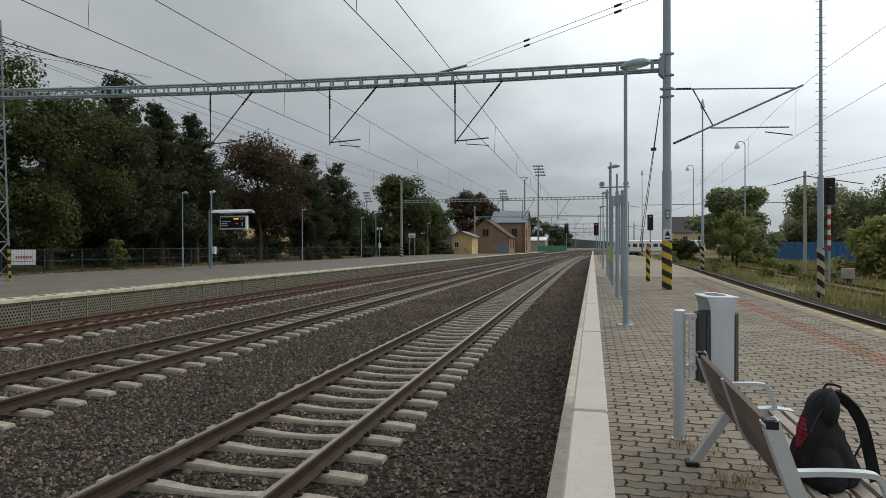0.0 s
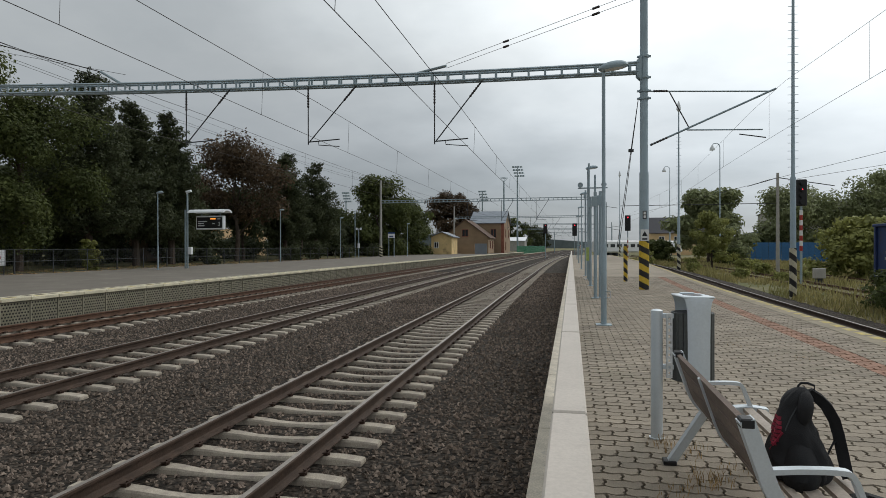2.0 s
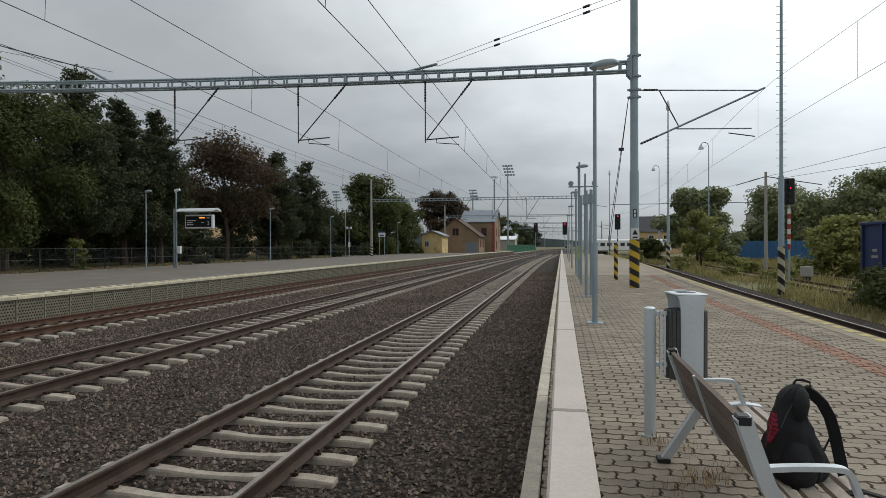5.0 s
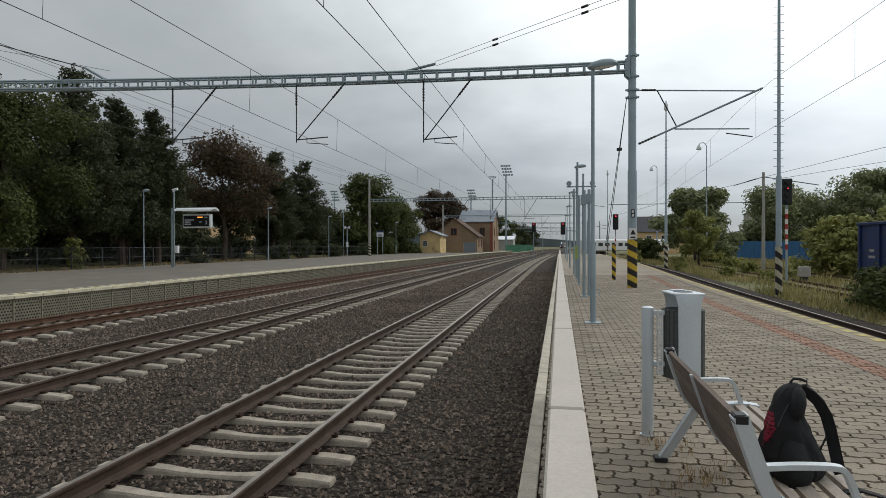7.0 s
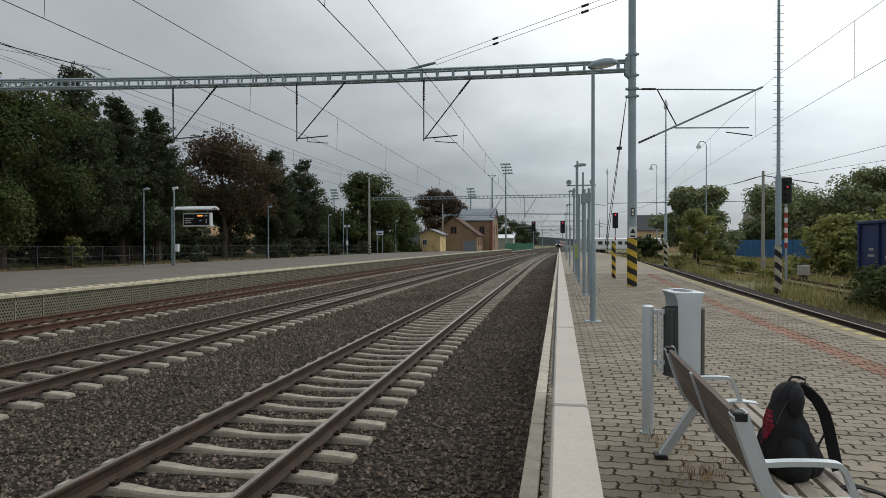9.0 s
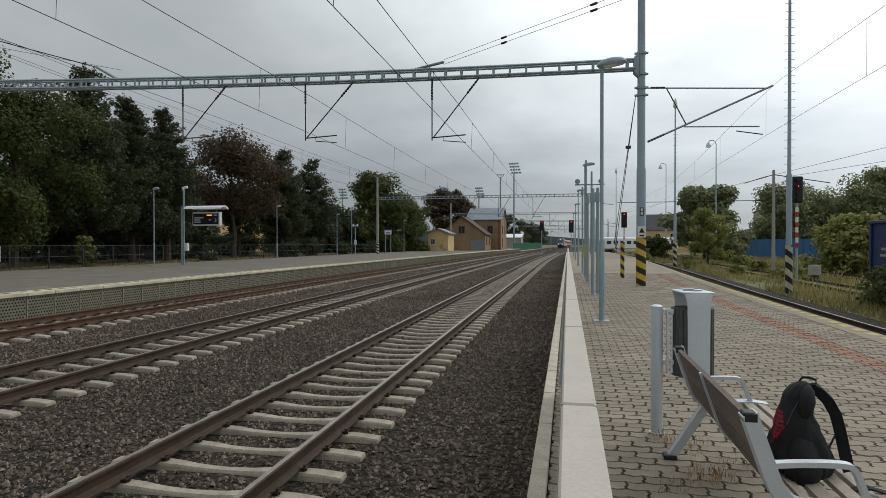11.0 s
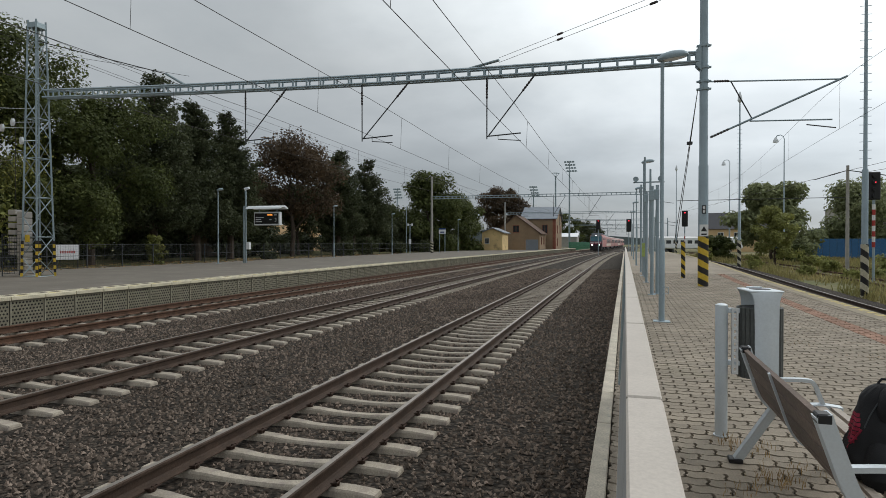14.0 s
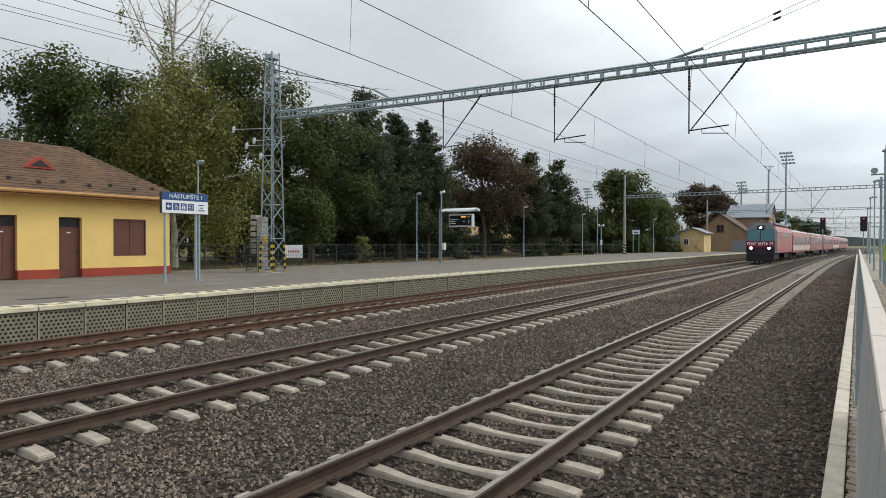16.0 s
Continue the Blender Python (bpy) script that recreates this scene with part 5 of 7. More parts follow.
yard_pole((10.05, 29.9, -0.95), 16.5, 0.14, 26, label="tall climbing mast with rungs and cream-black base stripes", haz=2.3)
yard_pole((10.8, 64, -0.95), 15.8, 0.16, 22, "spike", haz=2.6)
yard_pole((19.4, 85.3, -0.95), 15.4, 0.14, 0, "hook", haz=2.6)
yard_pole((17.1, 111.4, -0.95), 15.8, 0.14, 0, "hook", haz=2.6)
yard_pole((8.6, 76, -0.95), 13.0, 0.15, 0, "", haz=2.6)
yard_pole((9.2, 118, -0.95), 15.5, 0.14, 0, "spike", haz=2.6)

cp_ = thing("concrete_pole", "grey concrete pole with steel crossarm and insulators", "pole", (17.7, 57, -0.95))
m_ = MB()
m_.tube([(0, 0, 0), (0, 0, 8.7)], [0.16, 0.11], 12)
part("pole", m_, M["concrete_pole"], cp_)
m_ = MB()
m_.tube([(-2.4, 0, 7.6), (0, 0, 8.3), (4.4, 0, 7.5)], 0.04, 6)
m_.tube([(-13, 0.5, 6.1), (0, 0, 6.1)], 0.03, 6)
part("crossarm", m_, M["darksteel"], cp_)
m_ = MB()
m_.tube([(-1.35 + 0.08 * k, 0, 7.91 + 0.0235 * k) for k in range(11)], [0.06 if k % 2 else 0.035 for k in range(11)], 8)
part("insulator", m_, M["insul"], cp_)
bx = thing("cable_box", "small grey trackside cable box on a leg", "cable box", (15.6, 42.3, -0.95))
m_ = MB()
m_.box(-0.32, 0.32, -0.2, 0.2, 0.35, 1.0, bev=0.03)
part("body", m_, M["concrete_pole"], bx)
m_ = MB()
m_.box(-0.2, 0.2, -0.1, 0.1, 0, 0.35)
part("leg", m_, M["darksteel"], bx)
yw = thing("feeder_line", "single overhead wires crossing the yard", "overhead wire")
for a, b in (((16.5, 56, 7.0), (34, 30, 10.5)), ((18.5, 57, 7.1), (40, 40, 9.5)), ((15.3, 57, 6.7), (9, 110, 6.5))):
    m_ = MB()
    m_.tube([a, b], 0.015, 4)
    part("wire", m_, M["wire"], yw)


# ---------- opposite platform ----------
def text(body, size, m, parent, material, name="lettering"):
    c = bpy.data.curves.new("lettering", "FONT")
    c.body, c.size, c.align_x, c.align_y, c.extrude = body, size, "CENTER", "CENTER", 0.002
    ob = bpy.data.objects.new("lettering", c)
    me = bpy.data.meshes.new_from_object(ob)
    bpy.data.objects.remove(ob)
    me.materials.clear()
    me.materials.append(material)
    o = new(name, me)
    o.parent = parent
    o.matrix_local = m
    return o


M["blue"] = mat("sign_blue", (0.025, 0.075, 0.22), 0.45, var=0.05, bump=0)
M["signwhite"] = mat("sign_white", (0.80, 0.81, 0.83), 0.45, var=0.03, bump=0)
M["screen"] = mat("screen_black", (0.012, 0.013, 0.016), 0.3, var=0.05, bump=0)
M["amber"] = mat("amber_led", (0.6, 0.2, 0.03), 0.5, emit=(1.0, 0.32, 0.05), strength=1.6)
M["paleled"] = mat("pale_led", (0.5, 0.5, 0.5), 0.5, emit=(0.7, 0.75, 0.8), strength=0.1)


def platform_sign(at, full):
    t = thing("platform_sign", "blue and white platform sign board on grey twin posts", "platform sign", at, 90)
    for x in (0.0, 1.22, 1.36):
        p = MB()
        p.tube([(x, 0.06, 0), (x, 0.06, 2.6)], 0.045, 12)
        p.box(x - 0.09, x + 0.09, -0.03, 0.15, 0, 0.012)
        part("post", p, M["mastgrey"], t, smooth=True)
    b = MB()
    b.box(-0.16, 1.70, -0.02, 0.14, 2.5, 3.27, bev=0.008)
    part("case", b, M["darksteel"], t)
    u = MB()
    u.box(-0.15, 1.69, -0.026, -0.021, 2.98, 3.26)
    part("blue_band", u, M["blue"], t)
    w = MB()
    w.box(-0.15, 1.69, -0.026, -0.021, 2.51, 2.975)
    part("white_band", w, M["signwhite"], t)
    face = pose(0, 0, 0, 90, 0, 0)
    if full:
        text("NÁSTUPIŠTE 1", 0.215, Matrix.Translation((0.79, -0.029, 3.115)) @ face, t, M["signwhite"])
        for i in range(4):
            s = MB()
            x = -0.02 + i * 0.29
            s.box(x, x + 0.24, -0.031, -0.027, 2.62, 2.88)
            part("pictogram", s, M["blue"], t)
            g_ = MB()
            if i == 0:
                g_.add([(x + 0.04, -0.034, 2.75), (x + 0.11, -0.034, 2.82), (x + 0.11, -0.034, 2.68)], [(0, 1, 2)])
                g_.box(x + 0.1, x + 0.2, -0.035, -0.033, 2.735, 2.765)
            elif i == 1:
                g_.tube([(x + 0.12 + 0.06 * math.cos(a / 8 * 6.283), -0.034, 2.71 + 0.06 * math.sin(a / 8 * 6.283)) for a in range(9)], 0.01, 4)
                g_.box(x + 0.09, x + 0.115, -0.035, -0.033, 2.72, 2.84)
                g_.box(x + 0.09, x + 0.17, -0.035, -0.033, 2.73, 2.75)
            elif i == 2:
                for dx_ in (0.07, 0.16):
                    g_.box(x + dx_ - 0.025, x + dx_ + 0.025, -0.035, -0.033, 2.66, 2.79)
                    g_.box(x + dx_ - 0.015, x + dx_ + 0.015, -0.035, -0.033, 2.81, 2.84)
                g_.box(x + 0.112, x + 0.12, -0.035, -0.033, 2.65, 2.85)
            else:
                g_.tube([(x + 0.06, -0.034, 2.68), (x + 0.18, -0.034, 2.68), (x + 0.18, -0.034, 2.83), (x + 0.06, -0.034, 2.83), (x + 0.06, -0.034, 2.78)], 0.012, 4)
                g_.box(x + 0.03, x + 0.13, -0.035, -0.033, 2.72, 2.745)
            part("symbol", g_, M["signwhite"], t)
        tb = MB()
        for r_, wdt in ((2.84, 0.24), (2.74, 0.14), (2.64, 0.28)):
            tb.box(1.4 - wdt / 2, 1.4 + wdt / 2, -0.0295, -0.0265, r_ - 0.018, r_ + 0.018)
        part("small_print", tb, M["blue"], t)
    return t


platform_sign((-20.25, 12.1, 0), True)


def small_sign(at, rz):
    t = thing("platform_sign", "small white station notice board on twin posts", "platform sign", at, rz)
    for x in (-0.4, 0.4):
        p = MB()
        p.tube([(x, 0.03, 0), (x, 0.03, 3.5)], 0.05, 10)
        part("post", p, M["mastgrey"], t)
    b = MB()
    b.box(-0.5, 0.5, -0.05, 0.05, 2.75, 3.35)
    part("board", b, M["signwhite"], t)
    b = MB()
    b.box(-0.5, 0.5, -0.06, 0.05, 3.35, 3.55)
    b.box(-0.3, 0.3, -0.06, -0.052, 2.9, 3.05)
    part("blue_band", b, M["blue"], t)


small_sign((-25.2, 84.2, 0), 0)


def departure_display(at):
    t = thing("departure_display", "electronic departure display under a curved pale canopy on twin poles", "departure display", at)
    for x, h in ((-0.16, 4.0), (0.0, 5.1)):
        p = MB()
        p.tube([(x, 0, 0), (x, 0, h)], 0.06, 12)
        part("pole", p, M["galv"], t, smooth=True)
    for z in np.arange(0.4, 3.8, 0.4):
        r = MB()
        r.tube([(-0.16, 0, z), (0.0, 0, z)], 0.02, 6)
        part("rung", r, M["galv"], t)
    hd = MB()
    hd.tube([(0.0, 0, 5.05), (-0.05, 0, 5.2), (0.28, 0, 5.28)], [0.06, 0.11, 0.08], 10)
    part("lamp_head", hd, M["lampglass"], t)
    n = MB()
    n.box(0.1, 0.35, -0.12, 0.1, 0.95, 1.45, bev=0.02)
    part("control_box", n, M["signwhite"], t)
    br = MB()
    br.tube([(-0.16, 0, 3.0), (-0.1, 0, 3.55), (0.15, 0, 3.85), (0.6, 0, 3.9), (2.8, 0, 3.9)], 0.05, 8)
    part("bracket", br, M["galv"], t, smooth=True)
    ca = MB()
    prof = [(-0.55, 3.98), (-0.45, 4.1), (-0.2, 4.2), (0.1, 4.22), (0.4, 4.14), (0.55, 4.0), (0.5, 3.98), (0.1, 4.1), (-0.2, 4.1), (-0.45, 3.99)]
    ca.prism([(y, z) for y, z in prof], [((0.05, 0, 0), (0, 1, 0), (0, 0, 1)), ((2.75, 0, 0), (0, 1, 0), (0, 0, 1))])
    ca.v = [(x + 0.3, y, z - 0.22) for x, y, z in ca.v]
    part("canopy", ca, M["lampglass"], t, "curved pale canopy")
    bx_ = MB()
    bx_.box(0.45, 2.5, -0.16, 0.16, 2.85, 3.78, bev=0.04)
    bx_.v = [(x + 0.3, y, z - 0.22) for x, y, z in bx_.v]
    part("case", bx_, M["lampglass"], t)
    hs = MB()
    for x in (0.8, 2.2):
        hs.tube([(x, 0, 3.78), (x, 0, 4.1)], 0.025, 6)
    hs.v = [(x + 0.3, y, z - 0.22) for x, y, z in hs.v]
    part("hanger", hs, M["galv"], t)
    s = MB()
    s.box(0.53, 2.42, -0.167, -0.161, 2.95, 3.68)
    s.v = [(x + 0.3, y, z - 0.22) for x, y, z in s.v]
    part("screen", s, M["screen"], t)
    l1 = MB()
    l1.box(1.55, 1.95, -0.171, -0.168, 3.53, 3.60)
    l1.v = [(x + 0.3, y, z - 0.22) for x, y, z in l1.v]
    part("amber_text", l1, M["amber"], t, "amber scrolling text")
    for x0, x1, z in ((0.62, 1.3, 3.36), (0.62, 1.05, 3.22), (0.62, 1.1, 3.08), (1.7, 1.88, 3.22), (2.08, 2.3, 3.53)):
        l2 = MB()
        l2.box(x0 + 0.3, x1 + 0.3, -0.171, -0.168, z - 0.22, z - 0.16)
        part("text_line", l2, M["paleled"], t)
    text("3", 0.36, Matrix.Translation((2.5, -0.171, 2.98)) @ pose(0, 0, 0, 90, 0, 0), t, M["paleled"], "platform_digit")
    return t


departure_display((-25.3, 36.8, 0))
for x, y, h in ((-26.2, 73.2, 3.7), (-29.2, 80, 6.4)):
    t_ = thing("post", "slim grey service post on the platform", "post", (x, y, 0))
    m_ = MB()
    m_.tube([(0, 0, 0), (0, 0, h)], 0.06, 8)
    part("pole", m_, M["mastgrey"], t_)
    if h < 5:
        m_ = MB()
        m_.box(-0.35, 0.36, -0.05, 0.05, h, h + 0.08)
        for s in (-0.35, 0.2):
            m_.box(s, s + 0.16, -0.1, 0.1, h - 0.1, h + 0.2)
        part("crossarm", m_, M["lampglass"], t_)
        m_ = MB()
        m_.box(-0.12, 0.12, -0.1, 0.1, 1.3, 1.9)
        part("box", m_, M["lampglass"], t_)
    else:
        m_ = MB()
        m_.tube([(0, 0, h), (0, 0, h + 0.15)], [0.09, 0.04], 8)
        part("cap", m_, M["mastgrey"], t_)

ab = thing("advert_board", "small white board with red marks on the fence", "sign board", (-29.4, 26.2, 0), 62)
m_ = MB()
m_.box(-0.56, 0.56, -0.02, 0.02, 0.48, 1.32)
part("board", m_, M["signwhite"], ab)
m_ = MB()
for k in range(7):
    m_.box(-0.38 + k * 0.11, -0.31 + k * 0.11, -0.026, -0.022, 0.83, 0.97)
part("red_marks", m_, M["redband"], ab)
for x in (-0.5, 0.5):
    m_ = MB()
    m_.tube([(x, 0.04, -0.06), (x, 0.04, 1.3)], 0.025, 8)
    part("leg", m_, M["darksteel"], ab)

# fence behind the opposite platform
fence = thing("fence", "low dark wire mesh fence with thin posts", "fence", (-28.9, 0, -0.06))
fp_ = MB()
fp_.tube([(0, 0, 0), (0, 0, 1.42)], 0.035, 8)
FP = fp_.mesh("fence_post", M["darksteel"])
for k in range(30):
    share("fence_post", FP, fence, pose(0, 17 + k * 2.5, 0))
fm = MB()
for z in (0.08, 0.75, 1.38):
    fm.tube([(0, 17, z), (0, 89.5, z)], 0.012, 4)
y = 17.0
while y < 60:
    fm.box(-0.003, 0.003, y - 0.003, y + 0.003, 0.08, 1.38)
    y += 0.16
for k in range(10):
    fm.box(-0.003, 0.003, 17, 60, 0.08 + k * 0.13, 0.085 + k * 0.13)
part("mesh", fm, M["darksteel"], fence, kind="stuff")

# ---------- yellow station outbuilding ----------
M["ochre"] = mat("ochre_render", (0.90, 0.63, 0.22), 0.9, var=0.08, scale=0.8, fine=40, bump=0.15, stain=((0.82, 0.56, 0.19), 1.2, 0.6))
M["redplinth"] = mat("red_plinth", (0.38, 0.07, 0.042), 0.85, var=0.15, scale=2)
M["brownpaint"] = mat("brown_door_paint", (0.15, 0.06, 0.042), 0.6, var=0.15, scale=2, fine=40)
M["rooftile"] = mat("roof_tile", (0.14, 0.085, 0.06), 0.9, var=0.3, scale=1.0, fine=20, bump=0.3, col2=(0.10, 0.07, 0.055), objrand=0.2)
M["orangeboard"] = mat("soffit_board", (0.48, 0.25, 0.09), 0.7, var=0.15)


def outbuilding():
    t = thing("station_building", "yellow rendered station outbuilding with red plinth and brown hipped roof", "building")
    X, Y0, Y1, H, D = -26.3, -12.0, 15.9, 3.5, 8.8
    ops = [(8.75, 9.69, 0.0, 2.48), (11.16, 12.03, 0.0, 2.47), (13.32, 14.76, 0.86, 2.47), (4.5, 6.0, 0.86, 2.47), (0.5, 1.5, 0.0, 2.48)]
    ops.sort()
    w = MB()
    y = Y0
    for a, b, z0, z1 in ops:
        w.box(X - 0.3, X, y, a, 0.36, H)
        if z0 > 0:
            w.box(X - 0.3, X, a, b, 0.36, z0)
        w.box(X - 0.3, X, a, b, z1, H)
        y = b
    w.box(X - 0.3, X, y, Y1, 0.36, H)
    w.box(X - D, X - 0.3, Y1 - 0.3, Y1, -0.06, H)
    w.box(X - D, X - 0.3, Y0, Y0 + 0.3, -0.06, H)
    w.box(X - D - 0.3, X - D, Y0, Y1, -0.06, H)
    part("wall", w, M["ochre"], t)
    p = MB()
    y = Y0
    for a, b, z0, z1 in ops:
        if z0 == 0:
            p.box(X - 0.3, X + 0.03, y, a, -0.05, 0.36)
            y = b
    p.box(X - 0.3, X + 0.03, y, Y1 + 0.03, -0.05, 0.36)
    part("plinth", p, M["redplinth"], t)
    for a, b, z0, z1 in ops:
        if z0 == 0:
            d = new("door")
            d.parent = t
            d.location = (X - 0.22, (a + b) / 2, 0)
            hw = (b - a) / 2
            m = MB()
            m.box(-0.03, 0.03, -hw + 0.05, hw - 0.05, 0.02, 2.0, bev=0.006)
            for s in (-1, 1):
                m.box(0.03, 0.04, s * hw * 0.42 - hw * 0.3, s * hw * 0.42 + hw * 0.3, 0.2, 1.8)
            part("leaf", m, M["brownpaint"], d)
            f = MB()
            f.box(-0.05, 0.05, -hw, -hw + 0.05, 0, z1)
            f.box(-0.05, 0.05, hw - 0.05, hw, 0, z1)
            f.box(-0.05, 0.05, -hw + 0.05, hw - 0.05, z1 - 0.05, z1)
            f.box(-0.05, 0.05, -hw + 0.05, hw - 0.05, 2.0, 2.06)
            part("frame", f, M["brownpaint"], d)
            g_ = MB()
            g_.box(-0.02, 0.01, -hw + 0.05, hw - 0.05, 2.06, z1 - 0.05)
            part("transom", g_, M["screen"], d)
            pl_ = MB()
            pl_.box(0.04, 0.046, -0.07, 0.07, 1.82, 1.87)
            part("label_plate", pl_, M["signwhite"], d)
            hn = MB()
            hn.box(0.03, 0.09, hw * 0.7, hw * 0.7 + 0.03, 1.0, 1.12)
            part("handle", hn, M["darksteel"], d)
        else:
            d = new("window")
            d.parent = t
            d.location = (X - 0.06, (a + b) / 2, (z0 + z1) / 2)
            hw, hh = (b - a) / 2, (z1 - z0) / 2
            f = MB()
            f.box(-0.05, 0.07, -hw, hw, hh - 0.06, hh)
            f.box(-0.05, 0.07, -hw, hw, -hh, -hh + 0.06)
            f.box(-0.05, 0.07, -hw, -hw + 0.06, -hh + 0.06, hh - 0.06)
            f.box(-0.05, 0.07, hw - 0.06, hw, -hh + 0.06, hh - 0.06)
            part("frame", f, M["brownpaint"], d)
            for s in (-1, 1):
                sh = MB()
                sh.box(-0.02, 0.035, min(0, s * (hw - 0.06)) + (0.008 if s > 0 else 0), max(0, s * (hw - 0.06)) - (0 if s > 0 else 0.008), -hh + 0.06, hh - 0.06, bev=0.006)
                part("shutter", sh, M["brownpaint"], d, "closed brown shutter")
    # hipped roof with overhang
    e, zr_, ze = 0.62, 5.95, 3.42
    xf, xb, yr, yl = X + e, X - D - e, Y1 + e, Y0 - e
    xm = (xf + xb) / 2
    r = MB()
    v = [(xf, yl, ze), (xf, yr, ze), (xb, yr, ze), (xb, yl, ze), (xm, yl + 3, zr_), (xm, yr - 3.0, zr_)]
    r.add(v + [(a, b, c - 0.12) for a, b, c in v], [(0, 1, 5, 4), (1, 2, 5), (2, 3, 4, 5), (3, 0, 4), (6, 10, 11, 7), (7, 11, 8), (8, 11, 10, 9), (9, 10, 6), (0, 6, 7, 1), (1, 7, 8, 2), (2, 8, 9, 3), (3, 9, 6, 0)])
    roof = part("roof", r, M["rooftile"], t)
    sl_ = Vector((xm - xf, 0, zr_ - ze))
    L = sl_.length
    sl_.normalize()
    nn = Vector((-sl_.z, 0, sl_.x))
    nn = nn if nn.z > 0 else -nn
    tile = MB()
    rows = 20
    for i in range(rows):
        f0 = L * i / rows
        p0 = Vector((xf, 0, ze)) + sl_ * f0
        cut = 3.0 * i / rows
        y0, y1 = 2.0, yr - cut - 0.02
        k, y = 0, y0
        while y < y1:
            ya = min(y + 0.3, y1)
            a_, b_ = p0 + nn * 0.03, p0 + sl_ * (L / rows + 0.03) + nn * 0.012
            tile.add([(a_.x, y, a_.z), (a_.x, ya - 0.008, a_.z), (b_.x, ya - 0.008, b_.z), (b_.x, y, b_.z), (p0.x, y, p0.z), (p0.x, ya - 0.008, p0.z)], [(0, 1, 2, 3), (0, 4, 5, 1)])
            y = ya
    quick_part("tiles", tile, M["rooftile_isl"], roof)
    g_ = MB()
    g_.tube([(xf + 0.05, yl, ze - 0.03), (xf + 0.05, yr, ze - 0.03)], 0.075, 8)
    part("gutter", g_, M["orangeboard"], t, "brown-orange eaves gutter")
    s = MB()
    s.box(X, xf - 0.01, Y0, Y1 + e - 0.02, ze - 0.17, ze - 0.13)
    part("soffit", s, M["orangeboard"], t)
    dm_ = MB()
    pd = Vector((xf, 11.0, ze)) + sl_ * (L * 0.42)
    dm_.add([(pd.x + 0.1, 10.4, pd.z + 0.02), (pd.x + 0.1, 11.7, pd.z + 0.02), (pd.x + 0.1, 11.05, pd.z + 0.52), (pd.x - 0.9, 11.05, pd.z + 0.52)], [(0, 1, 2), (0, 2, 3), (1, 3, 2)])
    part("dormer", dm_, M["redplinth"], roof, "red-framed triangular roof vent")
    dv = MB()
    dv.add([(pd.x + 0.105, 10.65, pd.z + 0.08), (pd.x + 0.105, 11.45, pd.z + 0.08), (pd.x + 0.105, 11.05, pd.z + 0.38)], [(0, 1, 2)])
    part("vent", dv, M["black"], roof)
    for k in range(9):
        sg = MB()
        ps = Vector((xf, 0, ze)) + sl_ * (L * (0.13 if k % 2 else 0.17)) + nn * 0.03
        yy_ = 7.6 + k * 0.95
        sg.box(ps.x - 0.05, ps.x + 0.05, yy_ - 0.06, yy_ + 0.06, ps.z - 0.02, ps.z + 0.1)
        part("snow_guard", sg, M["black"], roof)


M["rooftile_isl"] = mat("roof_tiles_single", (0.145, 0.082, 0.046), 0.9, var=0.3, scale=1.0, fine=20, bump=0.3, col2=(0.10, 0.062, 0.038), island=0.2)
outbuilding()
dc = MB()
dc.box(-0.55, 0.55, -0.12, 0.12, 0.0, 0.008)
solid("drain_cover", dc, M["black"], "dark slot drain cover in the platform asphalt", "drain cover", at=(-16.9, 6.8, 0.0), rz=88)


# ---------- trees ----------
def leaves(rng, blobs, n, size, flat=0.5, droop=0.0):
    """Leaf clumps as small bent quads, mostly near the outside of the given clumps."""
    w = np.array([b[3] * b[4] * b[5] for b in blobs]) ** 0.67
    idx = rng.choice(len(blobs), n, p=w / w.sum())
    B = np.array(blobs)[idx]
    d = rng.normal(size=(n, 3))
    d /= np.linalg.norm(d, axis=1)[:, None]
    rad = rng.random(n) ** 0.45
    c = B[:, :3] + d * B[:, 3:6] * rad[:, None]
    c[:, 2] -= droop * rng.random(n) ** 2
    s = size * rng.uniform(0.5, 1.3, n)
    nrm_ = d + np.array([0, 0, flat]) + rng.normal(0, 0.45, (n, 3))
    nrm_ /= np.linalg.norm(nrm_, axis=1)[:, None]
    u = np.cross(nrm_, rng.normal(size=(n, 3)))
    u /= np.linalg.norm(u, axis=1)[:, None]
    v = np.cross(nrm_, u)
    u, v = u * s[:, None], v * (s * rng.uniform(0.4, 0.8, n))[:, None]
    q = np.stack([c - u, c - v * 0.9, c + u, c + v], 1).reshape(-1, 3)
    return q, np.arange(4 * n).reshape(-1, 4)


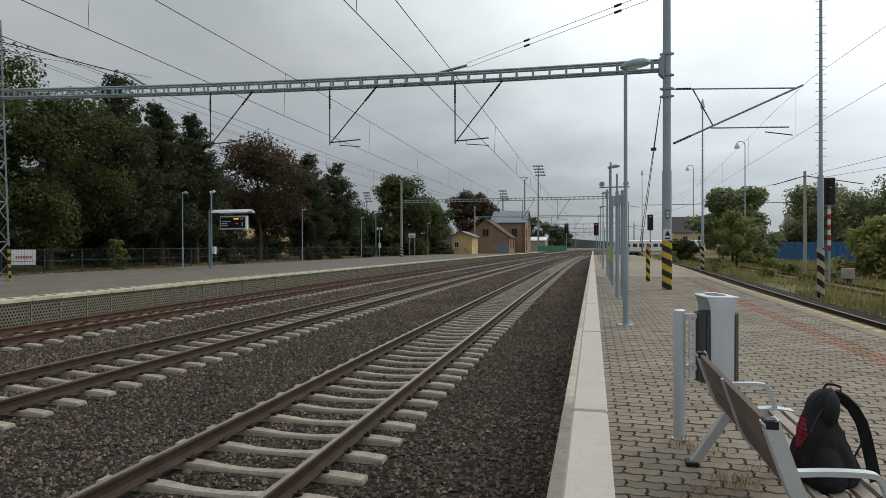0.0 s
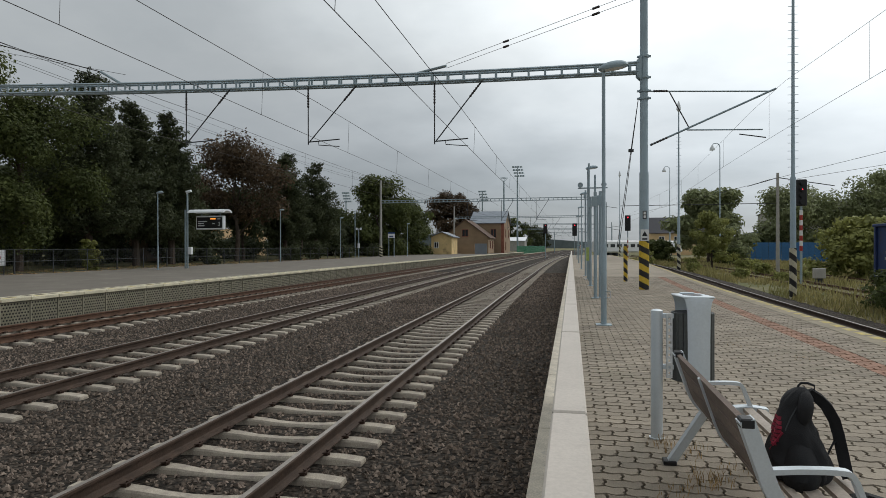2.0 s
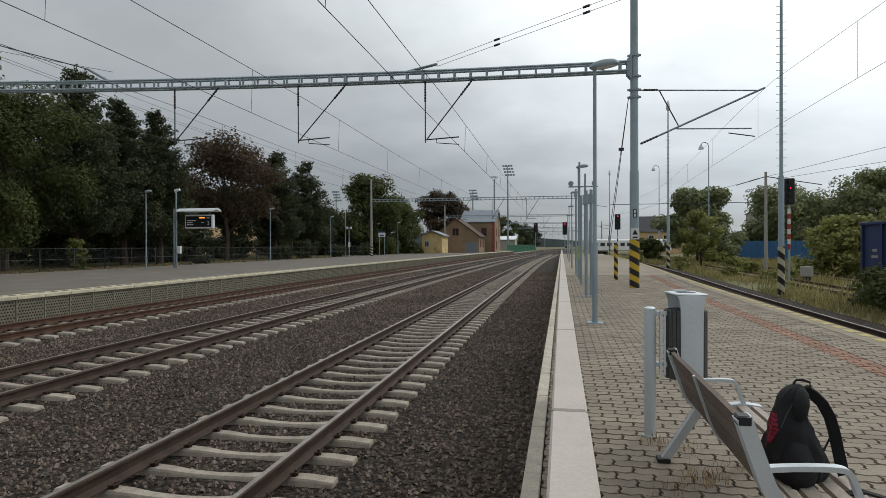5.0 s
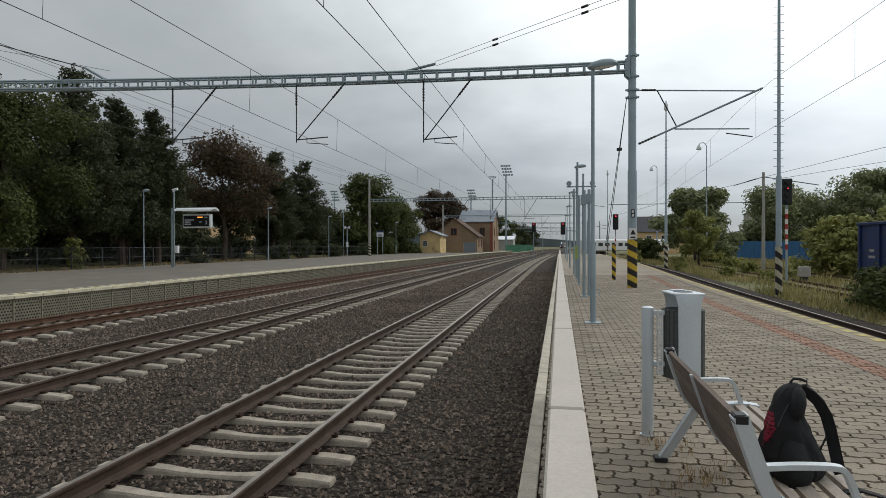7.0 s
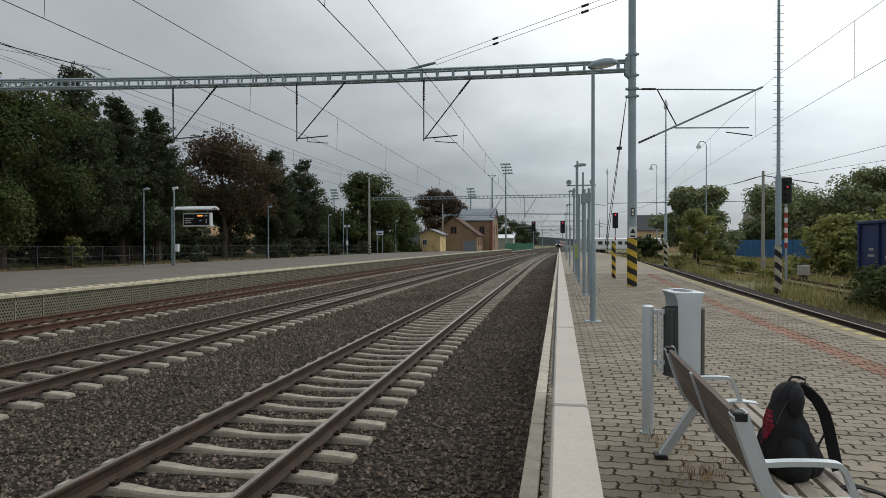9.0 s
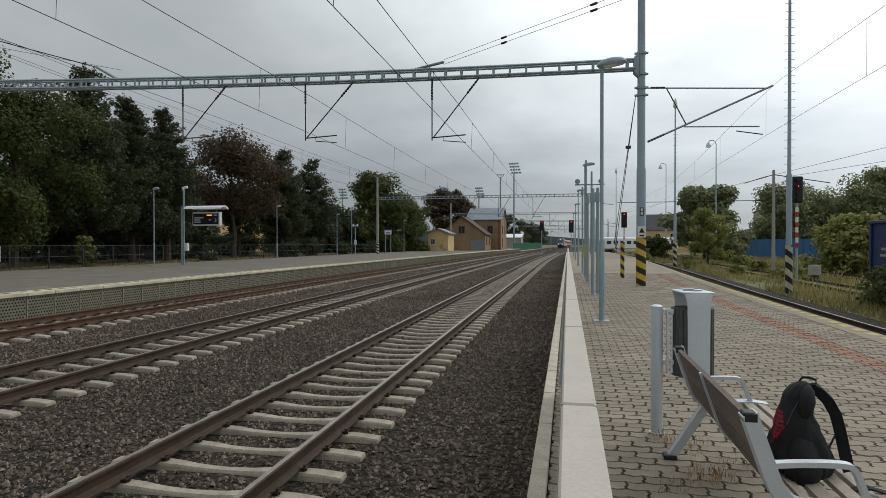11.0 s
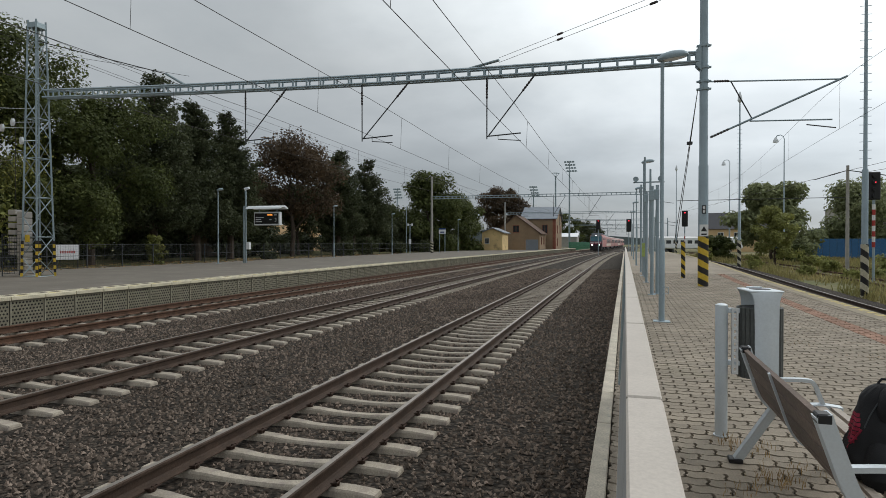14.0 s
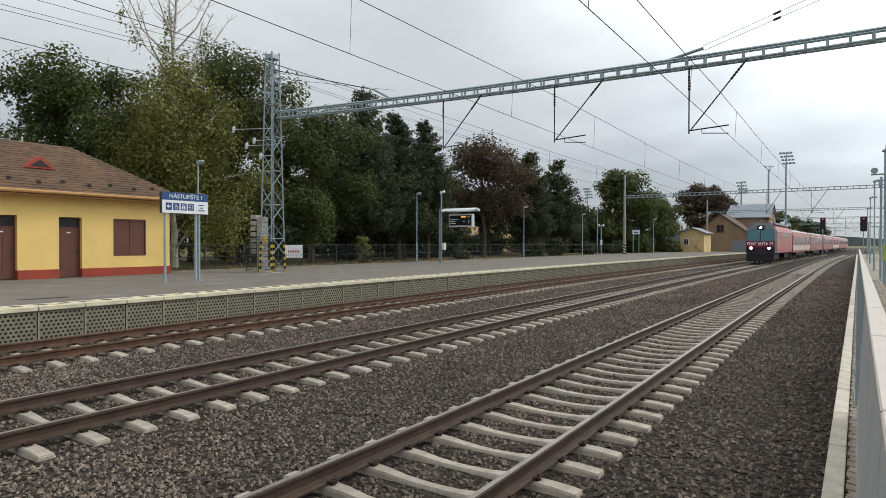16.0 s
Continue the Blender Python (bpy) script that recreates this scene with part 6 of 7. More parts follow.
def tree(at, h, w, kind, leaf, seed, n=9000, size=0.2, base=0.18, label="", trunk=None, bark="bark"):
    rng = np.random.default_rng(seed)
    rr = random.Random(seed)
    t = thing("tree", label, "tree", (at[0], at[1], at[2] if len(at) > 2 else -0.06), group="trees")
    tr = MB()
    tw = trunk or h * 0.018
    bend = [Vector((0, 0, -0.1))]
    for k in range(1, 9):
        bend.append(Vector((rr.uniform(-1, 1) * w * 0.03 * k / 4, rr.uniform(-1, 1) * w * 0.03 * k / 4, h * (0.93 if kind == "pine" else 0.7) * k / 8)))
    tr.tube(bend, [tw * (1.25 - 1.1 * k / 8) for k in range(9)], 9)
    blobs = []

    def up(f):
        k = min(int(f * 8), 7)
        return bend[k].lerp(bend[k + 1], f * 8 - k)
    if kind == "pine":
        f = base
        while f < 0.97:
            ln = w * 0.5 * (1 - f) ** 0.75 * rr.uniform(0.82, 1.1) + 0.3
            m = 7 if f < 0.8 else 5
            a0 = rr.uniform(0, 6.28)
            for j in range(m):
                a = a0 + 6.283 * j / m + rr.uniform(-0.3, 0.3)
                l_ = ln * rr.uniform(0.7, 1.08)
                p = up(min(f / 0.97, 0.999))
                e = p + Vector((math.cos(a) * l_, math.sin(a) * l_, l_ * (0.1 + 0.25 * f) + rr.uniform(-0.15, 0.25)))
                tr.tube([p, p.lerp(e, 0.5) - Vector((0, 0, 0.05 * l_)), e], [tw * 0.3 * (1 - f) + 0.015, 0.02, 0.01], 4)
                for q, s in ((0.2, 0.6), (0.4, 0.8), (0.6, 0.9), (0.8, 0.85), (1.0, 0.6)):
                    c = p.lerp(e, q)
                    blobs.append((c.x, c.y, c.z + 0.05, 0.19 * l_ * s + 0.24, 0.19 * l_ * s + 0.24, 0.24 + 0.10 * l_ * s))
            f += rr.uniform(0.022, 0.05)
        blobs.append((bend[-1].x, bend[-1].y, h * 0.96, 0.25, 0.25, 0.5))
    else:
        nl = 13 if kind != "birch" else 15
        for j in range(nl):
            f = base / 0.7 * 0.85 + (1 - base / 0.7 * 0.85) * (j / nl) ** 0.8
            p = up(min(f, 0.999))
            a = j * 2.4 + rr.uniform(-0.5, 0.5)
            zt = h * (base + (0.98 - base) * min(1, f * rr.uniform(0.85, 1.2)))
            spread = w * 0.5 * math.sin(math.pi * min(0.95, 0.22 + 0.68 * (zt / h))) ** 0.8 * rr.uniform(0.6, 1.05)
            e = Vector((math.cos(a) * spread, math.sin(a) * spread, zt))
            mid = p.lerp(e, 0.5) + Vector((0, 0, 0.06 * h))
            tr.tube([p, mid, e], [tw * 0.45 * (1.1 - f), tw * 0.25, 0.02], 5)
            for q in range(6):
                c = p.lerp(e, rr.uniform(0.45, 1.1)) + Vector((rr.uniform(-1, 1), rr.uniform(-1, 1), rr.uniform(-0.4, 0.8))) * w * 0.13
                s = w * rr.uniform(0.10, 0.20)
                blobs.append((c.x, c.y, min(c.z, h - s * 0.6), s, s, s * rr.uniform(0.6, 0.95) * (1.5 if kind == "birch" else 1)))
                if rr.random() < 0.6:
                    tr.tube([mid.lerp(e, rr.random() * 0.6), c], [0.035, 0.012], 4)
        if kind == "birch":
            lead = [bend[5], Vector((0.1, 0.1, h * 0.8)), Vector((-0.15, 0.0, h * 1.05)), Vector((0.1, 0.1, h * 1.3)), Vector((-0.1, 0.0, h * 1.55))]
            tr.tube(lead, [0.17, 0.14, 0.10, 0.06, 0.015], 7)
            for j in range(22):
                f = 0.28 + 0.64 * (j / 21) ** 1.1
                k = min(int(f * 4), 3)
                p = lead[k].lerp(lead[k + 1], f * 4 - k)
                a = j * 2.4 + rr.uniform(-0.4, 0.4)
                ln = (1.0 - 0.5 * f) * rr.uniform(5.5, 8.6)
                out = Vector((math.cos(a), math.sin(a), 0))
                e = p + out * ln * 0.6 + Vector((0, 0, ln * 0.85))
                mid = p + out * ln * 0.33 + Vector((rr.uniform(-0.3, 0.3), rr.uniform(-0.3, 0.3), ln * 0.32))
                tr.tube([p, mid, e], [0.11 * (1.15 - f), 0.07 * (1.15 - f), 0.012], 5)
                for q in range(11):
                    g = rr.uniform(0.1, 1)
                    b_ = mid.lerp(e, g)
                    tw_ = b_ + Vector((rr.uniform(-0.9, 0.9), rr.uniform(-0.9, 0.9), rr.uniform(0.1, 1.0))) * (1.2 - 0.5 * g)
                    tr.tube([b_, tw_], [0.02, 0.008], 3)
                    if rr.random() < 0.4:
                        tr.tube([tw_, tw_ + Vector((rr.uniform(-0.5, 0.5), rr.uniform(-0.5, 0.5), rr.uniform(-0.5, 0.4)))], [0.008, 0.004], 3)
                if j in (1, 4, 6, 9):
                    for q in range(3):
                        c = mid.lerp(e, rr.uniform(0.2, 0.9))
                        blobs.append((c.x, c.y, c.z - 0.3, 0.45, 0.45, 0.6))
    part("trunk", tr, M[bark], t, smooth=False)
    q, f = leaves(rng, blobs, n, size, 0.5, 1.2 if kind == "birch" else 0.2)
    ob = new("crown", quick("crown", q, f, M[leaf]))
    ob.parent = t
    return t


for i_ in range(13):
    if 84 < 12 + i_ * 9.5 < 112:
        continue
    tree((-52 - 3 * (i_ % 3), 12 + i_ * 9.5), 8.0 + (i_ * 7 % 5) * 0.6, 11.5, "oak", "leaf_dark", 200 + i_, 4200, 0.42, 0.08, "dense dark tree deep in the park")
# shrubs take the dark leaf colour as painted shade under the trees
for i_ in range(22):
    if i_ in (11, 14, 16):
        continue
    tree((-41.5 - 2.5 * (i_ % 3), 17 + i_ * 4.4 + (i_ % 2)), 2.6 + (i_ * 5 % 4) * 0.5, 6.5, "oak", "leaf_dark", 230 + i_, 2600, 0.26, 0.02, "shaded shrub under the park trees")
G, D_, P_ = "broad green-leaved tree behind the platform fence", "tall dark pine behind the platform fence", "copper-leaved tree thinning in autumn"
tree((-42, 19.5), 13.4, 10.5, "oak", "leaf", 1, 34000, 0.135, 0.25, "large broadleaf tree with gaps behind the yellow building")
tree((-42, 10.5), 9.6, 8, "oak", "leaf", 2, 9000, 0.19, 0.25, "broadleaf tree behind the yellow building")
tree((-46, 3), 10, 9, "oak", "leaf", 20, 5000, 0.26, 0.25, "broadleaf tree behind the yellow building")
tree((-34.2, 21), 12.4, 8.8, "birch", "leaf_yel", 3, 42000, 0.10, 0.1, "yellowing birch with bare pale top branches", 0.2, "birchbark")
tree((-36, 26.5), 14.9, 9.8, "oak", "leaf", 4, 40000, 0.12, 0.14, G)
tree((-33.5, 31.5), 12.8, 8.6, "birch2", "leaf", 5, 40000, 0.105, 0.13, "leafy tree with low drooping foliage by the fence")
tree((-34, 37.6), 15.0, 9.8, "pine", "leaf_dark", 6, 40000, 0.12, 0.18, D_)
tree((-34.5, 43.2), 14.0, 9.0, "pine", "leaf_dark", 7, 42000, 0.12, 0.18, D_)
tree((-34, 47.0), 13.8, 7.6, "pine", "leaf_dark", 8, 38000, 0.12, 0.18, D_)
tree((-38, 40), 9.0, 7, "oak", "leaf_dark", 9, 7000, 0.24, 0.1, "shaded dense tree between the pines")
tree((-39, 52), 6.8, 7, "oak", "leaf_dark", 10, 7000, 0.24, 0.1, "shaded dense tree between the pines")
tree((-34.5, 58.5), 13.4, 10.5, "oak", "leaf_red", 11, 17000, 0.16, 0.24, P_)
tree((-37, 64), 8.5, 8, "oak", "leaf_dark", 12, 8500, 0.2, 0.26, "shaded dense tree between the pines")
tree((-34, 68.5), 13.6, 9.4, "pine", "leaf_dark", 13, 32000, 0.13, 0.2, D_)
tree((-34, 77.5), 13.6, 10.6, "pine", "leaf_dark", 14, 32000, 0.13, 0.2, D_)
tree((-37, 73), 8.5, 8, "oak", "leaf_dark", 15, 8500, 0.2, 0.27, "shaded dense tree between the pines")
tree((-40, 86), 9, 7, "oak", "leaf", 16, 4500, 0.25, 0.38, G)
tree((-32.5, 101), 13.8, 12, "oak", "leaf", 17, 20000, 0.26, 0.03, "bright green maple beside the far platform")
tree((-30.5, 112), 11.0, 11, "oak", "leaf", 18, 16000, 0.26, 0.03, "bright green maple beside the far platform")
tree((-28.4, 150), 17.2, 12.0, "oak", "leaf_red", 19, 26000, 0.27, 0.1, "rounded copper-leaved tree by the station house")
tree((-20.5, 216), 12, 11, "oak", "leaf", 21, 4500, 0.4, 0.15, "green tree behind the station yard")
tree((-17.5, 262), 11.5, 10, "oak", "leaf_dark", 22, 4000, 0.4, 0.12, "dark green tree far down the line")
tree((-14, 300), 11, 9, "oak", "leaf_dark", 23, 3500, 0.45, 0.12, "dark green tree far down the line")
tree((-45, 29), 11, 9, "oak", "leaf_dark", 24, 6000, 0.28, 0.1, "dense dark tree deep in the park")
tree((-47, 48), 9, 10, "oak", "leaf_dark", 25, 5000, 0.3, 0.1, "dense dark tree deep in the park")
tree((-40, 56), 8, 8, "oak", "leaf_dark", 26, 5000, 0.3, 0.1, "dense dark tree deep in the park")
for i_ in range(1, 7):
    tree((-36 - (i_ % 2) * 3, 88 + i_ * 6.0), 4.2 + (i_ % 3) * 0.8, 7, "oak", "leaf_dark", 260 + i_, 3000, 0.26, 0.02, "shaded shrub under the park trees")
YD = "yellow-green shrub growing wild beside the yard tracks"
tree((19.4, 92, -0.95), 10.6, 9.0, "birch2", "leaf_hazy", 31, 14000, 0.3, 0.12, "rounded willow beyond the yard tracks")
tree((15.6, 72, -0.95), 6.3, 4.0, "birch2", "leaf_bush", 32, 13000, 0.13, 0.12, YD)
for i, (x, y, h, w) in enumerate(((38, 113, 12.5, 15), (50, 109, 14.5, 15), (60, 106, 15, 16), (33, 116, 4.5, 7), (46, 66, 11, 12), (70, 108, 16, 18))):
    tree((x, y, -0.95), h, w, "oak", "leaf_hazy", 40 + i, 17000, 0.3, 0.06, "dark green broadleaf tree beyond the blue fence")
for i, (x, y, h, w) in enumerate(((21.0, 50, 4.6, 5.0), (24.5, 49, 5.4, 5.5), (20.5, 86, 2.2, 4), (14.2, 100, 3.5, 4), (23, 97, 3.6, 5))):
    tree((x, y, -0.95), h, w, "oak", "leaf_bush" if i < 2 else "leaf", 50 + i, 9000, 0.19, 0.04, YD)
for i, (x, y, h, w) in enumerate(((11.6, 22.5, 1.7, 2.6), (12.0, 25.2, 1.6, 2.4), (13.0, 69, 1.2, 1.5), (11.5, 60, 0.9, 1.1), (16, 55, 1.0, 1.5), (12.5, 48, 0.8, 1.0), (17.6, 66, 1.2, 2.6), (10.6, 88, 1.8, 2.2), (14.5, 46, 0.6, 1.1), (16.8, 47, 0.6, 1.1))):
    tree((x, y, -0.95), h, w, "oak", "leaf_bush" if i > 1 else "leaf", 60 + i, 2200, 0.1, 0.03, YD)
for i, (x, y, h, w) in enumerate(((-30.3, 33.8, 2.2, 1.1), (-30.5, 63, 1.6, 2.4), (-30.5, 69, 2.4, 2.6), (-30.2, 79, 1.7, 3.0), (-29.8, 90, 2.0, 3), (-30, 47, 0.8, 1.2))):
    tree((x, y), h, w, "oak", "leaf_yel" if i == 0 else "leaf_dark", 80 + i, 2200, 0.12, 0.03, "low shrub growing along the platform fence")


def field_grass():
    rng = np.random.default_rng(12)
    n = 66000
    y = 12 + rng.random(n) ** 1.3 * 110
    x = np.array([np.interp(v, YS, LINES["pr"]) for v in y]) + 4.2 + rng.random(n) ** 1.2 * 24
    dens = np.sin(x * 0.9 + 2 * np.sin(y * 0.21)) + np.sin(y * 0.37 + x * 0.3)
    keep = dens > -0.6 + 0.5 * rng.normal(size=n)
    off = x - np.array([np.interp(v, YS, LINES["pr"]) for v in y])
    for o in (8.2, 12.8):
        keep &= ~((np.abs(off - o) < 0.95) & (rng.random(n) < 0.85))
    x, y = x[keep], y[keep]
    n = len(x)
    h = rng.uniform(0.08, 0.36, n) * (1 + 0.7 * (rng.random(n) < 0.2))
    a = rng.random(n) * 6.283
    w = rng.uniform(0.008, 0.022, n) * (1 + y / 40)
    lean = rng.normal(0, 0.25, (n, 2)) * h[:, None]
    b = np.stack([x, y, np.full(n, -0.96)], 1)
    s = np.stack([np.cos(a) * w, np.sin(a) * w, np.zeros(n)], 1)
    tip = b + np.stack([lean[:, 0], lean[:, 1], h], 1)
    q = np.stack([b - s, b + s, tip + s * 0.3, tip - s * 0.3], 1).reshape(-1, 3)
    return quick("tall_grass", q, np.arange(4 * n).reshape(-1, 4), M["tallgrass"])


tagged(new("tall_grass", field_grass()), "tall dry grass and weeds between the yard tracks", "grass", kind="stuff")


def fallen_leaves():
    rng = np.random.default_rng(3)
    n = 2600
    y = 14 + rng.random(n) * 60
    x = -28.3 - rng.random(n) ** 1.5 * 6 + rng.normal(0, 0.3, n)
    x = np.minimum(x, -27.6)
    c = np.stack([x, y, np.full(n, 0.006) - 0.055 * (x < -28.6)], 1)
    u = rng.normal(size=(n, 3)) * 0.09
    v = rng.normal(size=(n, 3)) * 0.09
    u[:, 2] = np.abs(u[:, 2]) * 0.2
    v[:, 2] = np.abs(v[:, 2]) * 0.2
    q = np.stack([c - u, c - v, c + u, c + v], 1).reshape(-1, 3)
    q[:, 2] = np.maximum(q[:, 2], -0.055)
    return quick("fallen_leaves", q, np.arange(4 * n).reshape(-1, 4), M["drygrass"])


tagged(new("fallen_leaves", fallen_leaves()), "brown fallen leaves along the platform fence", "leaves", kind="stuff")

# ---------- distant buildings ----------
M["brick"] = mat("red_brick", (0.32, 0.12, 0.08), 0.9, var=0.3, scale=2, fine=20)
M["tanwall"] = mat("tan_render", (0.33, 0.235, 0.15), 0.9, var=0.2, scale=0.6, fine=20, stain=((0.3, 0.2, 0.13), 0.8, 0.55))
M["peach"] = mat("peach_render", (0.68, 0.48, 0.27), 0.9, var=0.12, scale=0.5, fine=20)
M["huttan"] = mat("hut_render", (0.78, 0.58, 0.29), 0.9, var=0.15, scale=0.6, fine=20, stain=((0.42, 0.30, 0.16), 0.9, 0.55))
M["slate"] = mat("grey_roof", (0.22, 0.25, 0.29), 0.6, var=0.15, scale=1, fine=15)
M["glass"] = mat("window_glass", (0.03, 0.035, 0.04), 0.15, var=0.1, bump=0, spec=0.6)
M["greenpaint"] = mat("green_fence", (0.05, 0.22, 0.12), 0.7, var=0.2)
M["bluewall"] = mat("blue_sheet", (0.055, 0.18, 0.38), 0.6, var=0.2)
M["woodfence"] = mat("wood_fence", (0.38, 0.27, 0.14), 0.85, var=0.25, objrand=0.2)


def house(name, label, x0, x1, y0, y1, z0, eave, ridge, wall, roof, wins, along_x=True, rot=None, chimney=None):
    t = thing(name, label, "building", ((x0 + x1) / 2, (y0 + y1) / 2, z0))
    hx, hy, he, hr = (x1 - x0) / 2, (y1 - y0) / 2, eave - z0, ridge - z0
    w = MB()
    w.box(-hx, hx, -hy, hy, 0, he)
    if along_x:
        w.add([(-hx, -hy, he), (-hx, hy, he), (-hx, 0, hr)], [(0, 1, 2)])
        w.add([(hx, -hy, he), (hx, hy, he), (hx, 0, hr)], [(0, 1, 2)])
    else:
        w.add([(-hx, -hy, he), (hx, -hy, he), (0, -hy, hr)], [(0, 1, 2)])
        w.add([(-hx, hy, he), (hx, hy, he), (0, hy, hr)], [(0, 1, 2)])
    part("wall", w, M[wall], t)
    e = 0.4
    for s in (-1, 1):
        r = MB()
        if along_x:
            v = [(-hx - e, s * (hy + e), he - 0.15), (hx + e, s * (hy + e), he - 0.15), (hx + e, 0, hr + 0.05), (-hx - e, 0, hr + 0.05)]
        else:
            v = [(s * (hx + e), -hy - e, he - 0.15), (s * (hx + e), hy + e, he - 0.15), (0, hy + e, hr + 0.05), (0, -hy - e, hr + 0.05)]
        r.add(v + [(a, b, c + 0.15) for a, b, c in v], [(0, 1, 2, 3), (4, 7, 6, 5), (0, 4, 5, 1), (1, 5, 6, 2), (2, 6, 7, 3), (3, 7, 4, 0)])
        part("roof_slope", r, M[roof], t)
    for face, u, z, ww, wh in wins:
        o = new("window")
        o.parent = t
        if face == "front":
            o.matrix_local = pose(u, -hy, z)
        else:
            o.matrix_local = pose(hx, u, z, 0, 0, 90)
        g_ = MB()
        g_.box(-ww / 2, ww / 2, -0.03, 0.02, -wh / 2, wh / 2)
        part("pane", g_, M["glass"], o)
        f = MB()
        for a, b in ((-ww / 2 - 0.1, -ww / 2), (ww / 2, ww / 2 + 0.1), (-0.04, 0.04)):
            f.box(a, b, -0.06, 0.02, -wh / 2, wh / 2)
        f.box(-ww / 2 - 0.1, ww / 2 + 0.1, -0.07, 0.02, -wh / 2 - 0.1, -wh / 2)
        f.box(-ww / 2 - 0.1, ww / 2 + 0.1, -0.07, 0.02, wh / 2, wh / 2 + 0.1)
        part("frame", f, M["brick"] if wall == "tanwall" else M["signwhite"], o)
    if chimney:
        c = MB()
        c.box(chimney - 0.4, chimney + 0.4, -0.4, 0.4, he, hr + 1.0)
        part("chimney", c, M["brick"], t)
    return t


sth = house("station_house", "tan brick station house with grey roof and red corners", -22.8, -15.0, 140, 154, 0, 7.0, 9.9, "tanwall", "slate", [("front", -1.5, 4.6, 1.1, 1.8), ("front", 1.5, 4.6, 1.1, 1.8), ("side", -3, 4.6, 1.1, 1.8), ("side", 3, 4.6, 1.1, 1.8), ("side", -3, 1.6, 1.1, 1.8)])
for x in (3.62, -3.62):
    qn = MB()
    qn.box(x - 0.35, x + 0.35, -7.07, -6.4, 0, 7.0)
    part("quoin", qn, M["brick"], sth, "red brick corner strip")
house("station_annex", "low tan gabled annex of the station with red-framed windows", -27.0, -17.0, 128, 138, 0, 3.4, 7.2, "tanwall", "rooftile", [("front", 0, 4.4, 1.2, 1.4), ("side", -2, 1.9, 1.0, 1.5), ("side", 2, 1.9, 1.0, 1.5)], along_x=False)
house("yellow_hut", "small yellow hut with flat dark door beside the platform", -26.2, -22.2, 114, 120, 0, 3.4, 4.2, "huttan", "slate", [("front", -1.0, 1.8, 0.7, 1.0)], along_x=False)
house("park_house", "peach rendered house seen between the park trees", -63, -53, 80, 92, 0, 7.5, 11, "peach", "rooftile", [("side", -3, 2, 1.2, 1.5), ("side", 1, 2, 1.2, 1.5), ("side", -3, 5.2, 1.2, 1.5), ("side", 1, 5.2, 1.2, 1.5)], along_x=False)
house("park_house", "peach rendered house with white windows behind the trees", -64, -53, 97, 112, 0, 7, 10.5, "peach", "rooftile", [("side", -5, 2, 1.2, 1.5), ("side", -1, 2, 1.2, 1.5), ("side", 3, 2, 1.2, 1.5), ("side", -1, 5.2, 1.2, 1.5), ("side", 3, 5.2, 1.2, 1.5)], along_x=False)
house("park_hut", "low orange-walled shed behind the park fence", -46, -42, 54, 59, 0, 2.3, 3.2, "tanwall", "rooftile", [], along_x=False)
house("white_shed", "long grey shed with a white roof behind a green fence", -24, -14.4, 195, 205, 0, 3.4, 4.4, "concrete_pole", "signwhite", [], along_x=True)
M["slate_dark"] = mat("dark_roof", (0.055, 0.055, 0.065), 0.7, var=0.15)
house("yellow_house", "yellow house with dark attic roof beyond the yard", 22, 40, 178, 190, -0.95, 5.2, 9.6, "peach", "slate_dark", [("front", -6, 4.3, 1.3, 1.6), ("front", -2, 4.3, 1.3, 1.6), ("front", 2, 4.3, 1.3, 1.6), ("front", 6, 4.3, 1.3, 1.6)])
house("apartment_block", "pale distant apartment block above the trees", 60, 78, 205, 215, -0.95, 11.5, 11.9, "concrete_pole", "slate", [("front", -6, 9, 1.5, 1.5), ("front", -2, 9, 1.5, 1.5), ("front", 2, 9, 1.5, 1.5), ("front", 6, 9, 1.5, 1.5)])
house("apartment_block", "pale distant apartment block above the trees", 88, 112, 225, 235, -0.95, 16.5, 16.9, "concrete_pole", "slate", [("front", -6, 13, 1.5, 1.5), ("front", 0, 13, 1.5, 1.5), ("front", 6, 13, 1.5, 1.5)])

gf = thing("green_fence", "green sheet fence along the far tracks", "fence", (0, 0, -0.95))
for k in range(20):
    m_ = MB()
    m_.box(-0.04, 0.04, 0.0, 4.95, 0.25, 2.6)
    for j in range(9):
        m_.box(0.04, 0.07, 0.1 + j * 0.55, 0.35 + j * 0.55, 0.3, 2.55)
    ob_ = part("panel", m_, M["greenpaint"], gf)
    ob_.matrix_local = pose(-14.3 + k * 0.17, 167 + k * 5.0, 0, 0, 0, -1.95)
m_ = MB()
m_.box(-0.12, 0.12, 0, 100.2, 0, 0.25)
ob_ = part("base", m_, M["kerb"], gf)
ob_.matrix_local = pose(-14.3, 167, 0, 0, 0, -1.95)
bf = thing("blue_fence", "bright blue corrugated sheet fence beyond the yard", "fence", (0, 0, -0.95))
for k in range(-6, 12):
    m_ = MB()
    x = 28.2 + k * 0.95
    m_.box(x, x + 0.9, 105, 105.08, 0.0, 3.0)
    for j in range(6):
        m_.box(x, x + 0.9, 104.94, 105, 0.2 + j * 0.48, 0.42 + j * 0.48)
    part("panel", m_, M["bluewall"], bf)
wf = thing("plank_fence", "weathered yellow-brown plank fence beside the hut", "fence", (0, 0, 0))
m_ = MB()
m_.box(-0.17, 0.17, -0.02, 0.02, 0.0, 1.7)
PK = m_.mesh("plank", M["woodfence"])
for k in range(22):
    share("plank", PK, wf, pose(-34.2 + k * 0.36, 116, 0))
gb = thing("garden_wall", "low stone wall and green gate beside the annex", "wall", (0, 0, 0))
m_ = MB()
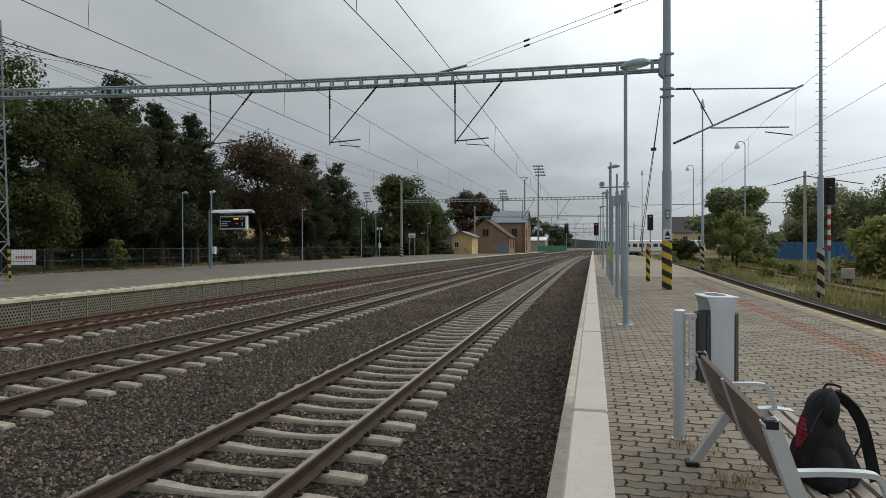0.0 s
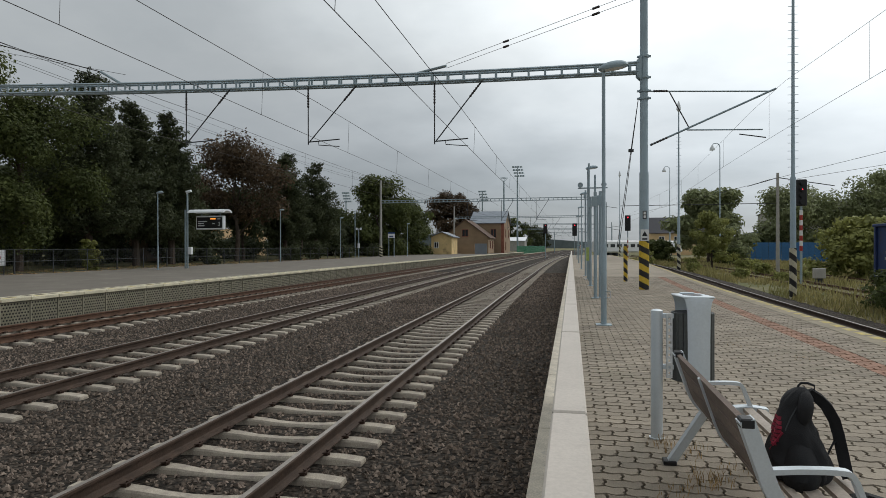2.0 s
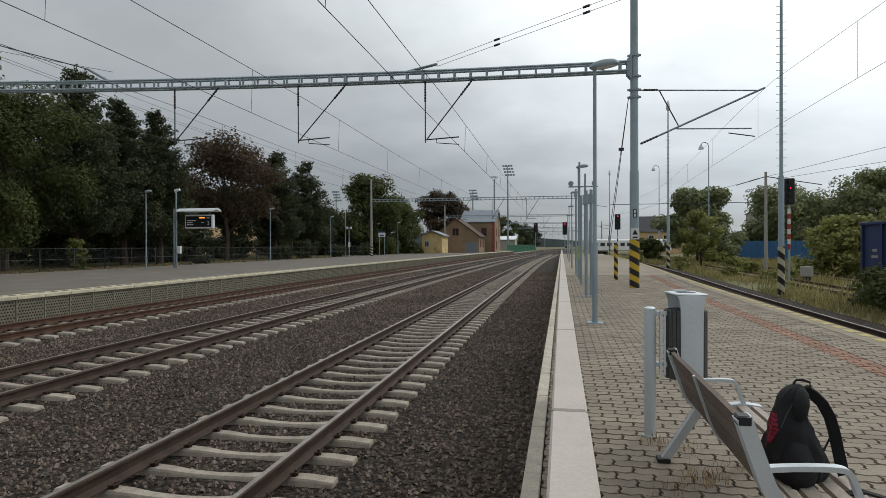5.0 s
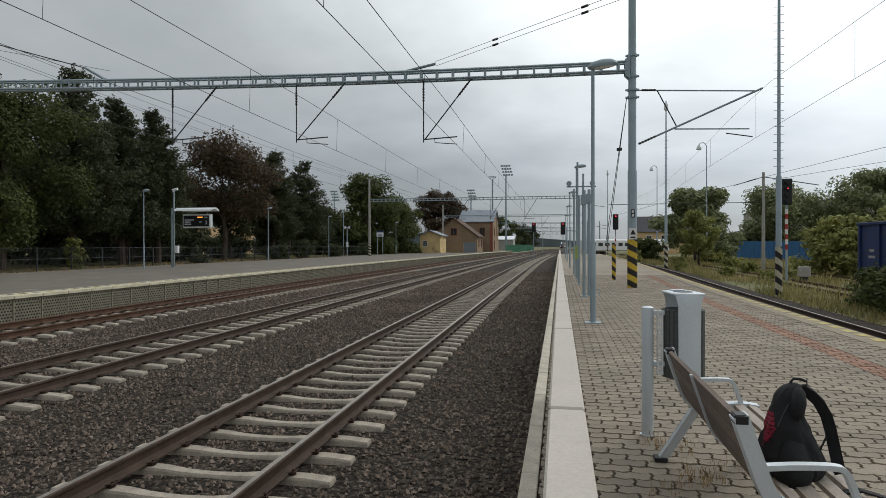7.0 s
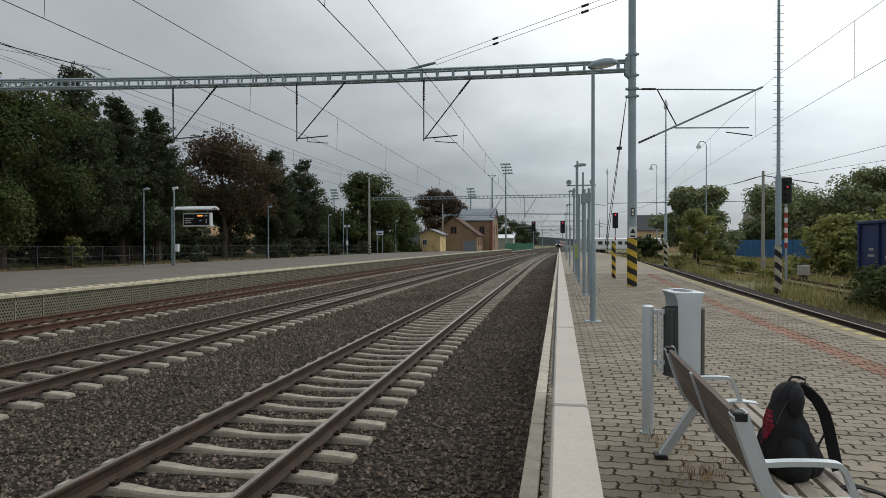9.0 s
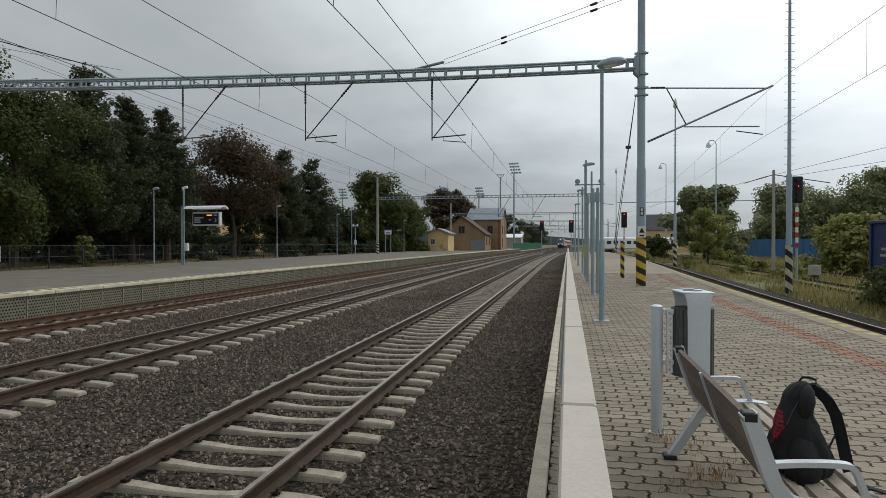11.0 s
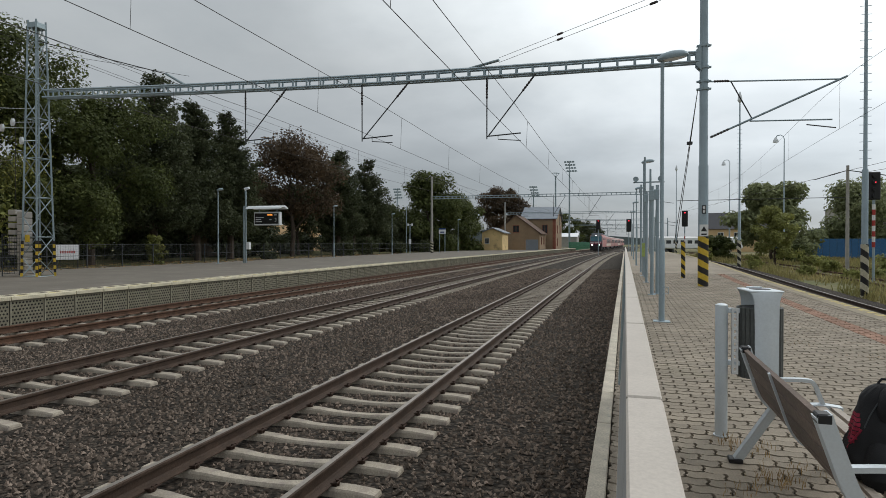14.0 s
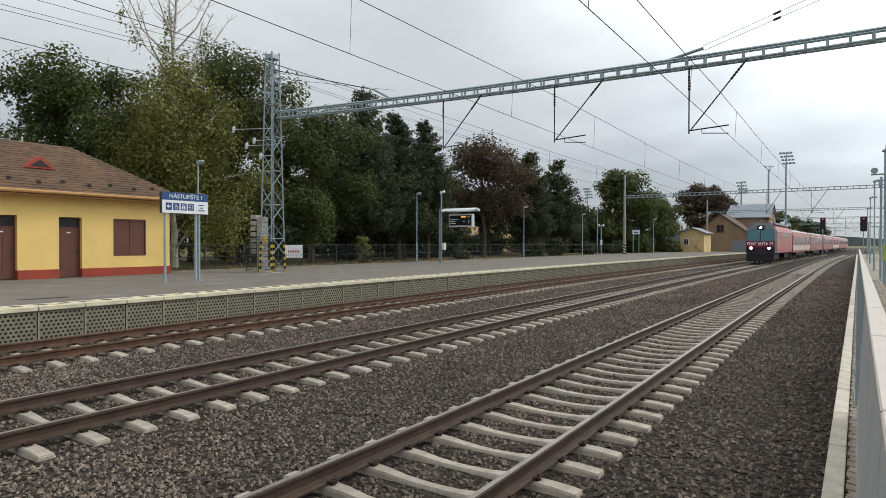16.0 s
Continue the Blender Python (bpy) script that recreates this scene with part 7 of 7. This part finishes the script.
m_.box(-21.8, -19.0, 122, 122.3, 0, 2.0)
part("wall", m_, M["tanwall"], gb)
m_ = MB()
m_.box(-18.95, -16.5, 122.05, 122.15, 0, 2.1)
part("gate", m_, M["slate"], gb)


def floodlight(x, y, h, s=1.0):
    t = thing("floodlight_mast", "tall stadium floodlight mast with a tilted lamp grid", "floodlight mast", (x, y, -0.95), group="stadium floodlights")
    p = MB()
    p.tube([(0, 0, 0), (0, 0, h)], [0.3, 0.2], 8)
    part("mast", p, M["galv"], t)
    for r in range(4):
        for c in range(4):
            b = MB()
            b.box(-1.6 * s + c * 0.8 * s + r * 0.25, -1.0 * s + c * 0.8 * s + r * 0.25, -0.4, 0, h + 2.6 - r * 0.95, h + 3.1 - r * 0.95)
            part("lamp", b, M["galv"], t)
    f = MB()
    for r in range(4):
        f.box(-1.7 * s + r * 0.25, 1.7 * s + r * 0.25, 0, 0.15, h + 2.75 - r * 0.95, h + 2.85 - r * 0.95)
    f.tube([(0, 0.1, h), (0, 0.1, h + 3)], 0.12, 6)
    part("frame", f, M["galv"], t)


floodlight(-16.2, 190, 24.5)
floodlight(-28, 195, 17.5, 0.8)
floodlight(-73, 190, 17.5, 0.8)
sm_ = thing("mast", "slim mast with small working platform beside the station", "mast", (-18.8, 175, -0.95))
m_ = MB()
m_.tube([(0, 0, 0), (0, 0, 21.5)], [0.3, 0.2], 8)
part("pole", m_, M["galv"], sm_)
m_ = MB()
m_.tube([(1.1 * math.cos(k / 10 * 6.283), 1.1 * math.sin(k / 10 * 6.283), 22.3) for k in range(11)], 0.07, 4)
for k in range(5):
    m_.tube([(1.1 * math.cos(k / 5 * 6.283), 1.1 * math.sin(k / 5 * 6.283), 22.3), (0.2 * math.cos(k / 5 * 6.283), 0.2 * math.sin(k / 5 * 6.283), 21.3)], 0.05, 4)
part("basket", m_, M["galv"], sm_)
for x, y, h in ((6.5, 140, 8), (-19.5, 150, 8), (8.5, 150, 13), (-7.6, 190, 8), (11, 170, 9), (2.4, 185, 8), (4, 205, 8.5), (13, 200, 9), (-6, 235, 8), (6, 250, 8)):
    t_ = thing("distant_post", "thin distant catenary post along the line", "post", (x, y, -0.95), group="distant posts")
    m_ = MB()
    m_.tube([(0, 0, 0), (0, 0, h)], [0.16, 0.11], 6)
    part("pole", m_, M["mastgrey"], t_)
    m_ = MB()
    m_.tube([(0, 0, h - 1), (2.6, 0, h - 1.4)], 0.05, 4)
    part("arm", m_, M["darksteel"], t_)
hl_ = MB()
rng_ = random.Random(5)
px_ = [(-700 + k * 50, 12 + 9 * math.sin(k * 0.7) + rng_.uniform(-3, 5)) for k in range(33)]
hl_.v = [(x, 900, -2) for x, z in px_] + [(x, 900, z) for x, z in px_] + [(x, 1300, -2) for x, z in px_]
n_ = len(px_)
hl_.f = [(k, k + 1, n_ + k + 1, n_ + k) for k in range(n_ - 1)] + [(n_ + k, n_ + k + 1, 2 * n_ + k + 1, 2 * n_ + k) for k in range(n_ - 1)]
hl_.m = [0] * len(hl_.f)
# blue-grey woods with the distance haze mixed into their colour
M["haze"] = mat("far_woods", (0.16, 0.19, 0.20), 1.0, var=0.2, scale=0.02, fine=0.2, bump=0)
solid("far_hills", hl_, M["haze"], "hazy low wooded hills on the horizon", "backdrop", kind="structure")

# parked white railcar in the yard
pr_ = thing("parked_railcar", "white and grey passenger railcar parked in the far yard", "railcar", (17, 160, -0.95), 38)
m_ = MB()
m_.box(-14, 14, -1.4, 1.4, 0.9, 3.9, bev=0.3)
part("body", m_, M["signwhite"], pr_)
for k in range(12):
    m_ = MB()
    m_.box(-12.6 + k * 2.15, -11.2 + k * 2.15, -1.42, -1.39, 2.2, 3.0)
    part("window", m_, M["glass"], pr_)
for x in (-10, -8, 8, 10):
    m_ = MB()
    m_.tube([(x, -1.0, 0.45), (x, 1.0, 0.45)], 0.45, 12)
    part("wheelset", m_, M["darksteel"], pr_)

# ---------- blue freight wagon ----------
M["wagonblue"] = mat("wagon_blue", (0.022, 0.045, 0.14), 0.6, var=0.25, scale=1.2, fine=20, bump=0.15, stain=((0.05, 0.04, 0.045), 2.0, 0.55))
wg = thing("freight_wagon", "dark blue open freight wagon with upright ribs", "freight wagon", (13.75, 20.6, -0.80))
m_ = MB()
m_.box(-1.42, -1.34, -7, 7, 0.95, 3.0)
m_.box(1.34, 1.42, -7, 7, 0.95, 3.0)
m_.box(-1.34, 1.34, 6.92, 7, 0.95, 3.0)
m_.box(-1.34, 1.34, -7, -6.92, 0.95, 3.0)
m_.box(-1.34, 1.34, -6.92, 6.92, 0.95, 1.05)
part("body", m_, M["wagonblue"], wg)
m_ = MB()
m_.box(-0.08, 0.0, -0.07, 0.07, 0.9, 3.0, bev=0.01)
RIB = m_.mesh("rib", M["wagonblue"])
for k in range(10):
    share("rib", RIB, wg, pose(-1.42, -6.9 + k * 1.533, 0))
m_ = MB()
m_.box(-1.52, -1.34, -7.05, 7.05, 3.0, 3.12, bev=0.02)
part("top_rail", m_, M["wagonblue"], wg)
m_ = MB()
m_.box(-1.3, 1.3, -7.2, 7.2, 0.7, 0.9)
part("underframe", m_, M["darksteel"], wg)
for y in (-5.6, -3.8, 3.8, 5.6):
    m_ = MB()
    for s in (-0.75, 0.75):
        m_.tube([(s - 0.06, y, 0.46), (s + 0.06, y, 0.46)], 0.46, 16)
    m_.tube([(-0.9, y, 0.46), (0.9, y, 0.46)], 0.07, 8)
    part("wheelset", m_, M["rust"], wg)
m_ = MB()
for k, (y, z, l_) in enumerate(((4.6, 1.9, 0.5), (4.6, 1.7, 0.7), (4.6, 1.5, 0.35), (3.1, 2.2, 0.5), (3.1, 1.9, 0.4), (6.0, 2.0, 0.35), (6.0, 1.75, 0.5), (1.4, 1.8, 0.6))):
    m_.box(-1.424, -1.421, y - l_ / 2, y + l_ / 2, z - 0.05, z + 0.05)
part("markings", m_, M["concrete_pole"], wg)

# ---------- the train ----------
M["locoteal"] = mat("loco_glass", (0.03, 0.13, 0.17), 0.15, var=0.1, bump=0, spec=0.7)
M["locoblack"] = mat("loco_black", (0.02, 0.018, 0.022), 0.5, var=0.1)
M["locored"] = mat("loco_crimson", (0.26, 0.02, 0.055), 0.45, var=0.1, scale=1)
M["locopink"] = mat("loco_faded_red", (0.52, 0.20, 0.19), 0.5, var=0.15, scale=0.5, stain=((0.56, 0.34, 0.30), 0.5, 0.57))
M["locoblue"] = mat("loco_blue", (0.10, 0.13, 0.15), 0.45, var=0.1, scale=1)
M["locopurple"] = mat("loco_purple", (0.035, 0.018, 0.032), 0.45, var=0.15)
M["coachroof"] = mat("coach_roof", (0.42, 0.36, 0.35), 0.6, var=0.15, scale=0.6)
M["coachred"] = mat("coach_red", (0.42, 0.18, 0.165), 0.5, var=0.1, scale=0.4, stain=((0.33, 0.12, 0.11), 0.5, 0.55))
M["coachcream"] = mat("coach_cream", (0.68, 0.58, 0.52), 0.5, var=0.08, scale=0.4)


def wheels(t, ys_):
    for y in ys_:
        m = MB()
        for s in (-0.75, 0.75):
            m.tube([(s - 0.065, y, 0.5), (s + 0.065, y, 0.5)], 0.5, 14)
        m.tube([(-0.9, y, 0.5), (0.9, y, 0.5)], 0.08, 8)
        part("wheelset", m, M["darksteel"], t)


def locomotive():
    t = thing("locomotive", "electric locomotive with black and crimson front, teal windscreens and lit headlights", "locomotive")
    b = MB()
    prof = [(-1.45, 0.95), (-1.48, 1.3), (-1.48, 3.0), (-1.3, 3.45), (-0.8, 3.68), (0.8, 3.68), (1.3, 3.45), (1.48, 3.0), (1.48, 1.3), (1.45, 0.95)]
    X, Z = (1, 0, 0), (0, 0, 1)
    b.prism(prof, [((0, 0.95, 0), X, Z), ((0, 15.85, 0), X, Z)])
    part("body", b, M["locopink"], t)
    for s, y0 in ((1, 0.0), (-1, 16.8)):
        c = MB()
        y1 = y0 + s * 0.95
        yf = y0 + s * 0.12
        v = [(-1.36, yf, 0.95), (1.36, yf, 0.95), (1.38, y0, 2.0), (-1.38, y0, 2.0), (-1.30, yf + s * 0.45, 3.25), (1.30, yf + s * 0.45, 3.25), (-1.0, yf + s * 0.75, 3.62), (1.0, yf + s * 0.75, 3.62)]
        w = [(-1.48, y1, 0.95), (1.48, y1, 0.95), (1.48, y1, 2.0), (-1.48, y1, 2.0), (-1.42, y1, 3.2), (1.42, y1, 3.2), (-0.9, y1, 3.66), (0.9, y1, 3.66)]
        c.add(v + w, [(0, 1, 2, 3), (3, 2, 5, 4), (4, 5, 7, 6), (1, 9, 10, 2), (2, 10, 13, 5), (5, 13, 15, 7), (0, 3, 11, 8), (3, 4, 12, 11), (4, 6, 14, 12), (6, 7, 15, 14), (0, 8, 9, 1)])
        c.m = [0] * 11
        part("cab", c, M["locoblue"] if s > 0 else M["locored"], t)
        if s > 0:
            f = MB()
            f.box(-1.36, 1.36, -0.03, 0.03, 1.5, 2.08)
            part("front_band", f, M["locored"], t, "dark crimson front band")
            k = MB()
            k.box(-1.36, 1.36, 0.0, 0.12, 0.95, 1.5)
            part("front_skirt", k, M["locopurple"], t, "dark purple front skirt")
            q = MB()
            for i in range(7):
                x = -1.24 + i * 0.36
                q.box(x, x + 0.07, -0.05, -0.032, 1.70, 2.0)
                if i % 3 != 2:
                    q.box(x + 0.20, x + 0.27, -0.05, -0.032, 1.70, 2.0)
                q.box(x + 0.07, x + 0.2, -0.05, -0.032, 1.94 - 0.11 * (i % 2), 2.0 - 0.11 * (i % 2))
                if i % 2:
                    q.box(x + 0.07, x + 0.2, -0.05, -0.032, 1.70, 1.76)
            part("white_marks", q, M["signwhite"], t, "pale graphic marks across the nose")
            for sx in (-1, 1):
                g_ = MB()
                xa, xb = (0.06, 1.2) if sx > 0 else (-1.2, -0.06)
                g_.add([(xa, 0.01, 2.1), (xb, 0.01, 2.1), (xb * 0.97, 0.535, 3.15), (xa, 0.535, 3.15)], [(0, 1, 2, 3)])
                g_.v = [(x, y - 0.03, z) for x, y, z in g_.v]
                part("windscreen", g_, M["locoteal"], t, "teal-reflecting windscreen")
                h = MB()
                h.tube([(sx * 0.85, -0.06, 1.42), (sx * 0.85, 0.02, 1.42)], 0.12, 14)
                part("headlight", h, M["whitelamp"], t, "lit white headlight")
                r = MB()
                r.tube([(sx * 0.85, -0.04, 1.42), (sx * 0.85, 0.02, 1.42)], 0.24, 14)
                part("lamp_ring", r, M["locoblack"], t)
                bf_ = MB()
                bf_.tube([(sx * 0.87, -0.45, 1.03), (sx * 0.87, 0.05, 1.03)], 0.1, 10)
                bf_.tube([(sx * 0.87, -0.5, 1.03), (sx * 0.87, -0.45, 1.03)], 0.24, 12)
                part("buffer", bf_, M["locoblack"], t)
            cp = MB()
            cp.add([(-0.06, -0.035, 2.08), (0.06, -0.035, 2.08), (0.06, 0.515, 3.2), (-0.06, 0.515, 3.2), (-0.06, 0.06, 2.08), (0.06, 0.06, 2.08), (0.06, 0.6, 3.2), (-0.06, 0.6, 3.2)], [(0, 1, 2, 3), (0, 3, 7, 4), (1, 5, 6, 2), (3, 2, 6, 7)])
            part("centre_pillar", cp, M["locoblack"], t)
            u = MB()
            u.tube([(0, 0.35, 3.38), (0, 0.6, 3.38)], 0.10, 12)
            part("headlight", u, M["whitelamp"], t, "lit upper headlight")
            ur = MB()
            ur.box(-0.32, 0.32, 0.42, 0.8, 3.18, 3.6, bev=0.05)
            part("lamp_housing", ur, M["locoblack"], t)
            sk = MB()
            sk.box(-1.3, 1.3, -0.05, 0.6, 0.2, 0.95, bev=0.05)
            part("snow_plough", sk, M["locoblack"], t)
    e = MB()
    e.box(-1.2, 1.2, 2, 14.8, 3.66, 3.86, bev=0.04)
    e.box(-0.9, 0.9, 1.1, 2.0, 3.64, 3.85, bev=0.04)
    part("roof_equipment", e, M["slate"], t)
    pn = MB()
    pn.tube([(-0.5, 3.2, 3.9), (-0.35, 4.8, 4.35), (0.35, 4.8, 4.35), (0.5, 3.2, 3.9)], 0.03, 5)
    pn.box(-0.8, 0.8, 3.0, 3.1, 4.2, 4.25)
    pn.tube([(-0.35, 4.8, 4.35), (-0.6, 3.05, 4.25)], 0.025, 5)
    pn.tube([(0.35, 4.8, 4.35), (0.6, 3.05, 4.25)], 0.025, 5)
    part("pantograph", pn, M["locoblack"], t)
    for x in (-1, 1):
        for k in range(4):
            g_ = MB()
            g_.box(min(x * 1.478, x * 1.492), max(x * 1.478, x * 1.492), 4 + k * 2.4, 5.2 + k * 2.4, 2.5, 2.95)
            part("side_window", g_, M["glass"], t)
    for y in (3.6, 13.2):
        m = MB()
        for s in (-1.05, 1.05):
            m.box(s - 0.08, s + 0.08, y - 2.2, y + 2.2, 0.35, 0.9, bev=0.04)
        part("bogie", m, M["locoblack"], t)
    wheels(t, (2.2, 5.0, 11.8, 14.6))
    return t


def coach(k):
    t = thing("passenger_coach", "faded red and cream passenger coach behind the locomotive", "passenger coach", group="coaches of the train")
    X, Z = (1, 0, 0), (0, 0, 1)
    prof = [(-1.40, 0.9), (-1.42, 1.2), (-1.42, 2.9), (-1.28, 3.4), (-0.8, 3.68), (0, 3.78), (0.8, 3.68), (1.28, 3.4), (1.42, 2.9), (1.42, 1.2), (1.40, 0.9)]
    b = MB()
    b.prism(prof, [((0, 0.3, 0), X, Z), ((0, 24.2, 0), X, Z)])
    part("body", b, M["coachred"], t)
    r = MB()
    r.prism([(-1.30, 3.405), (-0.8, 3.70), (0, 3.80), (0.8, 3.70), (1.30, 3.405), (0, 3.3)], [((0, 0.28, 0), X, Z), ((0, 24.22, 0), X, Z)])
    part("roof", r, M["coachroof"], t)
    for x in (-1, 1):
        c = MB()
        c.box(min(x * 1.421, x * 1.43), max(x * 1.421, x * 1.43), 0.35, 24.15, 2.95 if k % 3 else 1.15, 3.12 if k % 3 else 1.75)
        part("cream_band", c, M["coachcream"], t)
        for j in range(10):
            w = MB()
            w.box(min(x * 1.421, x * 1.434), max(x * 1.421, x * 1.434), 2.3 + j * 2.02, 3.6 + j * 2.02, 1.95, 2.85)
            part("window", w, M["glass"], t)
    m = MB()
    m.box(-0.5, 0.5, -0.1, 0.3, 0.95, 3.2)
    part("gangway", m, M["locoblack"], t)
    m = MB()
    m.box(-0.5, 0.5, 24.2, 24.6, 0.95, 3.2)
    part("gangway", m, M["locoblack"], t)
    m = MB()
    m.box(-1.2, 1.2, 6, 18, 0.45, 0.9, bev=0.05)
    part("underframe", m, M["locoblack"], t)
    wheels(t, (2.4, 4.9, 19.6, 22.1))
    return t


def raise_body(t, k):
    """Body parts stand taller over the unchanged wheels."""
    for ch in t.children:
        if not ch.name.startswith("wheelset"):
            ch.scale.z = k
    return t


TRAIN = [(raise_body(locomotive(), 1.12), 0.0, 16.8)]
pos_ = 17.3
for k_ in range(6):
    TRAIN.append((raise_body(coach(k_), 1.06), pos_, 24.5))
    pos_ += 25.0


def motions():
    """The train runs in on the middle track, braking slightly towards the platform."""
    lead_t = [0.0, 12.5, 13.0, 13.5, 14.0, 14.5, 15.0, 15.5, 16.0]
    lead_y = [711.5, 211.5, 189.5, 168.5, 148.0, 128.0, 108.5, 89.5, 71.5]
    for ob, off, ln in TRAIN:
        rows = []
        for i in range(33):
            t = i * 0.5
            y = float(np.interp(t, lead_t, lead_y)) + off
            x0, x1 = lx("t2", y), lx("t2", y + ln)
            rows.append((t, pose(x0, y, ZR, 0, 0, -math.degrees(math.atan2(x1 - x0, ln)))))
        walk(ob, rows)


motions()
